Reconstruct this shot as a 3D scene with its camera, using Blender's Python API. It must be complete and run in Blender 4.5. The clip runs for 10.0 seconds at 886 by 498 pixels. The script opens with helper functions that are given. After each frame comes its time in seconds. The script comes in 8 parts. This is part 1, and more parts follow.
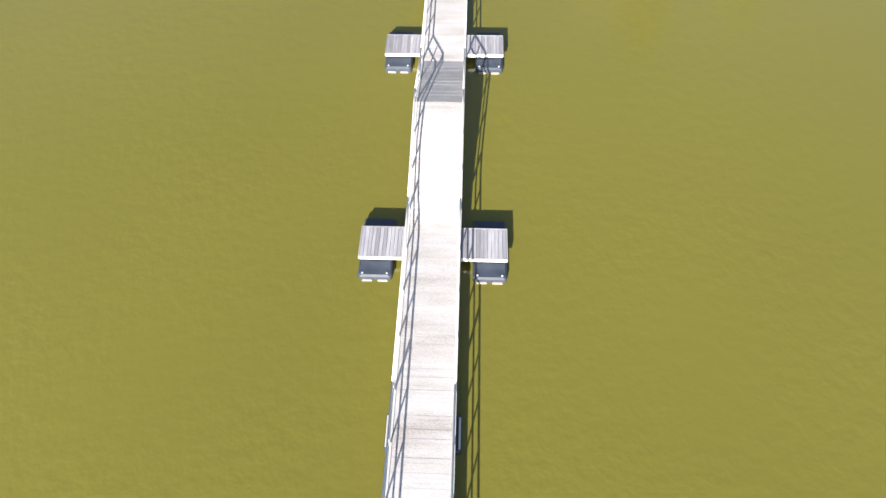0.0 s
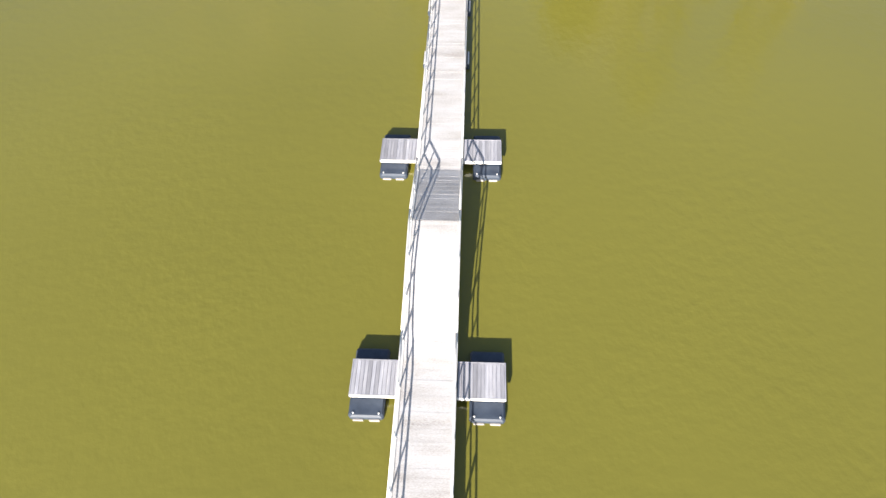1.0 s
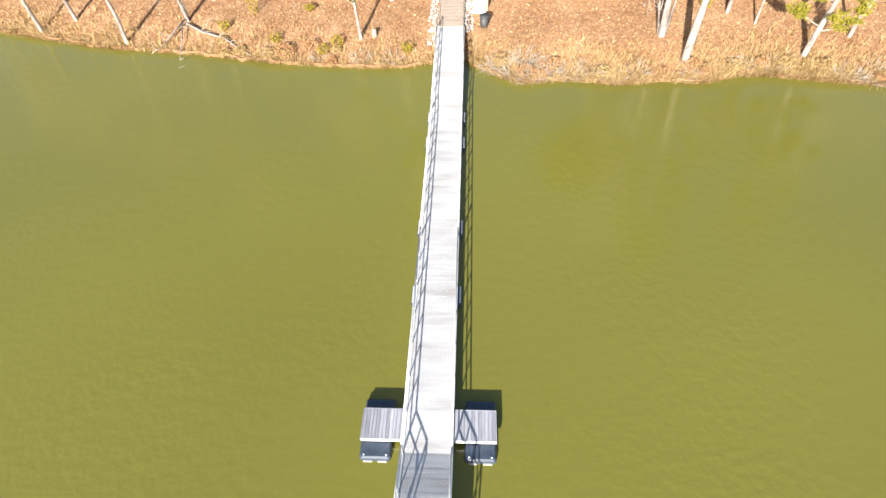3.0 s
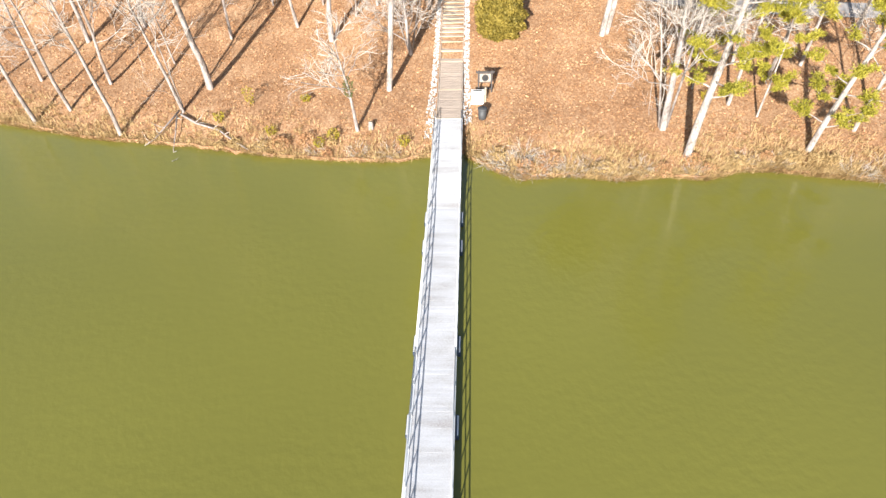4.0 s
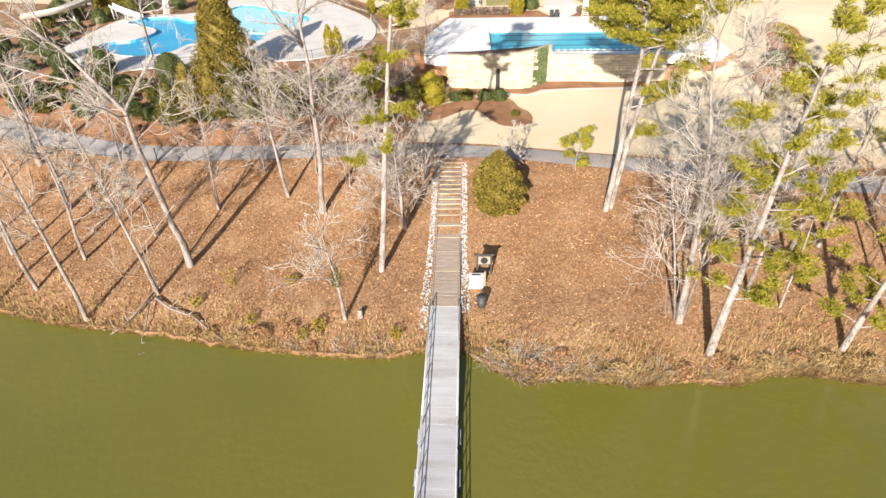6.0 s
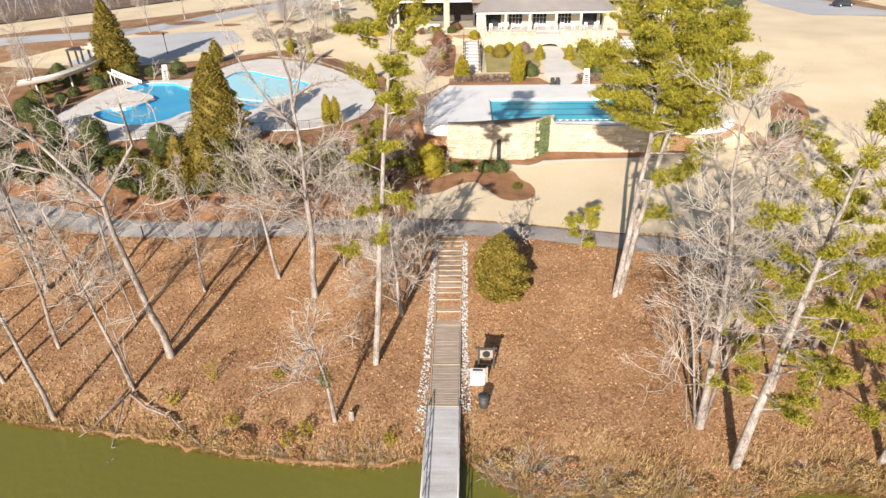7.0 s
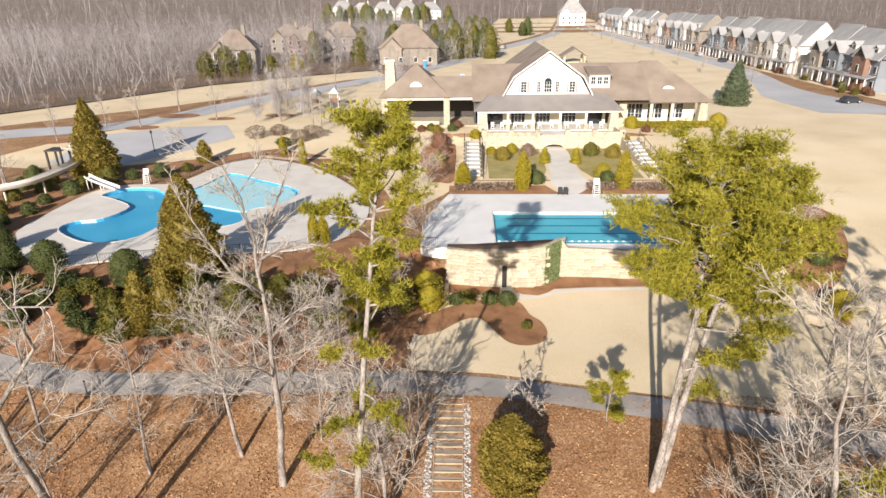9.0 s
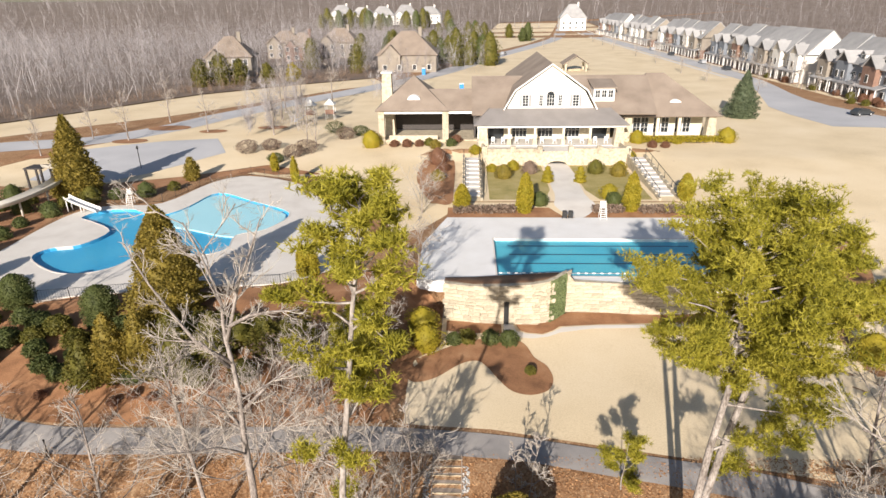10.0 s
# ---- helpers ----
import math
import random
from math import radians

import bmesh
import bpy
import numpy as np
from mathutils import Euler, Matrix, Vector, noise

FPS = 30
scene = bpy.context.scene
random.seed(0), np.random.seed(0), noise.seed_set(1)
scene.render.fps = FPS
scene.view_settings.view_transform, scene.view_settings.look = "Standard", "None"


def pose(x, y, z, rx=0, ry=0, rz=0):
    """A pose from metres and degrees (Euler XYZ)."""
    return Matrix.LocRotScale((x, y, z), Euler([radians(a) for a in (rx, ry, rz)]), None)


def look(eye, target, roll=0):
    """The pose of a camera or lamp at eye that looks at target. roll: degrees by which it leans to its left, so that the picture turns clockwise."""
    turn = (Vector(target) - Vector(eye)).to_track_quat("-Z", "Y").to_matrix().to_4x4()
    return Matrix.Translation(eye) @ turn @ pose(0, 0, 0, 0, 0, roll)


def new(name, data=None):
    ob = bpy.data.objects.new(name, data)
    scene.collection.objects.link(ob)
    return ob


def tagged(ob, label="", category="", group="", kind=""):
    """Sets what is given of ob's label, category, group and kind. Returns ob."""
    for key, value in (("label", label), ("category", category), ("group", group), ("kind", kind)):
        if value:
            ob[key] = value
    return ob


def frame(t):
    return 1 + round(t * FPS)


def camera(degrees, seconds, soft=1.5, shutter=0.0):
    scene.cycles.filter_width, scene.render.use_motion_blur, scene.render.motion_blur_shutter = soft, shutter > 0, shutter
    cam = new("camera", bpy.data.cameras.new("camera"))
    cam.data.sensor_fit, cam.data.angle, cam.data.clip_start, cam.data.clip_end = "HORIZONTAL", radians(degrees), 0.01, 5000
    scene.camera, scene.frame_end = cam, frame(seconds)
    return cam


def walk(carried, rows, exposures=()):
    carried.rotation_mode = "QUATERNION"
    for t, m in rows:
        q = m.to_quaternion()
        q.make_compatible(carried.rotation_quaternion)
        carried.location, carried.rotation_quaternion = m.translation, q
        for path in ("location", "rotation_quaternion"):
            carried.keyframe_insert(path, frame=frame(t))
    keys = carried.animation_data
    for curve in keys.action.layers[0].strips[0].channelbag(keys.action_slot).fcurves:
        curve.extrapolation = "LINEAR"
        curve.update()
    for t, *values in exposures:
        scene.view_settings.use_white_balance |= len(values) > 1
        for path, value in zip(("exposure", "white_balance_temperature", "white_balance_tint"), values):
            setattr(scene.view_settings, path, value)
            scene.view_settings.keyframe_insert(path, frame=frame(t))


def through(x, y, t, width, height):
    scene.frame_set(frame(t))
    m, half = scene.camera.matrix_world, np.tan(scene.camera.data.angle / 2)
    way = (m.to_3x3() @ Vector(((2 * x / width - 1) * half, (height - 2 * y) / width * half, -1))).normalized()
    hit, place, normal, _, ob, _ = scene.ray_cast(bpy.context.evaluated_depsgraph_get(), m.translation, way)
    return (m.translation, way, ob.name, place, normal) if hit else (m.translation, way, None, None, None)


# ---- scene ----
cam = camera(73.00, 10.0)
PATH = [
    (0, (1.175, 5.100, 19.495), (1.1033, 6.1570, 17.7985), -1.98),
    (0.5, (1.219, 7.003, 20.122), (1.1434, 8.0856, 18.4424), -2.03),
    (1, (1.278, 9.027, 20.842), (1.1995, 10.1504, 19.1889), -2.06),
    (1.5, (1.364, 11.109, 21.596), (1.2823, 12.2811, 19.9775), -2.04),
    (2, (1.443, 13.212, 22.375), (1.3595, 14.4377, 20.7973), -2.06),
    (2.5, (1.516, 15.295, 23.079), (1.4313, 16.5722, 21.5428), -2.13),
    (2.7, (1.542, 16.180, 23.341), (1.4556, 17.4771, 21.8216), -2.16),
    (3.8, (1.676, 20.427, 24.844), (1.5856, 21.8419, 23.4330), -2.14),
    (4, (1.672, 21.178, 25.085), (1.5810, 22.6162, 23.6990), -2.11),
    (4.5, (1.651, 22.984, 25.683), (1.5618, 24.4820, 24.3612), -1.94),
    (5, (1.613, 24.703, 26.240), (1.5265, 26.2572, 24.9841), -1.77),
    (5.5, (1.575, 26.435, 26.778), (1.4909, 28.0427, 25.5905), -1.60),
    (7, (1.502, 32.023, 28.261), (1.4182, 33.7652, 27.2819), -1.26),
    (7.5, (1.428, 34.131, 28.776), (1.3442, 35.9041, 27.8548), -1.13),
    (8, (1.364, 36.444, 29.388), (1.2796, 38.2449, 28.5225), -1.01),
    (8.5, (1.279, 39.031, 30.006), (1.1950, 40.8587, 29.1987), -0.93),
    (9, (1.242, 41.559, 30.699), (1.1601, 43.4022, 29.9267), -0.86),
    (9.5, (1.246, 44.104, 31.314), (1.1643, 45.9497, 30.5494), -0.81),
    (10, (1.269, 46.373, 31.793), (1.1884, 48.2200, 31.0291), -0.78),
]
walk(cam, [(t, look(eye, target, roll)) for t, eye, target, roll in PATH],
     [(0, 1.57, 6570, 13), (2.5, 1.66, 6450, 10), (3.8, 1.56, 6080, 10), (4.5, 1.46, 6080, 10), (5.5, 1.19, 6290, 12), (7.0, 0.82, 6540, 13), (8.5, 0.68, 6540, 13), (10, 0.66, 6520, 13)])

# ---- world, sun, exposure ----
SUN_AZ = math.atan2(-0.225, -0.974)          # the sun stands behind the walk, a little to its left
SUN_EL = radians(21.7)
world = bpy.data.worlds.new("sky")
scene.world = world
world.use_nodes = True
wn = world.node_tree
sky = wn.nodes.new("ShaderNodeTexSky")
sky.sky_type = "NISHITA"
sky.sun_disc = False
sky.sun_elevation = SUN_EL
sky.sun_rotation = SUN_AZ
sky.dust_density = 1.2
wn.nodes["Background"].inputs["Strength"].default_value = 0.065
wn.links.new(sky.outputs["Color"], wn.nodes["Background"].inputs["Color"])

sun_data = bpy.data.lights.new("sun", "SUN")
sun_data.energy = 5.0
sun_data.angle = radians(0.53)
sun_data.color = (1.0, 0.93, 0.82)
sun = new("sun", sun_data)
sun.matrix_world = look((0, 0, 0), (0.225 * math.cos(SUN_EL), 0.974 * math.cos(SUN_EL), -math.sin(SUN_EL)))

# ---- building blocks ----
class Shape:
    """Vertices and faces of one mesh."""

    def __init__(self):
        self.v, self.f, self.s = [], [], []

    def add(self, vs, fs, smooth=False):
        k = len(self.v)
        self.v.extend(tuple(p) for p in vs)
        self.f.extend(tuple(i + k for i in f) for f in fs)
        self.s.extend([smooth] * len(fs))
        return self

    def box(self, x0, y0, z0, x1, y1, z1, m=None, cut=0.0):
        """A box; cut: the width of its chamfered upright and top edges."""
        if cut:
            c = cut
            ring = [(x0 + c, y0), (x1 - c, y0), (x1, y0 + c), (x1, y1 - c), (x1 - c, y1), (x0 + c, y1), (x0, y1 - c), (x0, y0 + c)]
            cx, cy = (x0 + x1) / 2, (y0 + y1) / 2
            vs = [(x, y, z0) for x, y in ring] + [(x, y, z1 - c) for x, y in ring]
            vs += [(x + math.copysign(c, cx - x), y + math.copysign(c, cy - y), z1) for x, y in ring]
            fs = [tuple(range(7, -1, -1)), tuple(range(16, 24))]
            for r in (0, 8):
                fs += [(r + i, r + (i + 1) % 8, r + 8 + (i + 1) % 8, r + 8 + i) for i in range(8)]
        else:
            vs = [(x, y, z) for z in (z0, z1) for x, y in ((x0, y0), (x1, y0), (x1, y1), (x0, y1))]
            fs = [(3, 2, 1, 0), (4, 5, 6, 7), (0, 1, 5, 4), (1, 2, 6, 5), (2, 3, 7, 6), (3, 0, 4, 7)]
        if m is not None:
            vs = [m @ Vector(p) for p in vs]
        return self.add(vs, fs)

    def tube(self, pts, radii, n=6, cap=True, smooth=True):
        """A round bar along points, with a radius for each."""
        pts = [Vector(p) for p in pts]
        if not hasattr(radii, "__len__"):
            radii = [radii] * len(pts)
        vs, fs = [], []
        ref = Vector((0.31, 0.17, 0.93))
        for i, p in enumerate(pts):
            d = (pts[min(i + 1, len(pts) - 1)] - pts[max(i - 1, 0)]).normalized()
            if abs(d.dot(ref)) > 0.97:
                ref = Vector((0.93, 0.31, 0.17))
            a = d.cross(ref).normalized()
            b = d.cross(a)
            for k in range(n):
                w = 2 * math.pi * k / n
                vs.append(p + (a * math.cos(w) + b * math.sin(w)) * radii[i])
        for i in range(len(pts) - 1):
            for k in range(n):
                fs.append((i * n + k, i * n + (k + 1) % n, (i + 1) * n + (k + 1) % n, (i + 1) * n + k))
        if cap:
            fs.append(tuple(range(n - 1, -1, -1)))
            fs.append(tuple(range((len(pts) - 1) * n, len(pts) * n)))
        return self.add(vs, fs, smooth)

    def prism(self, outline, z0, z1):
        """An upright prism over a flat outline (counter-clockwise)."""
        n = len(outline)
        vs = [(x, y, z0) for x, y in outline] + [(x, y, z1) for x, y in outline]
        return self.add(vs, [tuple(range(n - 1, -1, -1)), tuple(range(n, 2 * n))] + [(i, (i + 1) % n, n + (i + 1) % n, n + i) for i in range(n)])

    def plate(self, corners, thick):
        """A slab under a flat polygon of 3D corners."""
        c = [Vector(p) for p in corners]
        nrm = (c[1] - c[0]).cross(c[2] - c[0]).normalized()
        n = len(c)
        vs = c + [p - nrm * thick for p in c]
        return self.add(vs, [tuple(range(n)), tuple(range(2 * n - 1, n - 1, -1))] + [(i, n + i, n + (i + 1) % n, (i + 1) % n) for i in range(n)])

    def ball(self, centre, rx, ry, rz, rough=0.0, seed=0, nu=10, nv=6):
        c = Vector(centre)
        vs, fs = [], []
        for j in range(nv + 1):
            for i in range(nu):
                a, b = 2 * math.pi * i / nu, math.pi * j / nv
                d = Vector((math.cos(a) * math.sin(b), math.sin(a) * math.sin(b), math.cos(b)))
                r = 1 + rough * noise.noise(d * 2.1 + Vector((seed * 3.7, seed * 1.3, 0)))
                vs.append(c + Vector((d.x * rx, d.y * ry, d.z * rz)) * r)
        for j in range(nv):
            for i in range(nu):
                fs.append((j * nu + i, (j + 1) * nu + i, (j + 1) * nu + (i + 1) % nu, j * nu + (i + 1) % nu))
        return self.add(vs, fs, True)

    def mesh(self, name, material):
        me = bpy.data.meshes.new(name)
        me.from_pydata([tuple(p) for p in self.v], [], self.f)
        me.polygons.foreach_set("use_smooth", self.s)
        for m in material if isinstance(material, (list, tuple)) else [material]:
            me.materials.append(m)
        me.update()
        return me


def thing(name, label, category, group="", kind="", at=(0, 0, 0)):
    """An empty at the base of a thing, which carries its parts."""
    ob = new(name)
    ob.location = at
    ob.empty_display_size = 0.2
    return tagged(ob, label, category, group, kind)


def part(name, shape, material, parent, label=""):
    ob = new(name, shape.mesh(name, material) if isinstance(shape, Shape) else shape)
    ob.parent = parent
    return tagged(ob, label)


def solo(name, shape, material, label, category, group="", kind=""):
    return tagged(new(name, shape.mesh(name, material)), label, category, group, kind)


def smooth(a, b, t):
    t = min(max((t - a) / (b - a), 0.0), 1.0)
    return t * t * (3 - 2 * t)


def lerp(pts, v):
    if v <= pts[0][0]:
        return pts[0][1]
    for (a, p), (b, q) in zip(pts, pts[1:]):
        if v <= b:
            return p + (q - p) * (v - a) / (b - a)
    return pts[-1][1]


# ---- the lie of the land ----
SHORE = [(-400, 92), (-120, 74), (-60, 66), (-36.4, 61.6), (-30.9, 60.2), (-27.3, 59.2), (-21.2, 58.4), (-16.6, 57.6), (-12.1, 56.8), (-7.9, 56.3),
         (-3.7, 56.2), (-1.2, 56.9), (1.4, 57.0), (2.1, 56.3), (3.5, 55.1), (5.0, 54.2), (8.2, 54.6), (11.6, 54.1), (15.1, 54.5), (17.3, 54.2),
         (19.8, 55.1), (22.1, 55.2), (25.3, 54.6), (29.1, 54.0), (60, 52), (400, 40)]
BANK = [(-60, -2.2), (-6, -1.6), (0, -0.02), (0.7, 0.22), (3.5, 0.95), (8.5, 1.55), (13.5, 2.5), (18, 3.35), (22, 3.95), (25.5, 4.4)]
LEFT = [(78, 3.95), (80.5, 4.25), (83, 4.9), (92.5, 7.12), (94, 7.2), (118, 7.22), (135, 7.28), (143, 7.9), (152, 8.3), (3000, 8.3)]
MID = [(78, 3.95), (82, 4.08), (88, 4.14), (94.4, 4.36), (98.0, 4.45), (98.6, 7.15), (115.4, 7.2), (118, 7.35), (121, 7.6), (143.0, 7.8), (144.6, 8.9), (160, 8.9), (190, 8.3), (3000, 8.3)]
RIGHT = [(70, 3.0), (78, 3.9), (84, 4.5), (96, 6.2), (112, 7.3), (140, 8.6), (190, 8.3), (3000, 8.3)]


def height(x, y):
    d = y - lerp(SHORE, x)
    bank = lerp(BANK, d) + 0.10 * noise.noise((x * 0.35, y * 0.35, 0)) * smooth(0, 4, d)
    wl, wr = smooth(-8, -1.5, x), smooth(27.5, 34, x)
    park = lerp(LEFT, y) * (1 - wl) + (lerp(MID, y) * (1 - wr) + lerp(RIGHT, y) * wr) * wl
    if 97.9 < y < 109.6 and 3.2 < x < 27.6:
        park -= 2.0
    elif -50 < x < -20 and 96 < y < 128 and near_ring(x, y, KID_HOLE, 1.3):
        park -= 2.0
    w = smooth(75, 79, y)
    far = math.hypot(x, y - 150)
    return bank * (1 - w) + park * w + (30 * smooth(330, 1000, far) * smooth(60, 160, y) if far > 330 else 0)


KID_HOLE = [(-44.6, 102.6), (-44.4, 105.2), (-41.6, 106.4), (-40.7, 110.6), (-44.6, 113.8), (-47.0, 115.4), (-45.5, 118.2), (-41.5, 118.4), (-38.5, 116.0), (-36.4, 117.2),
            (-35.2, 120), (-33.6, 125.8), (-27.5, 122.0), (-21.2, 117.2), (-22.3, 111.4), (-25.2, 109.4), (-24.8, 105.4), (-26.8, 103.6), (-30.2, 104.6), (-33.4, 103.6), (-34.4, 100.6), (-36.6, 98.9), (-40, 99.2)]


def near_ring(x, y, ring, margin):
    """Whether a point lies in a closed outline or within margin of it."""
    inside, p = False, Vector((x, y))
    for i, a in enumerate(ring):
        b = ring[i - 1]
        if (a[1] > y) != (b[1] > y) and x < (b[0] - a[0]) * (y - a[1]) / (b[1] - a[1]) + a[0]:
            inside = not inside
        a, b = Vector(a), Vector(b)
        t = min(max((p - a).dot(b - a) / (b - a).length_squared, 0), 1)
        if (a + (b - a) * t - p).length < margin:
            return True
    return inside


def drape(name, outline, material, lift, label, category, step=1.0, kind="structure", thick=0.0):
    """A sheet that lies on the ground within an outline."""
    bm = bmesh.new()
    bm.faces.new([bm.verts.new((x, y, 0)) for x, y in outline])
    xs, ys = [p[0] for p in outline], [p[1] for p in outline]
    for lo, hi, nrm in ((min(xs), max(xs), (1, 0, 0)), (min(ys), max(ys), (0, 1, 0))):
        k = math.ceil(lo / step)
        while k * step < hi:
            co = (k * step, 0, 0) if nrm[0] else (0, k * step, 0)
            bmesh.ops.bisect_plane(bm, geom=bm.verts[:] + bm.edges[:] + bm.faces[:], plane_co=co, plane_no=nrm, dist=1e-5)
            k += 1
    for v in bm.verts:
        v.co.z = height(v.co.x, v.co.y) + lift
    bmesh.ops.triangulate(bm, faces=bm.faces[:])
    bmesh.ops.recalc_face_normals(bm, faces=bm.faces[:])
    if sum(f.normal.z for f in bm.faces) < 0:
        bmesh.ops.reverse_faces(bm, faces=bm.faces[:])
    if thick:
        rim = [e for e in bm.edges if e.is_boundary]
        got = bmesh.ops.extrude_edge_only(bm, edges=rim)
        for v in got["geom"]:
            if isinstance(v, bmesh.types.BMVert):
                v.co.z -= thick
    me = bpy.data.meshes.new(name)
    bm.to_mesh(me)
    bm.free()
    for p in me.polygons:
        p.use_smooth = not thick
    me.materials.append(material)
    return tagged(new(name, me), label, category, kind=kind)


def rounded(points, n=6):
    """A closed smooth outline through points."""
    out, k = [], len(points)
    for i in range(k):
        p0, p1, p2, p3 = (Vector(points[(i + j - 1) % k]) for j in range(4))
        for j in range(n):
            t = j / n
            q = 0.5 * ((2 * p1) + (p2 - p0) * t + (2 * p0 - 5 * p1 + 4 * p2 - p3) * t * t + (3 * p1 - p0 - 3 * p2 + p3) * t ** 3)
            out.append((q.x, q.y))
    return out

# ---- materials ----
def tinted(name, colours, rough=0.8, scale=3.0, fine=40.0, bump=0.3, metal=0.0, spread=0.0, depth=0.02, stretch=(1, 1, 1), coords="Object", spec=0.5, island=False, gap=(0.3, 0.7)):
    """A surface of two or three mixed colours: broad patches, fine grain and relief. spread: how far pieces differ in brightness."""
    m = bpy.data.materials.new(name)
    m.use_nodes = True
    nt = m.node_tree
    b = nt.nodes["Principled BSDF"]
    b.inputs["Roughness"].default_value = rough
    b.inputs["Metallic"].default_value = metal
    b.inputs["Specular IOR Level"].default_value = spec
    tc = nt.nodes.new("ShaderNodeTexCoord")
    mp = nt.nodes.new("ShaderNodeMapping")
    mp.inputs["Scale"].default_value = stretch
    nt.links.new(tc.outputs[coords], mp.inputs["Vector"])
    big, small = nt.nodes.new("ShaderNodeTexNoise"), nt.nodes.new("ShaderNodeTexNoise")
    big.inputs["Scale"].default_value, big.inputs["Detail"].default_value = scale, 5
    small.inputs["Scale"].default_value, small.inputs["Detail"].default_value = fine, 3
    for n in (big, small):
        nt.links.new(mp.outputs["Vector"], n.inputs["Vector"])
    mix = nt.nodes.new("ShaderNodeMath")
    mix.operation = "MULTIPLY_ADD"
    mix.inputs[1].default_value = 0.45
    sc = nt.nodes.new("ShaderNodeMath")
    sc.operation = "MULTIPLY"
    sc.inputs[1].default_value = 0.55
    nt.links.new(big.outputs["Fac"], sc.inputs[0])
    nt.links.new(small.outputs["Fac"], mix.inputs[0])
    nt.links.new(sc.outputs[0], mix.inputs[2])
    ramp = nt.nodes.new("ShaderNodeValToRGB")
    el = ramp.color_ramp.elements
    el[0].position, el[1].position = gap
    el[0].color, el[1].color = (*colours[0], 1), (*colours[-1], 1)
    for i, c in enumerate(colours[1:-1]):
        e = el.new(gap[0] + (gap[1] - gap[0]) * (i + 1) / (len(colours) - 1))
        e.color = (*c, 1)
    nt.links.new(mix.outputs[0], ramp.inputs["Fac"])
    colour = ramp.outputs["Color"]
    if spread:
        if island:
            src = nt.nodes.new("ShaderNodeNewGeometry").outputs["Random Per Island"]
        else:
            src = nt.nodes.new("ShaderNodeObjectInfo").outputs["Random"]
        mr = nt.nodes.new("ShaderNodeMapRange")
        mr.inputs["To Min"].default_value, mr.inputs["To Max"].default_value = 1 - spread, 1 + spread
        nt.links.new(src, mr.inputs["Value"])
        mul = nt.nodes.new("ShaderNodeVectorMath")
        mul.operation = "SCALE"
        nt.links.new(colour, mul.inputs[0])
        nt.links.new(mr.outputs["Result"], mul.inputs["Scale"])
        colour = mul.outputs["Vector"]
    nt.links.new(colour, b.inputs["Base Color"])
    if bump:
        bp = nt.nodes.new("ShaderNodeBump")
        bp.inputs["Strength"].default_value, bp.inputs["Distance"].default_value = bump, depth
        nt.links.new(mix.outputs[0], bp.inputs["Height"])
        nt.links.new(bp.outputs["Normal"], b.inputs["Normal"])
    return m


def leafy(name, colours, spread=0.35, through=0.35, rough=0.6):
    """Leaves and needles: each piece its own shade, some light passing through."""
    m = bpy.data.materials.new(name)
    m.use_nodes = True
    nt = m.node_tree
    b = nt.nodes["Principled BSDF"]
    b.inputs["Roughness"].default_value = rough
    b.inputs["Specular IOR Level"].default_value = 0.25
    g = nt.nodes.new("ShaderNodeNewGeometry")
    ramp = nt.nodes.new("ShaderNodeValToRGB")
    el = ramp.color_ramp.elements
    el[0].color, el[1].color = (*colours[0], 1), (*colours[-1], 1)
    for i, c in enumerate(colours[1:-1]):
        el.new((i + 1) / (len(colours) - 1)).color = (*c, 1)
    tc, nz, ad = nt.nodes.new("ShaderNodeTexCoord"), nt.nodes.new("ShaderNodeTexNoise"), nt.nodes.new("ShaderNodeMath")
    nz.inputs["Scale"].default_value = 0.9
    nt.links.new(tc.outputs["Object"], nz.inputs["Vector"])
    ad.operation = "MULTIPLY_ADD"
    ad.inputs[1].default_value = 0.5
    sub = nt.nodes.new("ShaderNodeMath")
    sub.operation = "MULTIPLY_ADD"
    sub.inputs[1].default_value, sub.inputs[2].default_value = 1.1, -0.3
    nt.links.new(nz.outputs["Fac"], sub.inputs[0])
    nt.links.new(g.outputs["Random Per Island"], ad.inputs[0])
    nt.links.new(sub.outputs[0], ad.inputs[2])
    nt.links.new(ad.outputs[0], ramp.inputs["Fac"])
    nt.links.new(ramp.outputs["Color"], b.inputs["Base Color"])
    tr = nt.nodes.new("ShaderNodeBsdfTranslucent")
    nt.links.new(ramp.outputs["Color"], tr.inputs["Color"])
    mx = nt.nodes.new("ShaderNodeMixShader")
    mx.inputs["Fac"].default_value = through
    nt.links.new(b.outputs["BSDF"], mx.inputs[1])
    nt.links.new(tr.outputs["BSDF"], mx.inputs[2])
    nt.links.new(mx.outputs["Shader"], nt.nodes["Material Output"].inputs["Surface"])
    return m


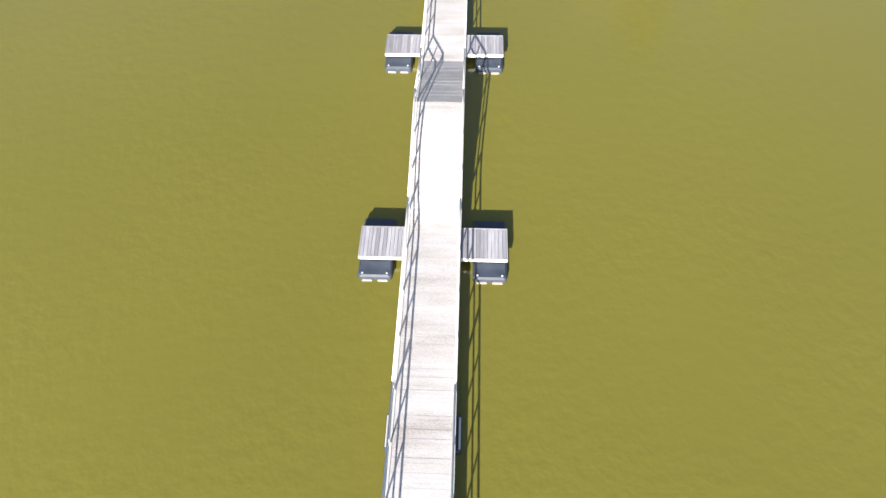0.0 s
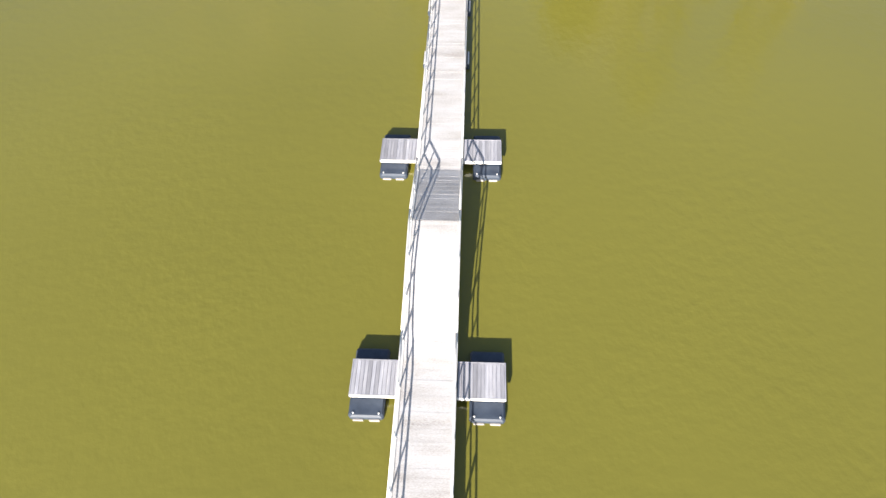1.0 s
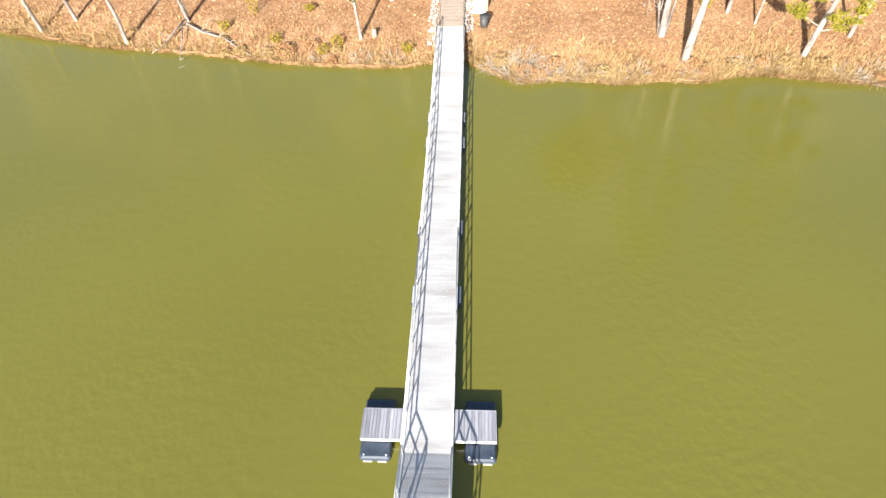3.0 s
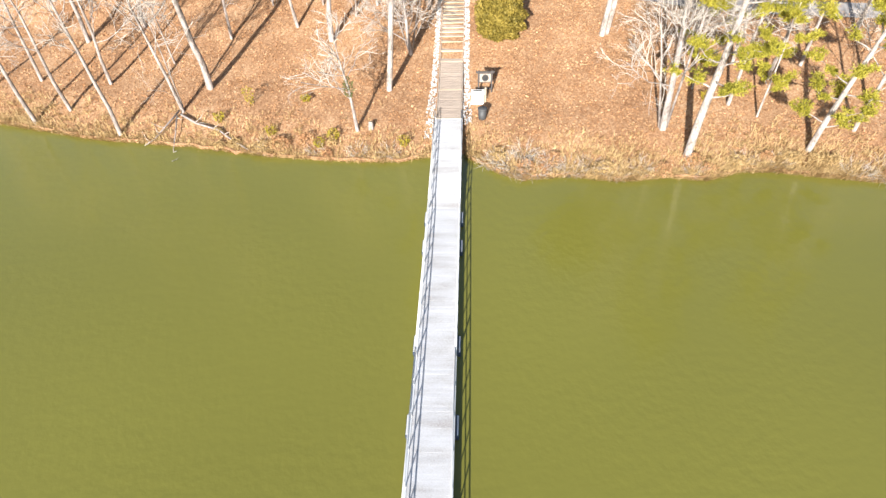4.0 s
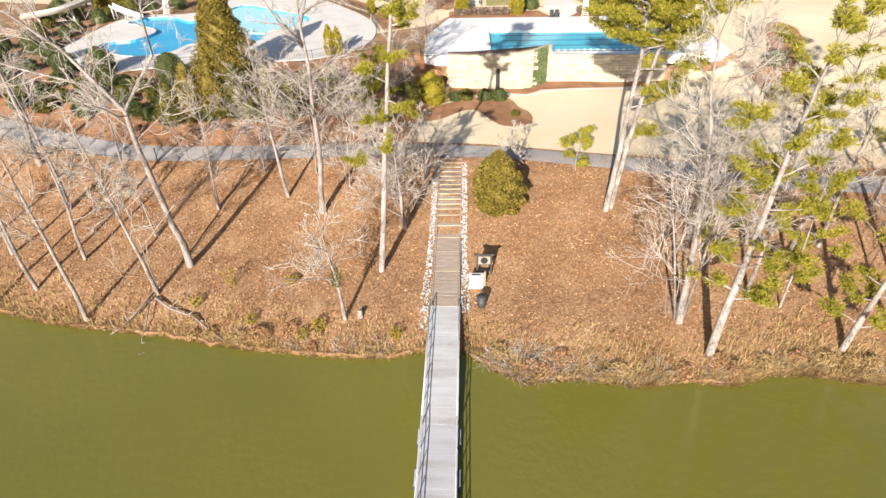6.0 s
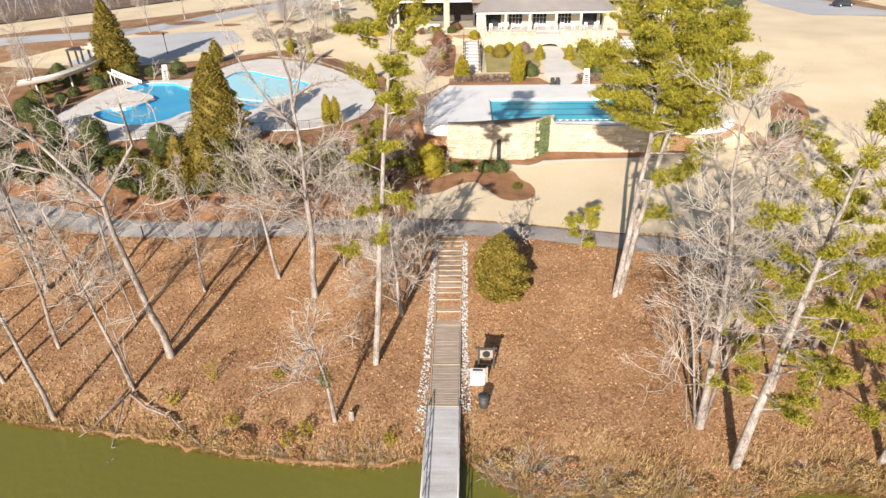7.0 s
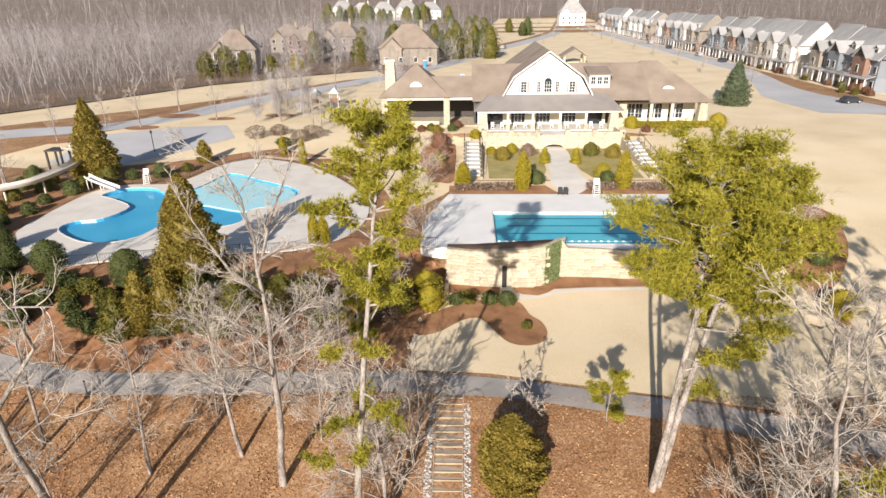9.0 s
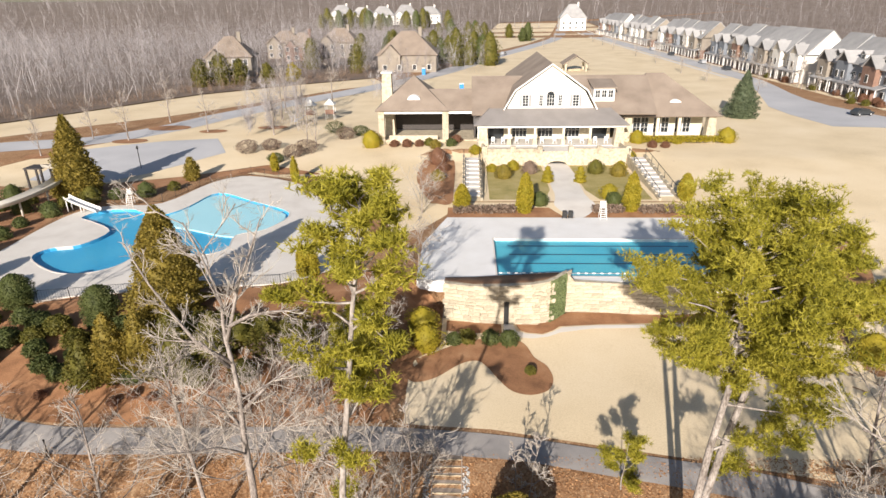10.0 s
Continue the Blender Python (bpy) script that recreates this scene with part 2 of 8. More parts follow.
def litter(name, colours, flake=8.0):
    """Leaf litter: flakes of mixed colour, broad drifts and loose relief."""
    m = bpy.data.materials.new(name)
    m.use_nodes = True
    nt = m.node_tree
    b = nt.nodes["Principled BSDF"]
    b.inputs["Roughness"].default_value = 0.95
    b.inputs["Specular IOR Level"].default_value = 0.2
    tc = nt.nodes.new("ShaderNodeTexCoord")
    warp = nt.nodes.new("ShaderNodeTexNoise")
    warp.inputs["Scale"].default_value, warp.inputs["Detail"].default_value = 6.0, 2
    add = nt.nodes.new("ShaderNodeVectorMath")
    add.operation = "MULTIPLY_ADD"
    add.inputs[1].default_value = (0.12, 0.12, 0.12)
    nt.links.new(tc.outputs["Object"], warp.inputs["Vector"])
    nt.links.new(warp.outputs["Color"], add.inputs[0])
    nt.links.new(tc.outputs["Object"], add.inputs[2])
    cell, tiny, drift = nt.nodes.new("ShaderNodeTexVoronoi"), nt.nodes.new("ShaderNodeTexVoronoi"), nt.nodes.new("ShaderNodeTexNoise")
    cell.inputs["Scale"].default_value, tiny.inputs["Scale"].default_value = flake, flake * 2.3
    drift.inputs["Scale"].default_value, drift.inputs["Detail"].default_value = 0.26, 6
    nt.links.new(add.outputs[0], cell.inputs["Vector"])
    nt.links.new(add.outputs[0], tiny.inputs["Vector"])
    nt.links.new(tc.outputs["Object"], drift.inputs["Vector"])
    parts = []
    for node, weight in ((cell, 0.38), (tiny, 0.26), (drift, 0.55)):
        sc = nt.nodes.new("ShaderNodeMath")
        sc.operation = "MULTIPLY"
        sc.inputs[1].default_value = weight
        nt.links.new(node.outputs["Fac"] if node is drift else node.outputs["Color"], sc.inputs[0])
        parts.append(sc.outputs[0])
    total = parts[0]
    for p in parts[1:]:
        ad = nt.nodes.new("ShaderNodeMath")
        nt.links.new(total, ad.inputs[0])
        nt.links.new(p, ad.inputs[1])
        total = ad.outputs[0]
    ramp = nt.nodes.new("ShaderNodeValToRGB")
    el = ramp.color_ramp.elements
    el[0].position, el[1].position = 0.25, 0.9
    el[0].color, el[1].color = (*colours[0], 1), (*colours[-1], 1)
    for i, c in enumerate(colours[1:-1]):
        el.new(0.25 + 0.65 * (i + 1) / (len(colours) - 1)).color = (*c, 1)
    nt.links.new(total, ramp.inputs["Fac"])
    nt.links.new(ramp.outputs["Color"], b.inputs["Base Color"])
    bp = nt.nodes.new("ShaderNodeBump")
    bp.inputs["Strength"].default_value, bp.inputs["Distance"].default_value = 0.6, 0.05
    nt.links.new(total, bp.inputs["Height"])
    nt.links.new(bp.outputs["Normal"], b.inputs["Normal"])
    return m


LITTER = litter("leaf litter", [(0.125, 0.061, 0.031), (0.25, 0.133, 0.067), (0.36, 0.218, 0.119), (0.53, 0.37, 0.225)])
MULCH = tinted("brown pine straw mulch", [(0.15, 0.070, 0.032), (0.31, 0.150, 0.070), (0.43, 0.245, 0.128)], 0.95, 0.6, 18, 0.6, depth=0.03)
LAWN = tinted("dormant lawn", [(0.56, 0.44, 0.275), (0.70, 0.57, 0.38), (0.77, 0.65, 0.47)], 0.95, 0.12, 9, 0.4, depth=0.02)
WOODFLOOR = tinted("woodland floor", [(0.11, 0.08, 0.06), (0.18, 0.135, 0.105), (0.25, 0.20, 0.165)], 0.95, 0.12, 3, 0.5, depth=0.05)
ASPHALT = tinted("weathered asphalt path", [(0.20, 0.19, 0.18), (0.30, 0.28, 0.27), (0.40, 0.37, 0.34)], 0.9, 0.5, 60, 0.2, depth=0.005)
ROAD = tinted("pale road asphalt", [(0.36, 0.355, 0.365), (0.45, 0.45, 0.465), (0.54, 0.53, 0.53)], 0.9, 0.1, 12, 0.15, depth=0.01)
CONCRETE = tinted("pale concrete deck", [(0.55, 0.51, 0.46), (0.66, 0.62, 0.57), (0.72, 0.69, 0.64)], 0.85, 0.4, 30, 0.15, depth=0.004)
WHITEDECK = tinted("white concrete deck", [(0.66, 0.645, 0.62), (0.74, 0.73, 0.715), (0.79, 0.785, 0.775)], 0.85, 0.4, 30, 0.1, depth=0.004)
DECKBOARD = tinted("bleached deck board", [(0.25, 0.225, 0.21), (0.39, 0.38, 0.38), (0.47, 0.47, 0.485), (0.515, 0.52, 0.545)], 0.75, 0.55, 18, 0.15, spread=0.02, stretch=(0.7, 2.6, 1), depth=0.004, island=True)
GREYBOARD = tinted("grey weathered board", [(0.20, 0.205, 0.24), (0.30, 0.305, 0.345), (0.43, 0.43, 0.465)], 0.85, 1.2, 30, 0.3, spread=0.28, stretch=(6, 0.8, 1), depth=0.004)
ALU = tinted("dull aluminium", [(0.62, 0.62, 0.62), (0.78, 0.78, 0.77)], 0.45, 2, 30, 0.1, metal=0.35, depth=0.002)
WHITEPAINT = tinted("white painted board", [(0.72, 0.71, 0.69), (0.82, 0.81, 0.79)], 0.6, 1.5, 20, 0.1, depth=0.002)
# the blue in this plastic is painted sky reflection from the wet floats
BLACKFLOAT = tinted("sky tinted dark moulded plastic", [(0.018, 0.028, 0.050), (0.05, 0.068, 0.10)], 0.6, 3, 40, 0.15, depth=0.004)
TIMBER = tinted("sun bleached step timber", [(0.27, 0.215, 0.145), (0.38, 0.31, 0.215), (0.46, 0.39, 0.28)], 0.85, 1.5, 30, 0.3, spread=0.18, stretch=(0.7, 4, 4), depth=0.004)
PLANK = tinted("brown boardwalk plank", [(0.26, 0.205, 0.165), (0.37, 0.30, 0.245), (0.46, 0.38, 0.31)], 0.85, 1.5, 30, 0.3, spread=0.2, stretch=(0.7, 4, 4), depth=0.004)
PALEROCK = tinted("pale quarry stone", [(0.27, 0.265, 0.255), (0.43, 0.42, 0.41), (0.58, 0.57, 0.555)], 0.9, 3, 30, 0.4, spread=0.22, depth=0.02)
DARKWOOD = tinted("dark stained wood", [(0.030, 0.026, 0.026), (0.07, 0.06, 0.055)], 0.7, 4, 40, 0.2, depth=0.004)
BARK = tinted("pale grey bark", [(0.09, 0.072, 0.062), (0.235, 0.20, 0.18), (0.40, 0.355, 0.325)], 0.95, 2.6, 16, 1.0, stretch=(1, 1, 0.3), depth=0.05, gap=(0.34, 0.64))
PINEBARK = tinted("pine bark", [(0.10, 0.078, 0.064), (0.27, 0.235, 0.21), (0.43, 0.385, 0.35)], 0.95, 2.6, 14, 1.0, stretch=(1, 1, 0.4), depth=0.05, gap=(0.34, 0.64))
TWIG = tinted("bare twigs", [(0.32, 0.275, 0.235), (0.56, 0.505, 0.445)], 0.95, 1.2, 12, 0.0)
# haze is mixed into this branch colour, which turns it paler and bluer
FARTWIG = tinted("hazed far bare branches", [(0.20, 0.172, 0.17), (0.325, 0.298, 0.30), (0.47, 0.45, 0.457)], 0.95, 0.035, 0.5, 0.0, spread=0.22, island=True, gap=(0.36, 0.64))
NEEDLE = leafy("pine needles", [(0.10, 0.105, 0.016), (0.34, 0.31, 0.034), (0.56, 0.48, 0.085)])
HEDGE = leafy("dark evergreen leaves", [(0.045, 0.06, 0.02), (0.10, 0.12, 0.038), (0.17, 0.18, 0.065)])
JUNIPER = leafy("juniper sprays", [(0.085, 0.072, 0.014), (0.24, 0.185, 0.034), (0.40, 0.30, 0.065)])
UNDERGROWTH = leafy("brown undergrowth", [(0.17, 0.11, 0.075), (0.27, 0.185, 0.13), (0.38, 0.28, 0.205)], through=0.1)
VINE = leafy("pale green vine leaves", [(0.12, 0.155, 0.06), (0.22, 0.27, 0.12), (0.32, 0.36, 0.19)])
DRYBUSH = leafy("dry twiggy bush", [(0.10, 0.065, 0.045), (0.19, 0.135, 0.10), (0.30, 0.23, 0.18)], through=0.1)
# siding colour that also carries the shade of the nearest house fronts
SLATESHADE = tinted("blue grey siding with front shade", [(0.16, 0.18, 0.21), (0.23, 0.25, 0.28)], 0.85, 0.3, 10, 0.1, spread=0.12, depth=0.01)
SAND = tinted("sand coloured siding", [(0.42, 0.37, 0.30), (0.52, 0.47, 0.39)], 0.85, 0.3, 10, 0.1, spread=0.12, depth=0.01)
BLUEFIR = leafy("blue green needles", [(0.06, 0.085, 0.05), (0.12, 0.15, 0.085), (0.19, 0.22, 0.13)])
OLIVE = leafy("olive evergreen leaves", [(0.06, 0.065, 0.014), (0.14, 0.13, 0.025), (0.24, 0.20, 0.05)])
GOLD = leafy("golden evergreen sprays", [(0.20, 0.18, 0.016), (0.33, 0.27, 0.025), (0.45, 0.34, 0.04)])
RUST = leafy("rust coloured dry leaves", [(0.12, 0.055, 0.032), (0.20, 0.10, 0.06), (0.28, 0.155, 0.095)])
DRYGRASS = leafy("dry grass", [(0.30, 0.195, 0.08), (0.46, 0.32, 0.145), (0.60, 0.45, 0.24)], through=0.2)
DRYLEAF = leafy("fallen leaves", [(0.24, 0.11, 0.045), (0.42, 0.23, 0.11), (0.60, 0.40, 0.235)], through=0.15, rough=0.8)
STONE = tinted("cream ledge stone", [(0.20, 0.155, 0.105), (0.46, 0.40, 0.30), (0.58, 0.515, 0.405)], 0.9, 2.2, 16, 0.4, spread=0.18, depth=0.02)
CREAM = tinted("cream siding", [(0.64, 0.57, 0.43), (0.72, 0.65, 0.50)], 0.8, 0.6, 20, 0.1, depth=0.004)
WHITEWALL = tinted("white siding", [(0.72, 0.70, 0.66), (0.80, 0.78, 0.74)], 0.75, 0.6, 20, 0.1, depth=0.004)
SHINGLE = tinted("brown grey shingles", [(0.175, 0.137, 0.108), (0.245, 0.196, 0.158), (0.31, 0.255, 0.207)], 0.95, 0.35, 24, 0.35, stretch=(1, 1, 1), depth=0.02)
GREYSHINGLE = tinted("grey shingles", [(0.225, 0.225, 0.23), (0.315, 0.31, 0.31), (0.41, 0.40, 0.395)], 0.95, 0.3, 10, 0.3, spread=0.15, depth=0.02)
PORCHROOF = tinted("grey metal roof sheet", [(0.19, 0.175, 0.165), (0.26, 0.24, 0.23)], 0.55, 0.5, 20, 0.15, depth=0.004)
BRICK = tinted("red brown brick", [(0.16, 0.095, 0.07), (0.26, 0.16, 0.12)], 0.9, 1.0, 12, 0.3, spread=0.15, depth=0.01)
TOWNWALL = tinted("pale house siding", [(0.60, 0.57, 0.52), (0.74, 0.71, 0.66)], 0.8, 0.3, 10, 0.1, spread=0.12, depth=0.01)
TAUPE = tinted("taupe siding", [(0.22, 0.19, 0.155), (0.31, 0.27, 0.225)], 0.85, 0.3, 10, 0.1, spread=0.12, depth=0.01)
IRON = tinted("black iron", [(0.015, 0.015, 0.016), (0.03, 0.03, 0.03)], 0.5, 5, 40, 0.1, depth=0.002)
POOLTILE = tinted("pool plaster", [(0.06, 0.40, 0.56), (0.12, 0.52, 0.62), (0.20, 0.58, 0.63)], 0.6, 0.12, 6, 0.05, depth=0.002)
KIDTILE = tinted("blue pool plaster", [(0.03, 0.30, 0.56), (0.07, 0.41, 0.64), (0.15, 0.50, 0.68)], 0.6, 0.12, 6, 0.05, depth=0.002)
SLIDE = tinted("pale moulded plastic", [(0.58, 0.54, 0.47), (0.68, 0.64, 0.57)], 0.5, 0.8, 20, 0.1, depth=0.002)
BINGREY = tinted("dark grey plastic", [(0.028, 0.029, 0.031), (0.055, 0.056, 0.058)], 0.6, 4, 40, 0.1, depth=0.003)
POOLPALE = tinted("pale pool plaster", [(0.55, 0.76, 0.80), (0.64, 0.82, 0.85)], 0.6, 0.3, 6, 0.05, depth=0.002)
DARKLINE = tinted("dark lane tile", [(0.02, 0.06, 0.12), (0.03, 0.09, 0.16)], 0.5, 2, 20, 0.0)
ROPE = tinted("white lane float", [(0.75, 0.75, 0.74), (0.82, 0.82, 0.80)], 0.5, 2, 20, 0.0)


def glass(name, colour, rough=0.06):
    m = bpy.data.materials.new(name)
    m.use_nodes = True
    b = m.node_tree.nodes["Principled BSDF"]
    b.inputs["Base Color"].default_value = (*colour, 1)
    b.inputs["Roughness"].default_value = rough
    return m


PANE = glass("dark window glass", (0.03, 0.035, 0.04))
BLUEPAINT = glass("blue plastic", (0.02, 0.22, 0.55), 0.4)
CARPAINT = glass("dark car paint", (0.04, 0.045, 0.05), 0.25)
TYRE = glass("tyre rubber", (0.02, 0.02, 0.02), 0.8)


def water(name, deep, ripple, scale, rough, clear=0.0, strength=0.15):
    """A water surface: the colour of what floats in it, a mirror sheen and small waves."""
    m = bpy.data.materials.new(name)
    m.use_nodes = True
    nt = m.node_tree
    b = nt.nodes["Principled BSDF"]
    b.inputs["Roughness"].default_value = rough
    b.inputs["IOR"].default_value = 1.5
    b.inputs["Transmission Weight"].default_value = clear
    tc = nt.nodes.new("ShaderNodeTexCoord")
    n1, n2, n3 = (nt.nodes.new("ShaderNodeTexNoise") for _ in range(3))
    for n, s, d in ((n1, scale, 4), (n2, scale * 0.07, 3), (n3, scale * 0.02, 2)):
        n.inputs["Scale"].default_value, n.inputs["Detail"].default_value = s, d
        nt.links.new(tc.outputs["Object"], n.inputs["Vector"])
    ramp = nt.nodes.new("ShaderNodeValToRGB")
    ramp.color_ramp.elements[0].position, ramp.color_ramp.elements[1].position = 0.3, 0.7
    ramp.color_ramp.elements[0].color = (*[c * 0.92 for c in deep], 1)
    ramp.color_ramp.elements[1].color = (*[c * 1.08 for c in deep], 1)
    nt.links.new(n3.outputs["Fac"], ramp.inputs["Fac"])
    nt.links.new(ramp.outputs["Color"], b.inputs["Base Color"])
    mul = nt.nodes.new("ShaderNodeMath")
    mul.operation = "MULTIPLY"
    nt.links.new(n1.outputs["Fac"], mul.inputs[0])
    nt.links.new(n2.outputs["Fac"], mul.inputs[1])
    bp = nt.nodes.new("ShaderNodeBump")
    bp.inputs["Strength"].default_value, bp.inputs["Distance"].default_value = strength, ripple
    nt.links.new(mul.outputs[0], bp.inputs["Height"])
    nt.links.new(bp.outputs["Normal"], b.inputs["Normal"])
    return m


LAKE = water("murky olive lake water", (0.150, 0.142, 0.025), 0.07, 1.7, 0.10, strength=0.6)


def clear_water(name, tint):
    """Clear pool water: what lies below shows through, tinted, under a mirror sheen."""
    m = bpy.data.materials.new(name)
    m.use_nodes = True
    nt = m.node_tree
    tp = nt.nodes.new("ShaderNodeBsdfTransparent")
    tp.inputs["Color"].default_value = (*tint, 1)
    gl = nt.nodes.new("ShaderNodeBsdfGlossy")
    gl.inputs["Roughness"].default_value = 0.03
    n = nt.nodes.new("ShaderNodeTexNoise")
    n.inputs["Scale"].default_value = 1.8
    tc = nt.nodes.new("ShaderNodeTexCoord")
    nt.links.new(tc.outputs["Object"], n.inputs["Vector"])
    bp = nt.nodes.new("ShaderNodeBump")
    bp.inputs["Strength"].default_value, bp.inputs["Distance"].default_value = 0.2, 0.03
    nt.links.new(n.outputs["Fac"], bp.inputs["Height"])
    nt.links.new(bp.outputs["Normal"], gl.inputs["Normal"])
    mx = nt.nodes.new("ShaderNodeMixShader")
    mx.inputs["Fac"].default_value = 0.08
    nt.links.new(tp.outputs["BSDF"], mx.inputs[1])
    nt.links.new(gl.outputs["BSDF"], mx.inputs[2])
    nt.links.new(mx.outputs["Shader"], nt.nodes["Material Output"].inputs["Surface"])
    return m


POOLWATER = clear_water("clear pool water", (0.84, 0.97, 1.0))

# ---- ground, lake, lawns, paths ----
def steps_out(dense_lo, dense_hi, step, far):
    out = [dense_lo + i * step for i in range(int((dense_hi - dense_lo) / step) + 1)]
    d, lo, hi = step, [], []
    a, b = out[0], out[-1]
    while a > -far or b < far:
        d = min(d * 1.35, 45)
        a, b = a - d, b + d
        lo.append(a), hi.append(b)
    return lo[::-1] + out + hi


def ground():
    xs, ys = steps_out(-66, 66, 1.2, 2600), steps_out(48, 150, 1.0, 2600)
    s = Shape()
    vs = [(x, y, height(x, y)) for y in ys for x in xs]
    n = len(xs)
    s.add(vs, [(j * n + i, j * n + i + 1, (j + 1) * n + i + 1, (j + 1) * n + i) for j in range(len(ys) - 1) for i in range(n - 1)], True)
    solo("ground", s, LITTER, "leaf strewn brown bank and land round the lake", "ground", kind="structure")


ground()
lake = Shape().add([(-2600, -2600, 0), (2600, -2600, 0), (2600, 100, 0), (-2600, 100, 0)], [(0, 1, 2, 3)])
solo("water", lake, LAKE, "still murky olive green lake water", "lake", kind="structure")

# dormant lawns
drape("lawn", [(-3.2, 80.8), (3, 80.4), (9, 79.2), (16, 77.8), (24, 76.2), (40, 75), (86, 72), (86, 143), (86.5, 162), (73, 166.5), (71.5, 180), (72.5, 191), (80, 214), (86.5, 238), (86.5, 420), (86.5, 600), (70, 520),
               (40, 400), (16, 330), (-6, 262), (-24, 236), (-24, 160), (-13, 152), (-4, 150), (0, 140), (0, 119), (-1, 97), (-1, 91), (-3.5, 88)], LAWN, 0.03,
      "wide dormant straw coloured lawn", "lawn", 2.0)
drape("lawn", [(-24, 236), (-30, 214), (-40, 200), (-52, 180), (-60, 162), (-70, 148), (-80, 132), (-60, 128), (-44, 134), (-36, 137), (-24, 133), (-13, 120), (-11, 108), (-4, 112), (0, 119), (0, 140), (-4, 150), (-13, 152), (-24, 160)], LAWN, 0.028,
      "dormant lawn beside the clubhouse", "lawn", 2.0)
drape("lawn", [(-98, 152), (-80, 170), (-68, 181), (-58, 193), (-36, 226), (-24, 236), (-30, 252), (-52, 236), (-74, 216), (-92, 186), (-110, 160)], LAWN, 0.03,
      "dormant verge along the woods", "lawn", 2.5)
drape("woodland_floor", [(-110, 160), (-92, 186), (-74, 216), (-52, 236), (-30, 252), (-10, 300), (0, 420), (30, 640), (300, 700), (300, 2300), (-2300, 2300), (-2300, 110), (-160, 110)], WOODFLOOR, 0.3,
      "brown leaf covered woodland floor", "woodland", 45.0)
drape("woodland_floor", [(116, 120), (2300, 120), (2300, 2300), (302, 2300), (302, 700), (110, 640), (112, 520), (116, 300)], WOODFLOOR, 0.3, "brown woodland floor behind the town houses", "woodland", 45.0)

drape("lawn", [(-8, 300), (14, 362), (34, 412), (58, 492), (82, 630), (30, 636), (2, 470), (-8, 380)], LAWN, 0.06, "dormant lawn beyond the winding street", "lawn", 20.0)
drape("lawn", [(93.2, 150), (116, 150), (116, 300), (112, 520), (108, 640), (93.2, 640)], LAWN, 0.05, "dormant lawn round the town houses", "lawn", 20.0)

# lakeside path
def band(line, half):
    """Both edges of a strip along a line, as one outline."""
    a, b = [], []
    for i, p in enumerate(line):
        d = (Vector(line[min(i + 1, len(line) - 1)]) - Vector(line[max(i - 1, 0)])).normalized()
        h = half[i] if hasattr(half, "__len__") else half
        a.append((p[0] - d.y * h, p[1] + d.x * h))
        b.append((p[0] + d.y * h, p[1] - d.x * h))
    return a[::-1] + b


def curve(points, n=6):
    out = []
    for i in range(len(points) - 1):
        p0, p1, p2, p3 = (Vector(points[min(max(i + j - 1, 0), len(points) - 1)]) for j in range(4))
        for j in range(n):
            t = j / n
            q = 0.5 * ((2 * p1) + (p2 - p0) * t + (2 * p0 - 5 * p1 + 4 * p2 - p3) * t * t + (3 * p1 - p0 - 3 * p2 + p3) * t ** 3)
            out.append((q.x, q.y))
    return out + [tuple(points[-1])]


drape("path", band(curve([(-90, 100), (-60, 89), (-44.4, 82.9), (-37.3, 80.7), (-29, 78.8), (-20, 78.7), (-10.5, 79.0), (-3, 79.2), (4, 78.6), (10.8, 77.3), (19, 75.7), (24, 74.5), (34, 73), (60, 71), (110, 66)]), 1.15), ASPHALT, 0.05,
      "grey asphalt lakeside path", "path", 1.0)

# streets
drape("road", [(85.5, 120), (85.5, 163), (72, 165.5), (70.5, 179), (71, 190), (79, 214), (85.5, 236), (85.5, 620), (93, 620), (93, 262), (91.5, 240), (88.8, 224), (86.2, 211), (84.8, 200), (85.2, 191), (87.2, 181), (89.5, 171), (92.5, 150), (94, 120)], ROAD, 0.06, "pale street past the town houses", "road", 10.0)
drape("road", band(curve([(-120, 122), (-90, 148), (-70, 156), (-60, 168), (-53, 184), (-37, 211), (-25, 232), (-8, 268), (14, 335), (36, 395), (62, 480), (85, 620)]), 4.0), ROAD, 0.06, "pale winding street", "road", 6.0)
drape("road", [(-66, 132.5), (-67.5, 149), (-55, 155.5), (-46, 157.5), (-40.5, 147), (-45, 140.5), (-53.5, 131)], ROAD, 0.055, "pale empty parking lot", "parking lot", 4.0)
drape("pavement", [(82.6, 246), (84.4, 246), (84.4, 600), (82.6, 600)], CONCRETE, 0.07, "pale footway along the street", "footway", 12.0)
drape("pavement", [(93.4, 262), (94.6, 262), (94.6, 600), (93.4, 600)], CONCRETE, 0.09, "pale footway before the town houses", "footway", 12.0)

# ---- the floating footbridge ----
DECK = [(-14.0, 0.65), (17.6, 0.65), (18.6, 0.74), (20.0, 0.99), (21.6, 1.33), (22.8, 1.47), (23.55, 1.51), (27.15, 0.56), (50.4, 0.50), (60.0, 1.16)]
RAIL = 0.74                                   # the railings' height over the deck


def deck_z(y):
    return lerp(DECK, y)


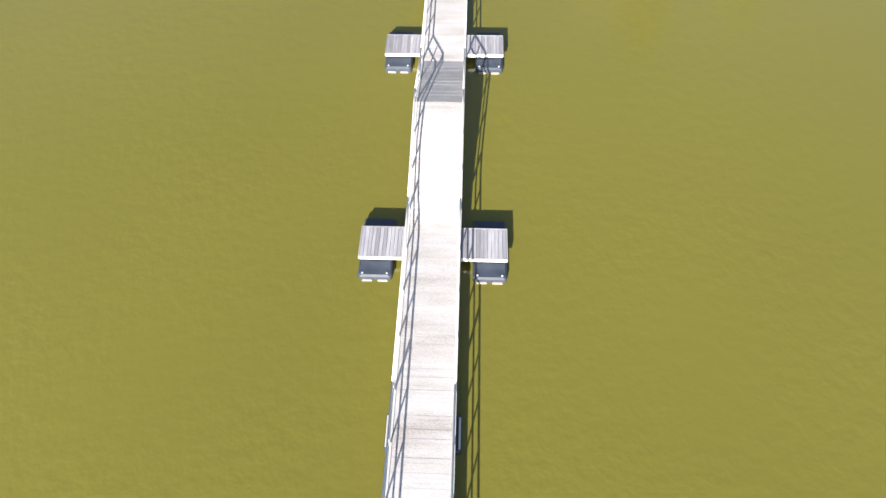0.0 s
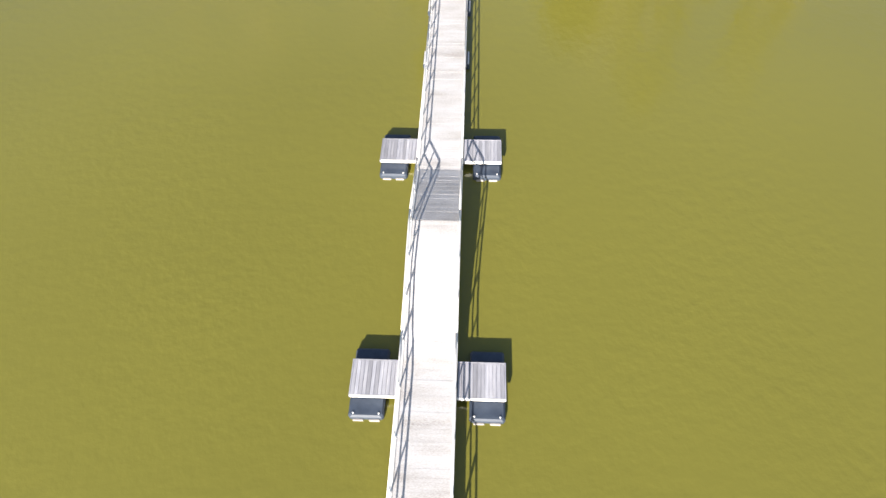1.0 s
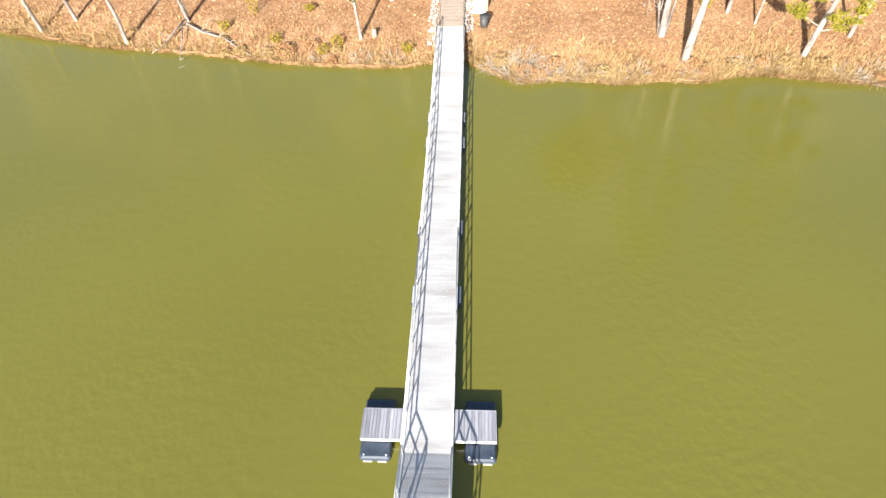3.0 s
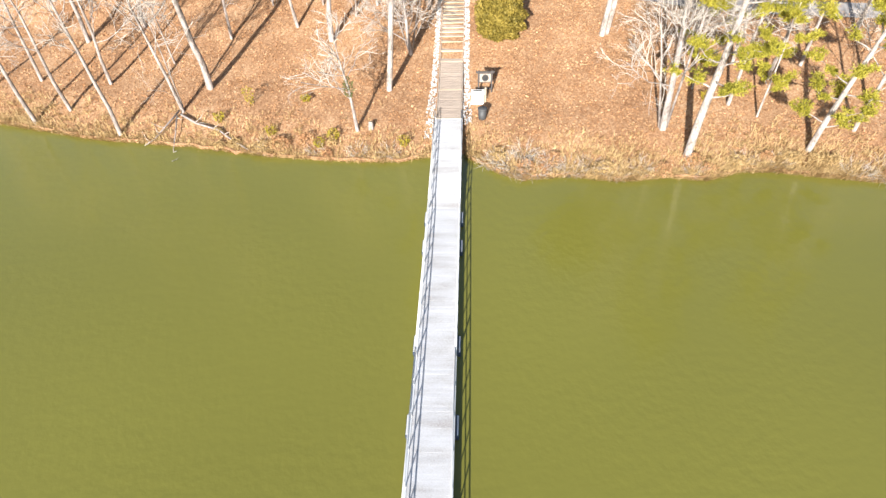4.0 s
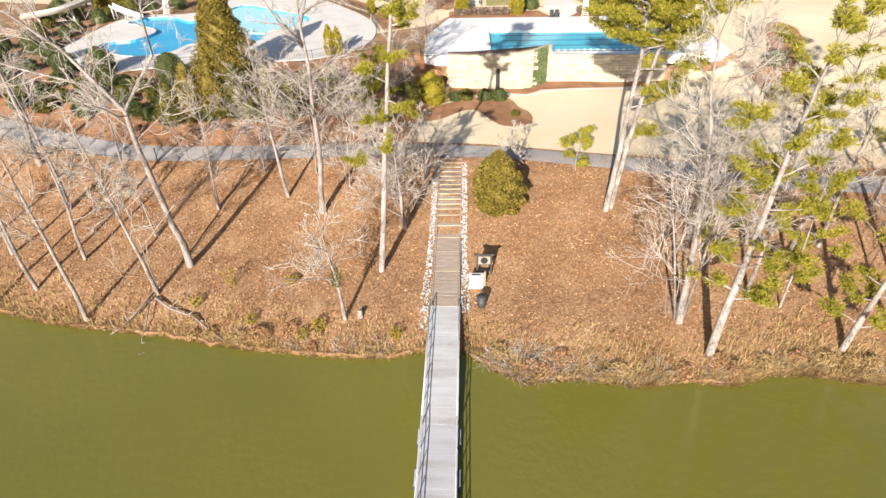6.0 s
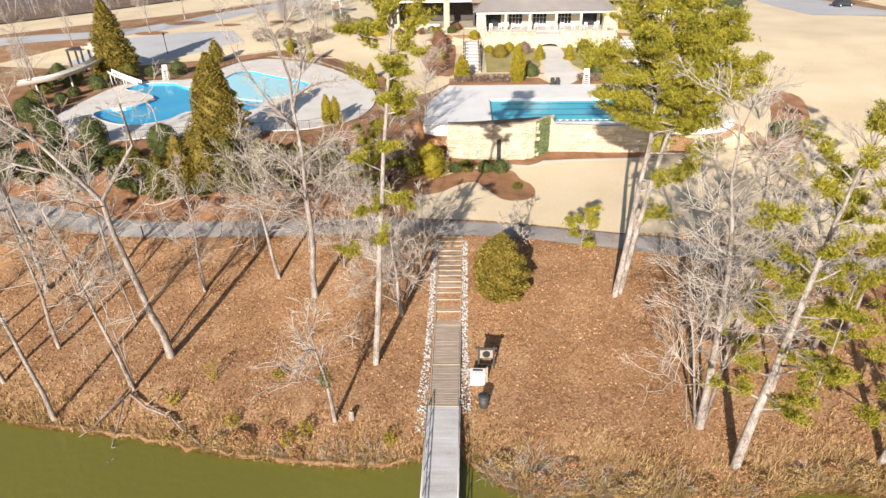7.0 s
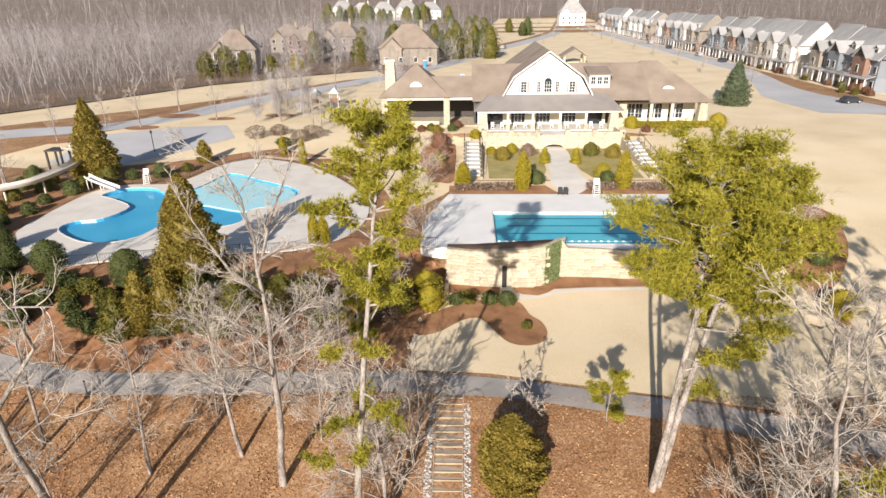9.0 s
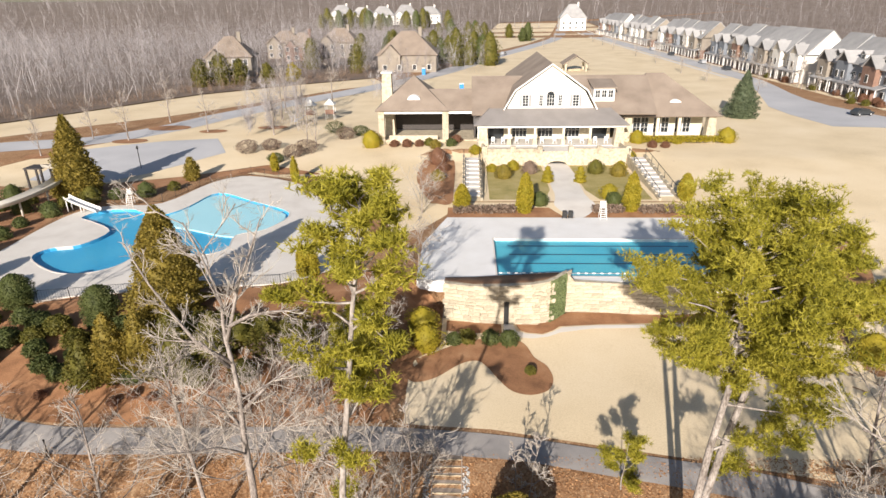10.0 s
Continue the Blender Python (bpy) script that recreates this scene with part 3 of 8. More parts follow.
def deck_section(y0, y1, label, rng):
    """One length of the bridge: boards, side beams, and two railings."""
    sec = thing("footbridge_section", label, "footbridge", "lengths of the footbridge", at=(0, 0, 0))
    s = Shape()
    y, w = y0, 0.145
    while y < y1 - 0.02:
        e = min(y + w - 0.002, y1)
        z, z2 = deck_z(y), deck_z(e)
        j = rng.uniform(-0.003, 0.003)
        lift = [Vector((x, yy, zz)) for zz, yy in ((z + j, y), (z2 + j, e)) for x in (-0.93, 0.93)]
        low = [p - Vector((0, 0, 0.035)) for p in lift]
        s.add(lift + low, [(0, 1, 3, 2), (4, 6, 7, 5), (0, 4, 5, 1), (2, 3, 7, 6), (0, 2, 6, 4), (1, 5, 7, 3)])
        y += w
    part("decking", s, DECKBOARD, sec)
    ys = [y0 + 0.03] + [p for p, _ in DECK if y0 < p < y1] + [y1 - 0.03]
    n = max(2, round((y1 - y0) / 1.62))
    for side in (-1, 1):
        b = Shape()
        for a, c in zip([y0] + ys[1:-1], ys[1:-1] + [y1]):
            za, zc = deck_z(a), deck_z(c)
            x0, x1 = side * 0.935, side * 1.03
            b.add([(x, yy, zz + dz) for yy, zz in ((a, za), (c, zc)) for dz in (-0.24, 0.03) for x in (x0, x1)],
                  [(0, 1, 3, 2), (4, 6, 7, 5), (0, 4, 5, 1), (2, 3, 7, 6), (0, 2, 6, 4), (1, 5, 7, 3)])
        part("side_beam", b, ALU, sec)
        part("top_rail", Shape().tube([(side * 0.985, p, deck_z(p) + RAIL) for p in ys], 0.034, 8), ALU, sec)
        part("mid_rail", Shape().tube([(side * 0.985, p, deck_z(p) + RAIL * 0.52) for p in ys], 0.028, 6), ALU, sec)
        for i in range(n + 1):
            p = y0 + 0.06 + (y1 - y0 - 0.12) * i / n
            part("post", Shape().tube([(side * 0.985, p, deck_z(p) - 0.05), (side * 0.985, p, deck_z(p) + RAIL)], 0.028, 6), ALU, sec)
    return sec


rng = random.Random(4)
deck_section(-14, -2.03, "bleached timber footbridge length with metal railings, over the lake", rng)
deck_section(-2.0, 11.44, "bleached timber footbridge length with metal railings, over the lake", rng)
deck_section(11.445, 18.597, "bleached timber footbridge length with metal railings, between two side platforms", rng)
deck_section(18.6, 23.547, "bleached timber footbridge length rising to a hump for boats, with railings", rng)
deck_section(23.55, 27.147, "grey looking footbridge length sloping down from the hump, with railings", rng)
deck_section(27.15, 38.99, "low floating bleached timber footbridge length with metal railings", rng)
deck_section(38.995, 50.445, "low floating bleached timber footbridge length with metal railings", rng)
deck_section(50.45, 60.0, "bleached timber gangway length rising to the shore", rng)


def outrigger(y0, y1, side, label):
    """A small side platform on two black floats."""
    top = 0.50
    pl = thing("float_platform", label, "floating dock", "side platforms of the footbridge", at=(side * 1.9, (y0 + y1) / 2, 0))
    loc = Vector(pl.location)
    n = 12
    xs = [1.06 + (2.74 - 1.06) * i / n for i in range(n + 1)]
    for i in range(n):
        a, b = sorted((side * (xs[i] + 0.004), side * (xs[i + 1] - 0.004)))
        part("board", Shape().box(a - loc.x, y0 - loc.y, top - 0.035, b - loc.x, y1 - loc.y, top, cut=0.006), GREYBOARD, pl)
    for yy, paint in ((y0 - 0.045, WHITEPAINT), (y1 + 0.005, GREYBOARD)):
        a, b = sorted((side * 1.06, side * 2.76))
        part("fascia", Shape().box(a - loc.x, yy - loc.y, top - 0.15, b - loc.x, yy + 0.04 - loc.y, top + 0.006), paint, pl, "white edge board" if paint is WHITEPAINT else "")
    a, b = sorted((side * 2.745, side * 2.785))
    part("fascia", Shape().box(a - loc.x, y0 - 0.045 - loc.y, top - 0.15, b - loc.x, y1 + 0.045 - loc.y, top + 0.004), GREYBOARD, pl)
    a, b = sorted((side * 1.50, side * 2.76))
    f = Shape().box(a - loc.x, y0 - 0.72 - loc.y, -0.25, b - loc.x, y1 + 0.60 - loc.y, 0.27, cut=0.07)
    fl = part("float", f, BLACKFLOAT, pl, "black moulded float")
    for k in range(2):
        u = a + (b - a) * (0.12 + 0.46 * k)
        part("lug", Shape().box(u - loc.x, y0 - 0.79 - loc.y, -0.02, u + (b - a) * 0.3 - loc.x, y0 - 0.715 - loc.y, 0.07, cut=0.015), ASPHALT, fl, "worn grey lug")
        part("bolt", Shape().tube([(a + (b - a) * (0.14 + 0.72 * k) - loc.x, y0 - 0.58 - loc.y, 0.26), (a + (b - a) * (0.14 + 0.72 * k) - loc.x, y0 - 0.58 - loc.y, 0.30)], 0.035, 8), ALU, fl)
    return pl


for y0, y1 in ((16.55, 17.86), (27.74, 29.04)):
    for side in (-1, 1):
        outrigger(y0, y1, side, "grey boarded side platform on black floats")


def side_float(y0, y1):
    s = Shape().box(-1.22, y0, -0.28, 1.22, y1, 0.26, cut=0.06)
    f = solo("deck_float", s, BLACKFLOAT, "black plastic float under the footbridge", "float", "floats under the footbridge")
    for side in (-1, 1):
        part("cleat", Shape().box(side * 1.16 - 0.03, y0 + 0.1, 0.26, side * 1.16 + 0.03, y1 - 0.1, 0.29), ALU, f)


for y0 in (9.6, -2.6, 34.7, 39.3, 46.6, 49.2, 28.0, 16.7):
    side_float(y0, y0 + 1.2)

# ---- pools, terrace and wall ----
PZ = 7.36


def sheet_with_hole(outer, holes, z0, z1):
    """A slab with openings, as one shape."""
    bm = bmesh.new()
    loops = []
    for ring in [outer] + holes:
        vs = [bm.verts.new((x, y, z1)) for x, y in ring]
        loops += [bm.edges.new((vs[i], vs[(i + 1) % len(vs)])) for i in range(len(vs))]
    bmesh.ops.triangle_fill(bm, use_beauty=True, use_dissolve=False, edges=loops)
    bmesh.ops.recalc_face_normals(bm, faces=bm.faces[:])
    if sum(f.normal.z for f in bm.faces) < 0:
        bmesh.ops.reverse_faces(bm, faces=bm.faces[:])
    s = Shape()
    bm.verts.index_update()
    s.add([v.co[:] for v in bm.verts], [[v.index for v in f.verts] for f in bm.faces])
    bm.free()
    for ring in [outer] + holes:
        n = len(ring)
        s.add([(x, y, z1) for x, y in ring] + [(x, y, z0) for x, y in ring], [(i, n + i, n + (i + 1) % n, (i + 1) % n) for i in range(n)])
    return s


LAP = [(4.2, 98.9), (26.6, 98.7), (26.6, 108.4), (4.2, 108.6)]
lap_deck = sheet_with_hole([(-3.6, 98.4), (-1.6, 97.6), (28, 97.6), (31.5, 99), (31.5, 115.5), (-1.2, 115.6), (-3.6, 107)], [LAP], PZ - 1.2, PZ)
solo("pool_deck", lap_deck, WHITEDECK, "white concrete deck round the lap pool", "pool deck", kind="structure")

lap = thing("lap_pool", "blue rectangular lap pool with dark lane lines", "swimming pool", at=(15.4, 103.7, PZ))
basin = Shape()
x0, y0, x1, y1 = -11.2, -5.0, 11.2, 4.9
basin.add([(x0, y0, -0.32), (x1, y0, -0.32), (x1, y1, -0.32), (x0, y1, -0.32)], [(0, 1, 2, 3)])
for a, b in (((x0, y0), (x1, y0)), ((x1, y0), (x1, y1)), ((x1, y1), (x0, y1)), ((x0, y1), (x0, y0))):
    basin.add([(*a, -0.32), (*b, -0.32), (*b, 0.0), (*a, 0.0)], [(3, 2, 1, 0)])
part("basin", basin, POOLTILE, lap)
part("water_surface", Shape().add([(x0, y0, -0.06), (x1, y0, -0.06), (x1, y1, -0.06), (x0, y1, -0.06)], [(0, 1, 2, 3)]), POOLWATER, lap)
for k in range(4):
    yy = -3.6 + 2.35 * k
    part("lane_line", Shape().box(x0 + 1.5, yy - 0.13, -0.318, x1 - 1.5, yy + 0.13, -0.312), DARKLINE, lap)
for a in (0.0, 0.06):
    part("coping", Shape().box(x0 - 0.18, (y0 - 0.18) if a == 0 else y1, -0.02, x1 + 0.18, y0 if a == 0 else y1 + 0.18, 0.015, cut=0.005), CONCRETE, lap)
    part("coping", Shape().box((x0 - 0.18) if a == 0 else x1, y0, -0.02, x0 if a == 0 else x1 + 0.18, y1, 0.013, cut=0.005), CONCRETE, lap)
for k in range(2):
    yy = (-4.2, 4.75)[k]
    rope = part("lane_rope", Shape().tube([(x0 + 0.1, yy, -0.05), (x1 - 0.1, yy, -0.05)], 0.015, 5), ROPE, lap, "thin white lane rope")
    bead = Shape().tube([(-0.16, 0, 0), (-0.1, 0, 0), (0.1, 0, 0), (0.16, 0, 0)], [0.03, 0.075, 0.075, 0.03], 8).mesh("lane_float", ROPE)
    u = x0 + 0.35
    while u < x1 - 0.3:
        ob = part("lane_float", bead, ROPE, rope)
        ob.location = (u, yy, -0.04)
        u += (0.75, 2.0)[k]

# the leisure pool
KID = rounded(KID_HOLE, 4)
KDECK = rounded([(-39.8, 92.9), (-48.2, 100.2), (-49.5, 108.5), (-49.0, 117), (-45.6, 120.2), (-39.5, 121.2), (-36.6, 131), (-32.2, 134.6), (-22.4, 129.4), (-13.2, 117.2), (-10.5, 108.5), (-11.6, 101.2), (-16.4, 97.0), (-24, 96.0), (-34.6, 94.0)], 4)
solo("pool_deck", sheet_with_hole(KDECK, [KID], PZ - 1.2, PZ + 0.01), CONCRETE, "grey concrete deck round the leisure pool", "pool deck", kind="structure")
kid = thing("leisure_pool", "curving blue leisure pool with a shallow end", "swimming pool", at=(-34, 110, PZ))
kb = Shape()
ring = [(x + 34, y - 110) for x, y in KID]
kb.add([(x, y, 0.0) for x, y in ring] + [(x * 0.996, y * 0.996, -0.36) for x, y in ring], [(i, (i + 1) % len(ring), len(ring) + (i + 1) % len(ring), len(ring) + i) for i in range(len(ring))])
kb.add([(x * 0.996, y * 0.996, -0.36) for x, y in ring], [tuple(range(len(ring)))])
part("basin", kb, KIDTILE, kid)
shelf = rounded([(-2.5, 7.2), (-1.4, 10), (0.4, 15.2), (6.5, 11.6), (12.4, 7.0), (11.5, 1.6), (8.4, -0.6), (3.0, 1.5), (-1.5, 3.6)], 4)
part("shallow_shelf", Shape().prism(shelf, -0.355, -0.16), POOLPALE, kid, "pale shallow shelf")
part("water_surface", Shape().add([(x, y, -0.07) for x, y in ring], [tuple(range(len(ring)))]), POOLWATER, kid)
ring2 = [(x * 1.012, y * 1.012) for x, y in ring]
cop = Shape()
n = len(ring)
cop.add([(x, y, 0.045) for x, y in ring] + [(x, y, 0.045) for x, y in ring2] + [(x, y, -0.1) for x, y in ring] + [(x, y, -0.1) for x, y in ring2],
        [(i, n + i, n + (i + 1) % n, (i + 1) % n) for i in range(n)] + [(2 * n + i, i, (i + 1) % n, 2 * n + (i + 1) % n) for i in range(n)] + [(n + i, 3 * n + i, 3 * n + (i + 1) % n, n + (i + 1) % n) for i in range(n)])
part("coping", cop, CONCRETE, kid)

# ---- the clubhouse ----
FLOOR = 9.4
club = thing("clubhouse", "cream clubhouse with white gambrel gable, brown shingle roofs and long porch", "clubhouse", at=(15.2, 149.5, 8.9))
CL = Vector(club.location)


def cpart(name, shape, material, parent=None, label=""):
    shape.v = [(p[0] - CL.x, p[1] - CL.y, p[2] - CL.z) for p in shape.v]
    return part(name, shape, material, parent or club, label)


def window(parent, x, y, z, w, h, arched=False, bars=(2, 3), label="", wallx=False):
    """A framed window with glazing bars, facing the lake."""
    s = Shape()
    f = 0.09
    s.box(x - w / 2 - f, y - 0.07, z - f, x - w / 2, y + 0.02, z + h)
    s.box(x + w / 2, y - 0.07, z - f, x + w / 2 + f, y + 0.02, z + h)
    s.box(x - w / 2, y - 0.07, z - f, x + w / 2, y + 0.02, z)
    if not arched:
        s.box(x - w / 2 - f, y - 0.07, z + h, x + w / 2 + f, y + 0.02, z + h + f)
    fr = cpart("window", s, WHITEPAINT, parent, label)
    g = Shape()
    if arched:
        arc = [(x + w / 2 * math.cos(a), z + h + w / 2 * math.sin(a)) for a in [math.pi * k / 10 for k in range(11)]]
        g.add([(px, y - 0.01, pz) for px, pz in [(x - w / 2, z), (x + w / 2, z)] + arc], [tuple(range(13))])
    else:
        g.add([(x - w / 2, y - 0.01, z), (x + w / 2, y - 0.01, z), (x + w / 2, y - 0.01, z + h), (x - w / 2, y - 0.01, z + h)], [(0, 1, 2, 3)])
    cpart("pane", g, PANE, fr)
    for i in range(1, bars[0]):
        u = x - w / 2 + w * i / bars[0]
        cpart("glazing_bar", Shape().box(u - 0.025, y - 0.05, z, u + 0.025, y - 0.012, z + h), WHITEPAINT, fr)
    for i in range(1, bars[1]):
        u = z + h * i / bars[1]
        cpart("glazing_bar", Shape().box(x - w / 2, y - 0.048, u - 0.025, x + w / 2, y - 0.012, u + 0.025), WHITEPAINT, fr)


# main block walls
cpart("wall", Shape().box(4.4, 151.4, 8.7, 26.0, 170, 14.6), CREAM)
gw = Shape()
outline = [(7.7, 14.5), (22.7, 14.5), (22.3, 15.2), (20.9, 17.7), (15.2, 21.7), (9.5, 17.7), (8.1, 15.2)]
gw.add([(x, 149.5, z) for x, z in outline] + [(x, 150.0, z) for x, z in outline], [tuple(range(7)), tuple(range(13, 6, -1))] + [(i, 7 + i, 7 + (i + 1) % 7, (i + 1) % 7) for i in range(7)])
cpart("gable_wall", gw, WHITEWALL, label="white boarded gable")
for i in range(14):
    z = 14.95 + 0.48 * i
    half = lerp([(15.2, 7.1), (17.7, 5.7), (21.7, 0.05)], z)
    cpart("clapboard", Shape().box(15.2 - half, 149.46, z, 15.2 + half, 149.5, z + 0.03), WHITEWALL)
window(club, 15.2, 149.46, 15.35, 1.25, 1.75, True, (3, 3), "arched white window")
window(club, 13.6, 149.46, 15.35, 0.55, 1.75, False, (2, 4))
window(club, 16.8, 149.46, 15.35, 0.55, 1.75, False, (2, 4))
for x in (11.0, 19.4):
    window(club, x, 149.46, 15.3, 0.95, 1.8, False, (2, 4))
    for d in (-0.75, 0.75):
        cpart("shutter", Shape().box(x + d - 0.2, 149.40, 15.25, x + d + 0.2, 149.46, 17.15), GREYSHINGLE, label="grey brown shutter")

# main gambrel roof
prof = [(6.6, 14.1), (7.4, 14.9), (9.15, 18.0), (15.2, 22.25), (21.25, 18.0), (23.0, 14.9), (23.8, 14.1)]
rf = Shape()
m = len(prof)
rf.add([(x, y, z - d) for y in (149.0, 174.0) for d in (0.0, 0.24) for x, z in prof],
       [(i, 2 * m + i, 2 * m + i + 1, i + 1) for i in range(m - 1)] + [(m + i, m + i + 1, 3 * m + i + 1, 3 * m + i) for i in range(m - 1)] + [(i, i + 1, m + i + 1, m + i) for i in range(m - 1)] + [(2 * m + i, 3 * m + i, 3 * m + i + 1, 2 * m + i + 1) for i in range(m - 1)])
cpart("main_roof", rf, SHINGLE)
rk = Shape()
for (xa, za), (xb, zb) in zip(prof[1:-1], prof[2:-1]):
    rk.tube([(xa, 148.98, za - 0.12), (xb, 148.98, zb - 0.12)], 0.13, 4, smooth=False)
cpart("rake_board", rk, WHITEPAINT)

# cross roof behind the gable
cr = Shape()
for y0, z0, y1, z1 in ((148.9, 14.0, 157.5, 19.4), (166.1, 14.0, 157.5, 19.4)):
    a = [(2.0, y0, z0), (33.0, y0, z0), (33.0, y1, z1), (2.0, y1, z1)]
    cr.plate(a if y0 < y1 else a[::-1], 0.2)
cpart("cross_roof", cr, SHINGLE)
cpart("end_wall", Shape().add([(2.6, 149.5, 14), (2.6, 165.5, 14), (2.6, 157.5, 19.0)], [(0, 2, 1)]), CREAM)

# dormer with three windows
dm = Shape().box(22.7, 151.6, 15.6, 26.3, 156, 18.0)
dorm = cpart("dormer", dm, WHITEWALL, label="white dormer with three windows")
cpart("dormer_roof", Shape().plate([(22.4, 151.2, 18.05), (26.6, 151.2, 18.05), (26.6, 156.5, 18.9), (22.4, 156.5, 18.9)], 0.15), SHINGLE, dorm)
for x in (23.4, 24.5, 25.6):
    window(club, x, 151.58, 16.35, 0.75, 1.2, False, (2, 2))

# porch
pr = Shape()
pr.plate([(2.3, 145.8, 12.75), (27.9, 145.8, 12.75), (25.4, 149.5, 14.95), (5.0, 149.5, 14.95)], 0.15)
pr.plate([(2.3, 160, 12.75), (2.3, 145.8, 12.75), (5.0, 149.5, 14.95), (5.0, 160, 14.95)], 0.15)
pr.plate([(27.9, 145.8, 12.75), (27.9, 156, 12.75), (25.4, 156, 14.95), (25.4, 149.5, 14.95)], 0.15)
porch = cpart("porch_roof", pr, PORCHROOF, label="grey metal porch roof")
cpart("eave_beam", Shape().box(2.9, 146.1, 12.3, 27.3, 146.4, 12.62), WHITEPAINT, porch)
cpart("porch_floor", Shape().box(3.0, 145.9, 8.8, 27.2, 151.4, FLOOR), CONCRETE)
for i, x in enumerate((8.2, 12.5, 17.2, 21.6)):
    col = cpart("porch_column", Shape().box(x - 0.2, 146.08, FLOOR + 1.0, x + 0.2, 146.46, 12.32, cut=0.03), CREAM)
    cpart("pedestal", Shape().box(x - 0.36, 145.95, FLOOR, x + 0.36, 146.62, FLOOR + 1.0, cut=0.04), STONE, col, "cream stone pedestal")
for x in (3.9, 26.3):
    cpart("stone_pier", Shape().add([(x + sx * w, 146.3 + sy * w, z) for z, w in ((8.7, 0.95), (12.4, 0.6)) for sx, sy in ((-1, -1), (1, -1), (1, 1), (-1, 1))],
                                   [(3, 2, 1, 0), (4, 5, 6, 7), (0, 1, 5, 4), (1, 2, 6, 5), (2, 3, 7, 6), (3, 0, 4, 7)]), STONE, label="tapered cream stone pier")
# panes and doors made wide and dark to imitate the shaded porch back
for x in (10.3, 14.8, 19.4):
    window(club, x, 151.36, FLOOR + 0.35, 2.5, 2.3, False, (4, 2), "wide white framed porch window")
for x in (6.2, 24.0):
    cpart("doorway", Shape().box(x - 1.4, 151.33, FLOOR, x + 1.4, 151.42, FLOOR + 2.8), PANE, label="dark glazed doors that deepen the porch shade")
for x in (5.6, 7.3, 9.6, 11.4, 13.9, 16.0, 18.6, 20.6, 22.8, 24.6):
    ch = thing("porch_chair", "white slatted porch chair on the clubhouse porch", "chair", "porch chairs", at=(x, 147.6, FLOOR))
    part("seat", Shape().box(-0.28, -0.25, 0.38, 0.28, 0.25, 0.44, cut=0.01), WHITEPAINT, ch)
    part("backrest", Shape().box(-0.28, 0.22, 0.44, 0.28, 0.28, 1.05, cut=0.01), WHITEPAINT, ch)
    for a in (-0.24, 0.24):
        for b in (-0.2, 0.22):
            part("leg", Shape().box(a - 0.03, b - 0.03, 0, a + 0.03, b + 0.03, 0.38), WHITEPAINT, ch)

# right wing
w = Shape().box(29.2, 155.6, 7.9, 43.2, 166, 13.5)
wing = cpart("wing", w, CREAM, label="cream wing with hipped roof")
hp = Shape()
e = [(27.8, 150.7, 13.2), (44.6, 150.7, 13.2), (44.6, 167.5, 13.2), (27.8, 167.5, 13.2)]
r0, r1 = (33.2, 158.6, 19.6), (36.2, 158.6, 19.6)
hp.plate([e[0], e[1], r1, r0], 0.18)
hp.plate([e[1], e[2], r1], 0.18)
hp.plate([e[2], e[3], r0, r1], 0.18)
hp.plate([e[3], e[0], r0], 0.18)
cpart("wing_roof", hp, SHINGLE)
for x in (31.6, 33.0, 35.2, 36.6, 39.0, 40.4):
    window(club, x, 155.56, 9.6, 1.2, 2.6, False, (2, 3))
for x in (29.0, 34.1, 37.8, 43.2):
    if x in (29.0, 43.2):
        cpart("wing_pier", Shape().add([(x + sx * w, 151.9 + sy * w, z) for z, w in ((7.9, 0.98), (13.1, 0.6)) for sx, sy in ((-1, -1), (1, -1), (1, 1), (-1, 1))],
                                       [(3, 2, 1, 0), (4, 5, 6, 7), (0, 1, 5, 4), (1, 2, 6, 5), (2, 3, 7, 6), (3, 0, 4, 7)]), STONE, label="tapered cream stone pier")
    else:
        cpart("wing_pier", Shape().box(x - 0.25, 151.4, 7.9, x + 0.25, 151.9, 13.1, cut=0.04), CREAM)
cpart("wing_base", Shape().box(29.2, 151.4, 7.9, 43.2, 155.59, 9.0, cut=0.03), STONE, label="cream stone porch base")
for cx, cy, cz, ang in ((37.2, 153.5, 15.0, 0), (-8.2, 153.6, 16.0, 0)):
    vent = Shape()
    arc = [(math.cos(math.pi * k / 10), math.sin(math.pi * k / 10)) for k in range(11)]
    vent.add([(cx + 1.1 * c, cy - 0.35, cz - 0.1 + 0.75 * s_) for c, s_ in arc] + [(cx + 1.3 * c, cy + 1.6, cz - 0.1 + 0.9 * s_) for c, s_ in arc], [tuple(range(11))] + [(i + 1, i, 11 + i, 12 + i) for i in range(10)])
    cpart("eyebrow_vent", vent, WHITEPAINT, label="white eyebrow vent")

# left pavilion, open to the lawn, with chimney
pv = Shape()
e = [(-14.9, 151.4, 14.3), (-1.9, 151.4, 14.3), (-1.9, 164.4, 14.3), (-14.9, 164.4, 14.3)]
for i in range(4):
    pv.plate([e[i], e[(i + 1) % 4], (-8.4, 157.9, 19.6)], 0.18)
cpart("pavilion_roof", pv, SHINGLE, label="brown hipped pavilion roof")
lk = Shape()
lk.plate([(-6, 151.6, 14.3), (5, 151.6, 14.3), (5, 156.2, 17.4), (-6, 156.2, 17.4)], 0.18)
lk.plate([(5, 160.8, 14.3), (-6, 160.8, 14.3), (-6, 156.2, 17.4), (5, 156.2, 17.4)], 0.18)
cpart("link_roof", lk, SHINGLE)
cpart("pavilion_floor", Shape().box(-14.2, 152, 7.8, 4.4, 164, 9.1), STONE)
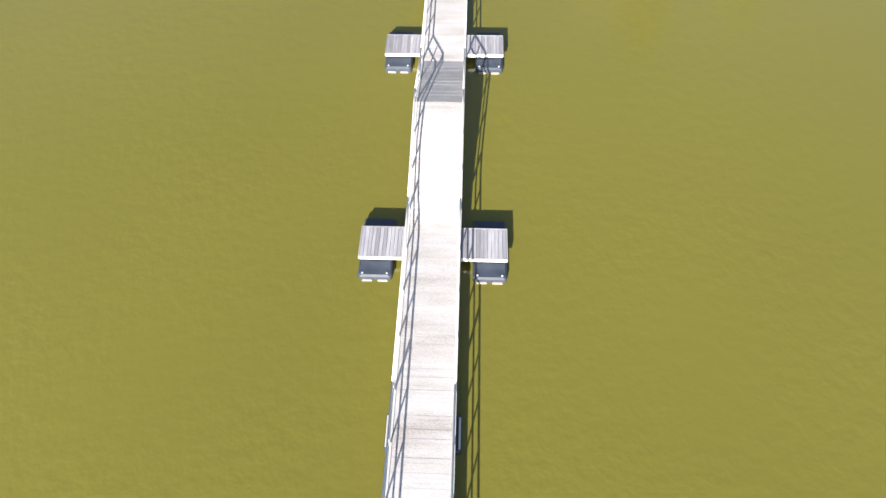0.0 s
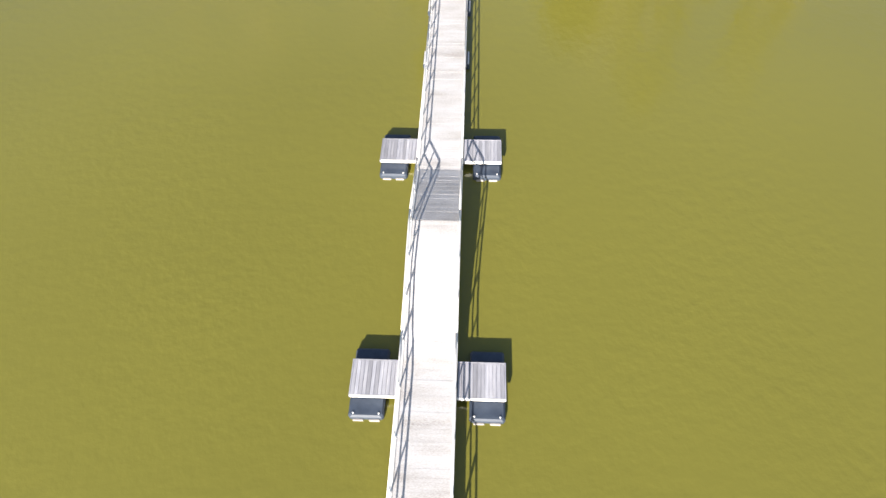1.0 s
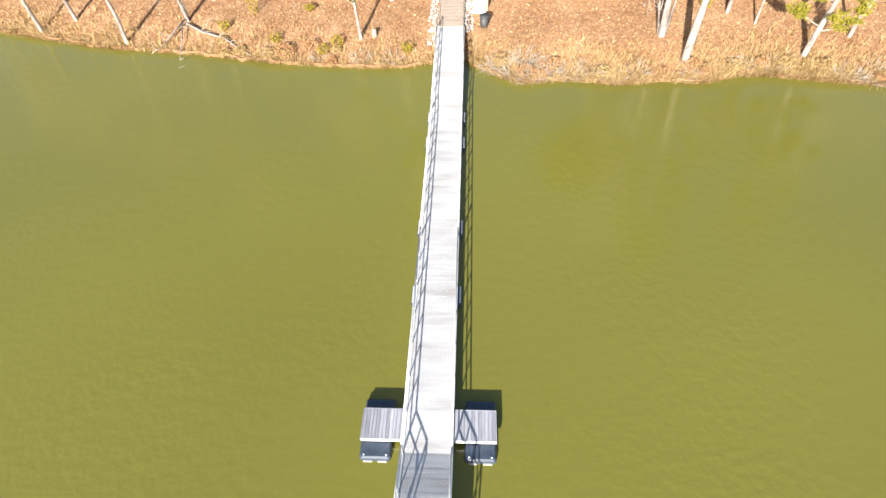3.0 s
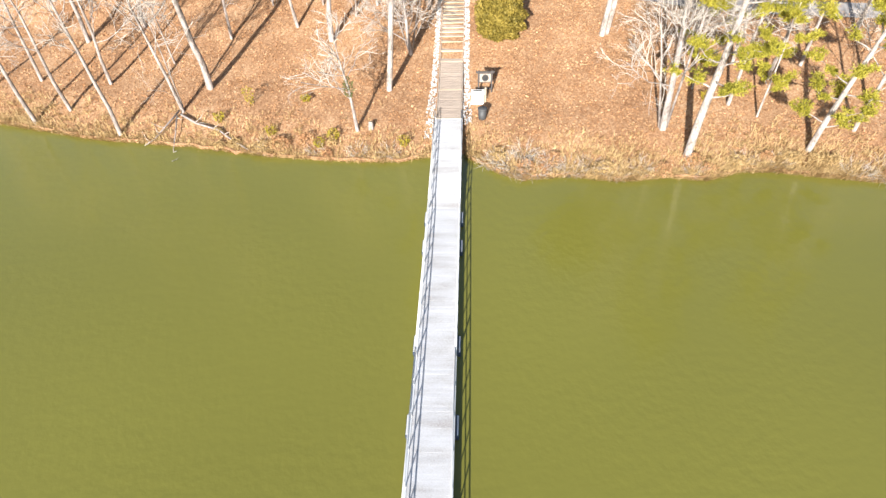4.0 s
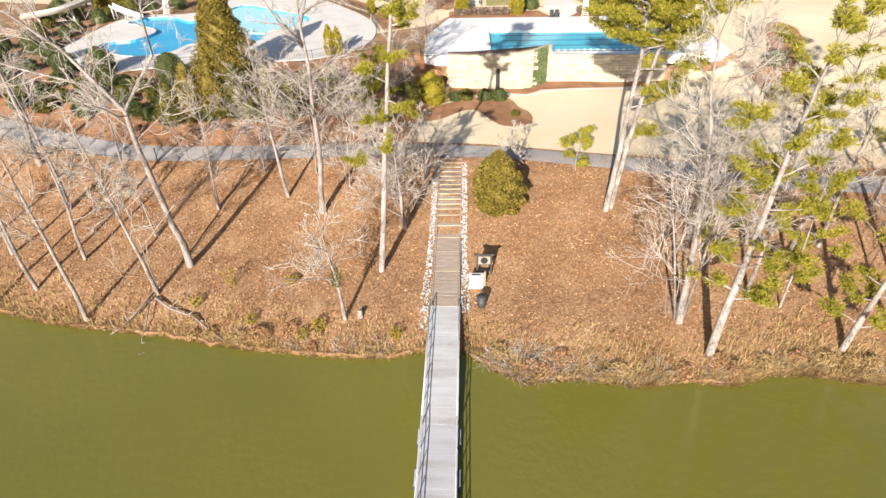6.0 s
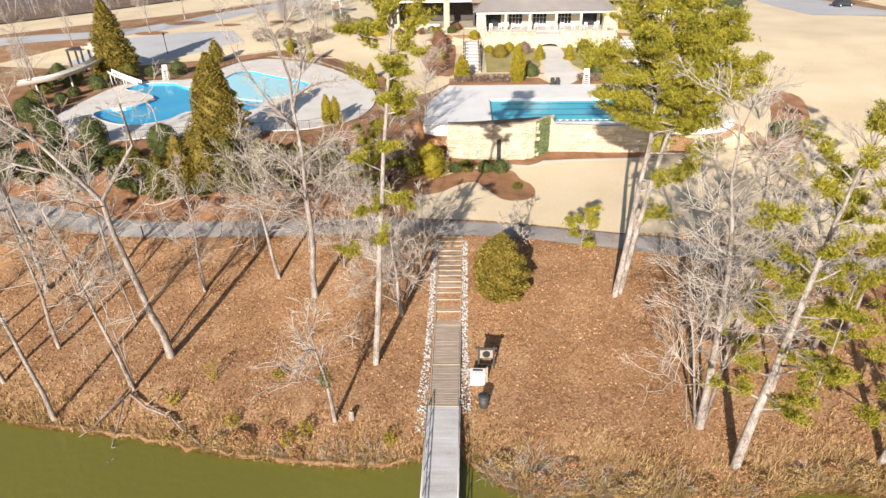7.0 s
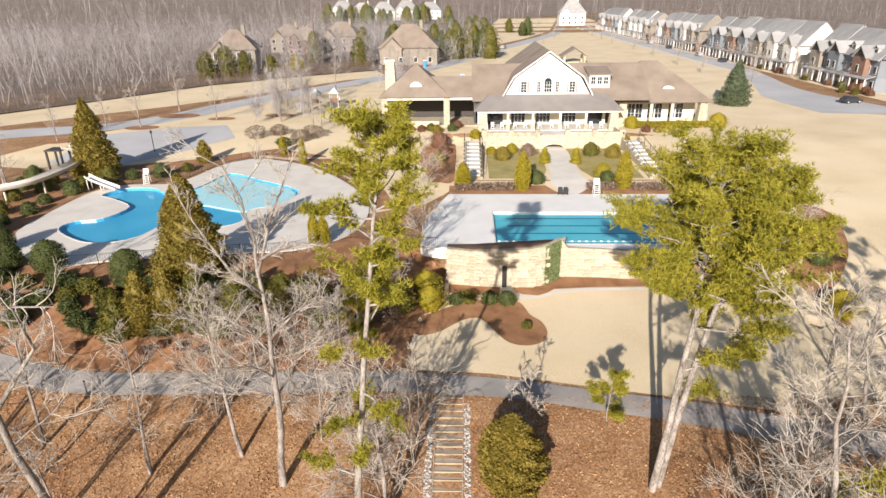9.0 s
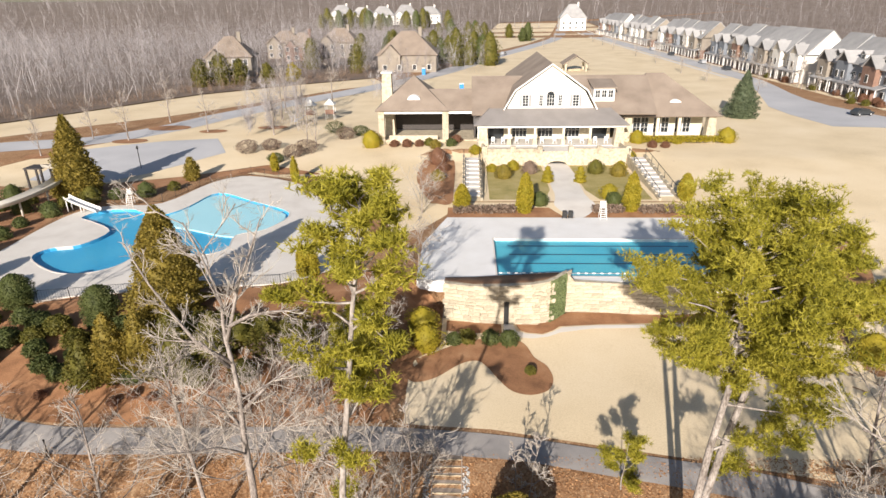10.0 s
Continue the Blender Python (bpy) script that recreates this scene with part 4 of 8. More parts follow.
# two dark walls added in place of the deep shade under the roof
cpart("pavilion_back", Shape().box(-14.2, 160.4, 9.3, 4.4, 160.8, 14.2), DARKWOOD, label="dark back wall standing in for the pavilion shade")
cpart("pavilion_side", Shape().box(2.4, 153.2, 9.3, 2.7, 160.4, 14.2), DARKWOOD, label="dark side wall standing in for the pavilion shade")
for x in (-13.9, -2.6, 3.6):
    for y in (152.3, 163.5):
        cpart("pavilion_pier", Shape().box(x - 0.55, y - 0.5, 7.8, x + 0.55, y + 0.5, 14.3, cut=0.05), STONE if x < 0 else WHITEPAINT)
cpart("pavilion_beam", Shape().box(-14.4, 151.9, 13.7, 4.4, 152.2, 14.15), WHITEPAINT)
cpart("low_wall", Shape().box(-12.6, 151.9, 7.9, -4.0, 152.3, 9.9, cut=0.04), STONE)
chm = cpart("chimney", Shape().add([(-13.2 + sx * w, 157.0 + sy * w, z) for z, w in ((7.8, 1.25), (14, 1.0), (20.1, 0.8)) for sx, sy in ((-1, -1), (1, -1), (1, 1), (-1, 1))],
                                  [(3, 2, 1, 0), (8, 9, 10, 11)] + [(k + a, k + b, k + 4 + b, k + 4 + a) for k in (0, 4) for a, b in ((0, 1), (1, 2), (2, 3), (3, 0))]), STONE, label="tall cream stone chimney")
cpart("chimney_cap", Shape().box(-14.2, 156.0, 20.1, -12.2, 158.0, 20.35, cut=0.05), WHITEPAINT, chm)

# terrace with arched grotto
ter = thing("terrace", "cream stone terrace with an arched opening below the porch", "terrace", kind="structure")
SPRING = 7.75
xs_ = [3.6] + [15.35 - 1.6 * math.cos(math.pi * k / 10) for k in range(11)] + [26.6]
low = [7.2] + [SPRING + 0.7 * math.sin(math.pi * k / 10) for k in range(11)] + [7.2]
tf = Shape()
for k in range(12):
    xa, xb = xs_[k], xs_[k + 1]
    za, zb = (7.2, 7.2) if k in (0, 11) else (low[k], low[k + 1])
    tf.add([(x, y, z) for y in (139.0, 139.6) for x, z in ((xa, za), (xb, zb), (xb, 9.9), (xa, 9.9))], [(0, 1, 2, 3), (7, 6, 5, 4), (0, 4, 5, 1)])
part("face_wall", tf, STONE, ter)
part("terrace_floor", Shape().box(3.6, 139.6, 9.1, 26.6, 145.9, 9.3), CONCRETE, ter)
part("side_wall", Shape().box(3.6, 139.6, 7.2, 4.0, 145.9, 9.9), STONE, ter)
part("side_wall", Shape().box(26.2, 139.6, 7.2, 26.6, 145.9, 9.9), STONE, ter)
# black sheet close behind the arch, painted for the shade of its depth
part("grotto_back", Shape().box(12.9, 139.9, 7.2, 17.1, 140.1, 9.1), IRON, ter)
for x in (13.3, 17.0):
    part("grotto_side", Shape().box(x, 139.6, 7.2, x + 0.4, 140.2, 9.1), STONE, ter)
for a, b in ((3.5, 12.6), (17.4, 26.7)):
    part("parapet", Shape().box(a, 138.9, 9.9, b, 139.5, 10.45, cut=0.04), STONE, ter)
for i, x in enumerate((4.0, 8.4, 12.6, 17.4, 21.8, 26.2)):
    part("parapet_pier", Shape().box(x - 0.4, 138.8, 9.6, x + 0.4, 139.6, 10.8, cut=0.05), STONE, ter)

# ---- trees and shrubs ----
def turned(d, rng, lo, hi):
    """A direction that leaves d at an angle between lo and hi degrees."""
    a = d.orthogonal().normalized()
    a.rotate(Matrix.Rotation(rng.uniform(0, 2 * math.pi), 3, d))
    return (d * math.cos(w := radians(rng.uniform(lo, hi))) + a * math.sin(w)).normalized()


def limb_line(p, d, length, rng, bend, lift, n):
    pts = [p]
    for i in range(n):
        d = (d + Vector((rng.gauss(0, bend), rng.gauss(0, bend), rng.gauss(0, bend) + lift))).normalized()
        p = p + d * (length / n)
        pts.append(p)
    return pts


def bare_tree(label, points, r0, seed, reach=0.42, limbs=16, start=0.35, forks=(), twigs=4, group="bare trees on the bank", droop=0.03, name="bare_tree"):
    """A leafless tree: a trunk through the given points, limbs, branches and twigs."""
    rng = random.Random(seed)
    base = Vector(points[0])
    tree = thing(name, label, "tree", group, at=base)
    trunk, crown = Shape(), Shape()
    pts = [Vector(p) - base for p in points]
    line = [Vector((0, 0, -0.5)), pts[0]]
    for a, b in zip(pts, pts[1:]):
        k = max(2, int((b - a).length / 2.0))
        for i in range(1, k + 1):
            j = (b - a).length * 0.012
            line.append(a.lerp(b, i / k) + (Vector((rng.gauss(0, j), rng.gauss(0, j), 0)) if i < k else Vector()))
    total = sum((b - a).length for a, b in zip(line, line[1:]))
    radii, run = [], 0.0
    for i, p in enumerate(line):
        run += (p - line[i - 1]).length if i else 0
        u = run / total
        radii.append(r0 * (1.25 if i == 0 else (1.12 if i == 1 else 1)) * (1 - 0.86 * u ** 1.1))
    trunk.tube(line, radii, 9)
    height_m = pts[-1].z

    def sub(p, d, length, r, level):
        n = (4, 4, 3, 1)[level]
        l = limb_line(p, d, length, rng, (0.17, 0.20, 0.20, 0.2)[level], (0.06, 0.05, 0.01, -droop)[level], n)
        rs = [max(r * (1 - 0.8 * i / n), (0.028, 0.017, 0.0092, 0.006)[level]) for i in range(n + 1)]
        (trunk if level == 0 else crown).tube(l, rs, (6, 4, 3, 3)[level], cap=False)
        if level == 3:
            return
        for _ in range((5, 4, twigs)[level] if level else max(5, int(length * 1.7))):
            u = rng.uniform(0.25, 1.0)
            i = min(int(u * n), n - 1)
            q = l[i].lerp(l[i + 1], u * n - i)
            dd = turned((l[i + 1] - l[i]).normalized(), rng, 22, 52)
            sub(q, dd, length * rng.uniform(0.42, 0.74) * (1.1 - 0.4 * u), max(rs[i] * 0.5, 0.006), level + 1)

    for k in range(limbs):
        u = start + (1 - start) * (k + rng.random()) / limbs
        w, i = u * total, 0
        while i < len(line) - 2 and w > (line[i + 1] - line[i]).length:
            w -= (line[i + 1] - line[i]).length
            i += 1
        seg = line[i + 1] - line[i]
        p = line[i] + seg.normalized() * min(w, seg.length)
        d = turned(seg.normalized(), rng, 35, 70)
        sub(p, d, height_m * reach * rng.uniform(0.55, 1.0) * (1.15 - 0.75 * u), radii[i] * rng.uniform(0.2, 0.38), 0)
    for f in forks:
        fp = [Vector(p) - base for p in f]
        trunk.tube(fp, [r0 * 0.42 * (1 - 0.75 * i / (len(fp) - 1)) for i in range(len(fp))], 7)
        for a, b in zip(fp, fp[1:]):
            for _ in range(4):
                sub(a.lerp(b, rng.uniform(0.2, 1)), turned((b - a).normalized(), rng, 25, 60), (b - a).length * rng.uniform(0.4, 0.8), r0 * 0.12, 1)
    part("trunk", trunk, BARK, tree)
    part("crown", crown, TWIG, tree, "bare branches and twigs")
    return tree


def tri_mesh(name, tris, material):
    """A mesh of loose triangles from an array of shape (n, 3, 3)."""
    n = len(tris)
    me = bpy.data.meshes.new(name)
    me.vertices.add(n * 3)
    me.vertices.foreach_set("co", tris.reshape(-1).astype(np.float32))
    me.loops.add(n * 3)
    me.loops.foreach_set("vertex_index", np.arange(n * 3, dtype=np.int32))
    me.polygons.add(n)
    me.polygons.foreach_set("loop_start", np.arange(0, n * 3, 3, dtype=np.int32))
    me.materials.append(material)
    me.update(calc_edges=True)
    return me


def unit(a):
    return a / np.linalg.norm(a, axis=-1, keepdims=True)


def needles(centres, outward, rs, size, count, width):
    """Tufts of needles, as triangles, at each centre."""
    n = len(centres)
    d = unit(outward[:, None, :] * 0.7 + rs.normal(0, 0.75, (n, count, 3)))
    side = unit(np.cross(d, rs.normal(0, 1, (n, count, 3))))
    c = centres[:, None, :]
    ln = (size * rs.uniform(0.7, 1.2, (n, count, 1)))
    return np.stack([c + side * width, c - side * width, c + d * ln], 2).reshape(-1, 3, 3)


def pine(label, points, r0, seed, crown_from, spread, limbs, clump=0.62, tufts=24, twin=None, group="pines on the bank", top_round=0.5, density=1.0, low=(), low_side=None):
    """A pine: a tall trunk, bent limbs and open clumps of needles. low: where single boughs leave the trunk below the crown."""
    rng, rs = random.Random(seed), np.random.default_rng(seed)
    base = Vector(points[0])
    tree = thing("pine_tree", label, "tree", group, at=base)
    trunk, crown_wood = Shape(), Shape()
    clouds, boughs = [], []
    for stem in [points] + ([twin] if twin else []):
        pts = [Vector(p) - base for p in stem]
        line = [pts[0] - Vector((0, 0, 0.5)), pts[0]]
        for a, b in zip(pts, pts[1:]):
            k = max(2, int((b - a).length / 2.5))
            line += [a.lerp(b, i / k) + (Vector((rng.gauss(0, 0.05), rng.gauss(0, 0.05), 0)) if i < k else Vector()) for i in range(1, k + 1)]
        m = len(line)
        trunk.tube(line, [r0 * (1.2 if i == 0 else 1) * (1 - 0.85 * i / (m - 1)) for i in range(m)], 10)
        z0, z1 = line[0].z, line[-1].z
        places = [crown_from + (1 - crown_from) * (k + rng.random() * 0.9) / limbs for k in range(limbs)]
        for k, u in enumerate(places + (list(low) if stem is points else [])):
            i = min(int(u * (m - 1)), m - 2)
            p = line[i].lerp(line[i + 1], u * (m - 1) - i)
            v = max(u - crown_from, 0) / (1 - crown_from)
            length = spread * (lerp([(0, 0.62), (0.3, 1.0), (0.7, 0.85), (1, top_round)], v) if k < limbs else 0.92) * rng.uniform(0.65, 1.1)
            a = k * 2.4 + rng.uniform(-0.5, 0.5)
            if k >= limbs and low_side is not None:
                a = low_side + rng.uniform(-1.1, 1.1)
            wood = Shape() if k >= limbs else crown_wood
            d = Vector((math.cos(a), math.sin(a), rng.uniform(0.05, 0.35) + 0.5 * v))
            l = limb_line(p, d.normalized(), length, rng, 0.12, 0.05, 5)
            wood.tube(l, [max(r0 * 0.26 * (1 - v * 0.5) * (1 - 0.85 * j / 5), 0.012) for j in range(6)], 5, cap=False)
            for j in range(max(3, int(length * 1.5 * density))):
                t = 1.0 if j == 0 else rng.uniform(0.28, 1.0)
                q = min(int(t * 5), 4)
                s = l[q].lerp(l[q + 1], t * 5 - q)
                out = turned((l[q + 1] - l[q]).normalized(), rng, 15, 60)
                out.z = max(out.z, -0.05)
                e = limb_line(s, out, rng.uniform(0.5, 1.2) * (0.55 + length * 0.12), rng, 0.1, 0.10, 3)
                wood.tube(e, [0.025, 0.02, 0.015, 0.008], 3, cap=False)
                for c, w in ((e[-1], 1.0), (e[2], 0.75), (e[1], 0.5)):
                    clouds.append((c, clump * w * rng.uniform(0.55, 1.15)))
            if k >= limbs:
                boughs.append(wood)
    cc = np.array([c[:] for c, _ in clouds])
    rr = np.array([r for _, r in clouds])
    n = len(cc)
    off = unit(rs.normal(0, 1, (n, tufts, 3))) * (rs.uniform(0.05, 1, (n, tufts, 1)) ** 0.5)
    off[:, :, 2] = off[:, :, 2] * 0.36 + 0.1
    pos = (cc[:, None, :] + off * rr[:, None, None]).reshape(-1, 3)
    tris = needles(pos, unit(off.reshape(-1, 3) * 0.8 + np.array([0, 0, 0.55])), rs, 0.24, 6, 0.023)
    part("trunk", trunk, PINEBARK, tree)
    part("branchwork", crown_wood, PINEBARK, tree)
    for wood in boughs:
        part("bough", wood, PINEBARK, tree)
    part("crown", tri_mesh("crown", tris, NEEDLE), NEEDLE, tree, "yellow green needle clumps")
    return tree


def shrub(name, label, category, at, profile, material, seed, leaf=0.14, count=1500, group="", lumps=0.18, upward=0.2, core=True):
    """A dense evergreen: leaves on a lumpy body of the given (height, radius) profile."""
    rs = np.random.default_rng(seed)
    ob = thing(name, label, category, group, at=at)
    zs = np.array([p[0] for p in profile])
    r_of = np.array([p[1] for p in profile])
    z = rs.uniform(zs[0], zs[-1], count * 3)
    r = np.interp(z, zs, r_of)
    keep = rs.uniform(0, r_of.max(), count * 3) < r + 0.1 * r_of.max()
    z, r = z[keep][:count], r[keep][:count]
    a = rs.uniform(0, 2 * np.pi, len(z))
    bump = 1 + lumps * np.sin(a * 3 + z * 2.1 + seed) * np.cos(z * 3.3 + a * 2 + seed * 2) + lumps * 0.6 * np.sin(a * 7 + z * 5)
    rad = r * bump * rs.uniform(0.72, 1.05, len(z))
    c = np.stack([np.cos(a) * rad, np.sin(a) * rad, z], 1)
    out = unit(np.stack([np.cos(a), np.sin(a), np.full(len(z), upward)], 1) + rs.normal(0, 0.45, (len(z), 3)))
    s1 = unit(np.cross(out, rs.normal(0, 1, (len(z), 3))))
    s2 = np.cross(out, s1)
    tip = unit(out + s2 * 0.8) * leaf * rs.uniform(1.0, 1.9, (len(z), 1))
    w = leaf * rs.uniform(0.4, 0.7, (len(z), 1))
    tris = np.stack([c + s1 * w, c - s1 * w, c + tip], 1)
    part("foliage", tri_mesh("foliage", tris, material), material, ob)
    if core:
        s = Shape()
        n = 12
        ring = [(zz, rr * 0.8) for zz, rr in profile]
        vs = [(math.cos(2 * math.pi * i / n) * rr, math.sin(2 * math.pi * i / n) * rr, zz) for zz, rr in ring for i in range(n)]
        s.add(vs, [(j * n + i, j * n + (i + 1) % n, (j + 1) * n + (i + 1) % n, (j + 1) * n + i) for j in range(len(ring) - 1) for i in range(n)], True)
        part("inner_growth", s, material, ob)
    return ob


def on(x, y, lift=0.0):
    return (x, y, height(x, y) + lift)


# bare trees on the bank
bare_tree("tall pale grey bare tree with wide forked top", [on(-19.5, 64.5), (-19.2, 63.0, 8.0), (-18.9, 61.7, 14.6), (-20.9, 60.9, 18.5), (-23.5, 60.0, 21.5)], 0.27, 1, 0.34, 13, 0.5,
          forks=[[(-18.9, 61.7, 14.6), (-17.4, 61.7, 16.5), (-16.2, 61.6, 17.9), (-15.6, 60.5, 20.4), (-13.4, 59.8, 20.8)], [(-18.9, 61.7, 14.6), (-20.6, 61.6, 16.2), (-24.5, 61.4, 17.4), (-27, 61, 18.6)]])
bare_tree("slim pale bare tree at the water's edge", [on(-25.2, 59.4), (-25.5, 59.4, 7), (-25.8, 59.3, 12.5), (-26.3, 59.1, 16)], 0.16, 2, 0.3, 12, 0.4)
bare_tree("slim twin stemmed bare tree above a fallen branch", [on(-20.8, 61.5), (-21.4, 61.5, 6), (-22.0, 61.5, 11), (-22.6, 61.4, 15)], 0.14, 3, 0.34, 13, 0.35, forks=[[on(-20.7, 61.6), (-21.0, 61.8, 6), (-21.4, 62.0, 12)]])
bare_tree("slim leaning bare tree", [on(-30.4, 62.3), (-30.5, 62.3, 8.4), (-30.9, 62.2, 14)], 0.15, 5, 0.32, 12, 0.4)
bare_tree("slim bare tree by the water", [on(-32.9, 61.2), (-33.2, 61.2, 8), (-33.6, 61.1, 13)], 0.17, 6, 0.32, 10, 0.4)
bare_tree("thin young bare tree", [on(-23.6, 68.0), (-23.9, 68, 6), (-24.2, 68, 9)], 0.08, 7, 0.3, 10, 0.35)
bare_tree("bare tree beside the path", [on(-32.7, 71.6), (-32.8, 71.5, 9), (-33.2, 71.3, 15)], 0.2, 8, 0.34, 12, 0.35)
bare_tree("bare tree beside the path", [on(-38.2, 77.4), (-38.2, 77.4, 12), (-38.6, 77.1, 18)], 0.26, 9, 0.34, 13, 0.4)
bare_tree("bare tree with fine branches", [on(-13.7, 72.4), (-14.0, 72.3, 7), (-14.3, 72.3, 11.5), (-14.6, 72.2, 15.5)], 0.15, 10, 0.42, 15, 0.3)
bare_tree("tall white barked bare tree with spreading crown", [on(-10.35, 70.3), (-9.8, 70.0, 9), (-9.7, 70.0, 14.4), (-9.9, 70.0, 17.5), (-9.8, 70.0, 19.2), (-10.2, 70.0, 21.0), (-10.9, 70.0, 23.2)], 0.24, 11, 0.30, 17, 0.32,
          forks=[[(-9.85, 70, 17.4), (-9.4, 70, 18.7), (-8.9, 70, 20.3), (-8.1, 70, 22.0), (-7.5, 70, 23.4)], [(-9.8, 70, 16.2), (-11.0, 69.5, 17.5), (-11.8, 69.5, 18.9), (-12.7, 69.5, 20.6), (-13.4, 69.5, 22.4)],
                 [(-9.6, 69.9, 18.2), (-8.4, 69.5, 19.0), (-7.4, 69.5, 19.2), (-6.1, 69.5, 19.3)], [(-9.9, 69.9, 16.0), (-10.9, 69.5, 17.6), (-12.3, 69.3, 17.8)], [(-9.7, 70, 13.4), (-8.2, 70.6, 14.8), (-6.8, 71, 15.4)], [(-9.7, 70, 12.2), (-11.2, 70.6, 13.6), (-12.8, 71, 14.2)]])
bare_tree("bushy many stemmed bare tree beside the steps", [on(-3.4, 68.3), (-3.6, 68.3, 5.5), (-3.9, 68.3, 9.5)], 0.17, 12, 0.62, 26, 0.2, twigs=5, forks=[[on(-3.5, 68.4), (-4.3, 68.6, 5.2), (-5.2, 69, 8.6)], [on(-3.3, 68.5), (-2.7, 68.9, 5.6), (-1.8, 69.4, 8.8)]])
bare_tree("small dead tree with ivy at its crotch", [on(-6.75, 59.0), (-6.95, 59.0, 4.2), (-7.5, 59.0, 8.2)], 0.14, 13, 0.72, 12, 0.3, twigs=2)
bare_tree("bare tree behind the steps", [on(-6.9, 75.4), (-7.0, 75.4, 8), (-7.2, 75.4, 12)], 0.13, 14, 0.42, 14, 0.3)
bare_tree("broad white barked bare tree with many fine branches", [on(15.4, 58.7), (15.2, 58.7, 6), (14.8, 58.7, 12.3), (13.9, 58.7, 17), (13.5, 58.7, 20.5)], 0.24, 15, 0.34, 34, 0.16, twigs=5,
          forks=[[on(15.7, 58.9), (16.2, 59.2, 7), (16.9, 59.6, 13), (17.2, 60, 17)], [on(15.2, 58.9), (14.4, 59.4, 6), (13.4, 60.0, 11)]])
bare_tree("bare tree behind the path", [on(24.0, 73.0), (23.6, 73.2, 7), (23.2, 73.5, 12), (23.5, 73.6, 15)], 0.16, 16, 0.42, 15, 0.3)
bare_tree("slim bare tree beside the path", [on(28.3, 75.8), (27.6, 76, 8), (27.2, 76.2, 13)], 0.15, 17, 0.4, 13, 0.3)
bare_tree("slim bare tree on the bank", [on(19.8, 68.4), (19.6, 68.6, 6), (19.3, 68.8, 11)], 0.13, 18, 0.42, 14, 0.3)
bare_tree("slim bare tree on the bank", [on(24.5, 64.5), (24.9, 64.6, 7), (25.2, 64.8, 12.5)], 0.15, 19, 0.42, 14, 0.3)
bare_tree("fan shaped bare tree on the lawn by a mulch bed", [on(35.4, 101.4), (35.5, 101.5, 9.0), (35.8, 101.6, 12.6)], 0.14, 23, 0.5, 16, 0.2, forks=[[on(35.4, 101.4), (34.4, 101.3, 9), (33.4, 101.2, 12.2)], [on(35.4, 101.4), (36.6, 101.5, 9), (38.0, 101.6, 12)]], twigs=3, group="small bushy trees")
bare_tree("thin upright sapling behind the juniper", [on(5.0, 74.2), (5.2, 74.2, 6.5), (5.6, 74.2, 8.6)], 0.05, 20, 0.3, 12, 0.25)
bare_tree("thin upright sapling behind the juniper", [on(4.3, 74.8), (4.2, 74.9, 6.0), (4.1, 74.9, 7.4)], 0.04, 21, 0.3, 10, 0.2)

for i, (x, y, h_) in enumerate(((-8.6, 73.6, 8.0), (-11.9, 75.6, 8.5), (-16.6, 75.8, 8.0), (-9.6, 81.9, 6.5), (-3.6, 100.8, 5.0), (-4.4, 117.2, 6.5), (-2.2, 74.6, 6.0), (-5.6, 72.6, 7.0), (-6.2, 88.4, 6.0))):
    z = height(x, y)
    bare_tree("bushy grey leafless small tree", [(x, y, z), (x + 0.2, y, z + h_ * 0.5), (x - 0.1, y, z + h_)], 0.07, 200 + i, 0.55, 14, 0.15, forks=[[(x, y, z), (x + 0.9, y + 0.3, z + h_ * 0.4), (x + 1.7, y + 0.5, z + h_ * 0.85)], [(x, y, z), (x - 0.9, y - 0.2, z + h_ * 0.45), (x - 1.8, y, z + h_ * 0.8)]], twigs=4, group="small bushy trees")
# the left-hand trees are added, the outermost unseen, to shade the bank
for i, (x, y, h_) in enumerate(((20.8, 61.6, 13), (27.4, 66.0, 12), (30.6, 61.0, 13), (18.2, 66.8, 9), (33.2, 78.6, 11), (37.6, 74.8, 12), (22.4, 66.6, 12), (34.8, 64.8, 13), (40.4, 66.2, 13), (28.6, 58.4, 11), (-28.2, 65.4, 13), (-34.6, 66.2, 14), (-38.8, 64.4, 13), (-43.2, 68.6, 14), (-46.4, 73.2, 13), (-28.0, 73.4, 11), (-19.4, 71.2, 10))):
    z = height(x, y)
    bare_tree("slim pale leafless tree on the bank", [(x, y, z), (x + 0.3, y, z + h_ * 0.5), (x + 0.5, y, z + h_)], 0.14, 220 + i, 0.42, 13, 0.25, twigs=3)

# pines
pine("tall slender pine with open yellow green clumps", [on(-4.8, 63.7), (-4.1, 63.7, 8), (-3.3, 63.7, 16), (-2.5, 63.7, 22.5), (-2.0, 63.7, 26.3)], 0.25, 31, 0.68, 2.2, 30, 0.6, 22, density=1.3, low=(0.36, 0.41, 0.46, 0.5, 0.54, 0.58, 0.62, 0.66))
pine("large twin trunked pine with broad yellow green crown", [on(12.5, 70.0), (12.9, 70.0, 8), (13.4, 70.0, 15), (13.5, 70.2, 19.2), (13.6, 70.3, 22.6)], 0.27, 32, 0.58, 4.5, 46, 0.68, 20, density=1.5, top_round=0.62, low=(0.34, 0.44, 0.47, 0.5, 0.53, 0.56, 0.58), low_side=-0.1,
     twin=[on(12.9, 70.3), (13.5, 70.4, 8), (14.6, 70.6, 15), (15.4, 70.8, 18.2), (15.6, 70.9, 20.0)])
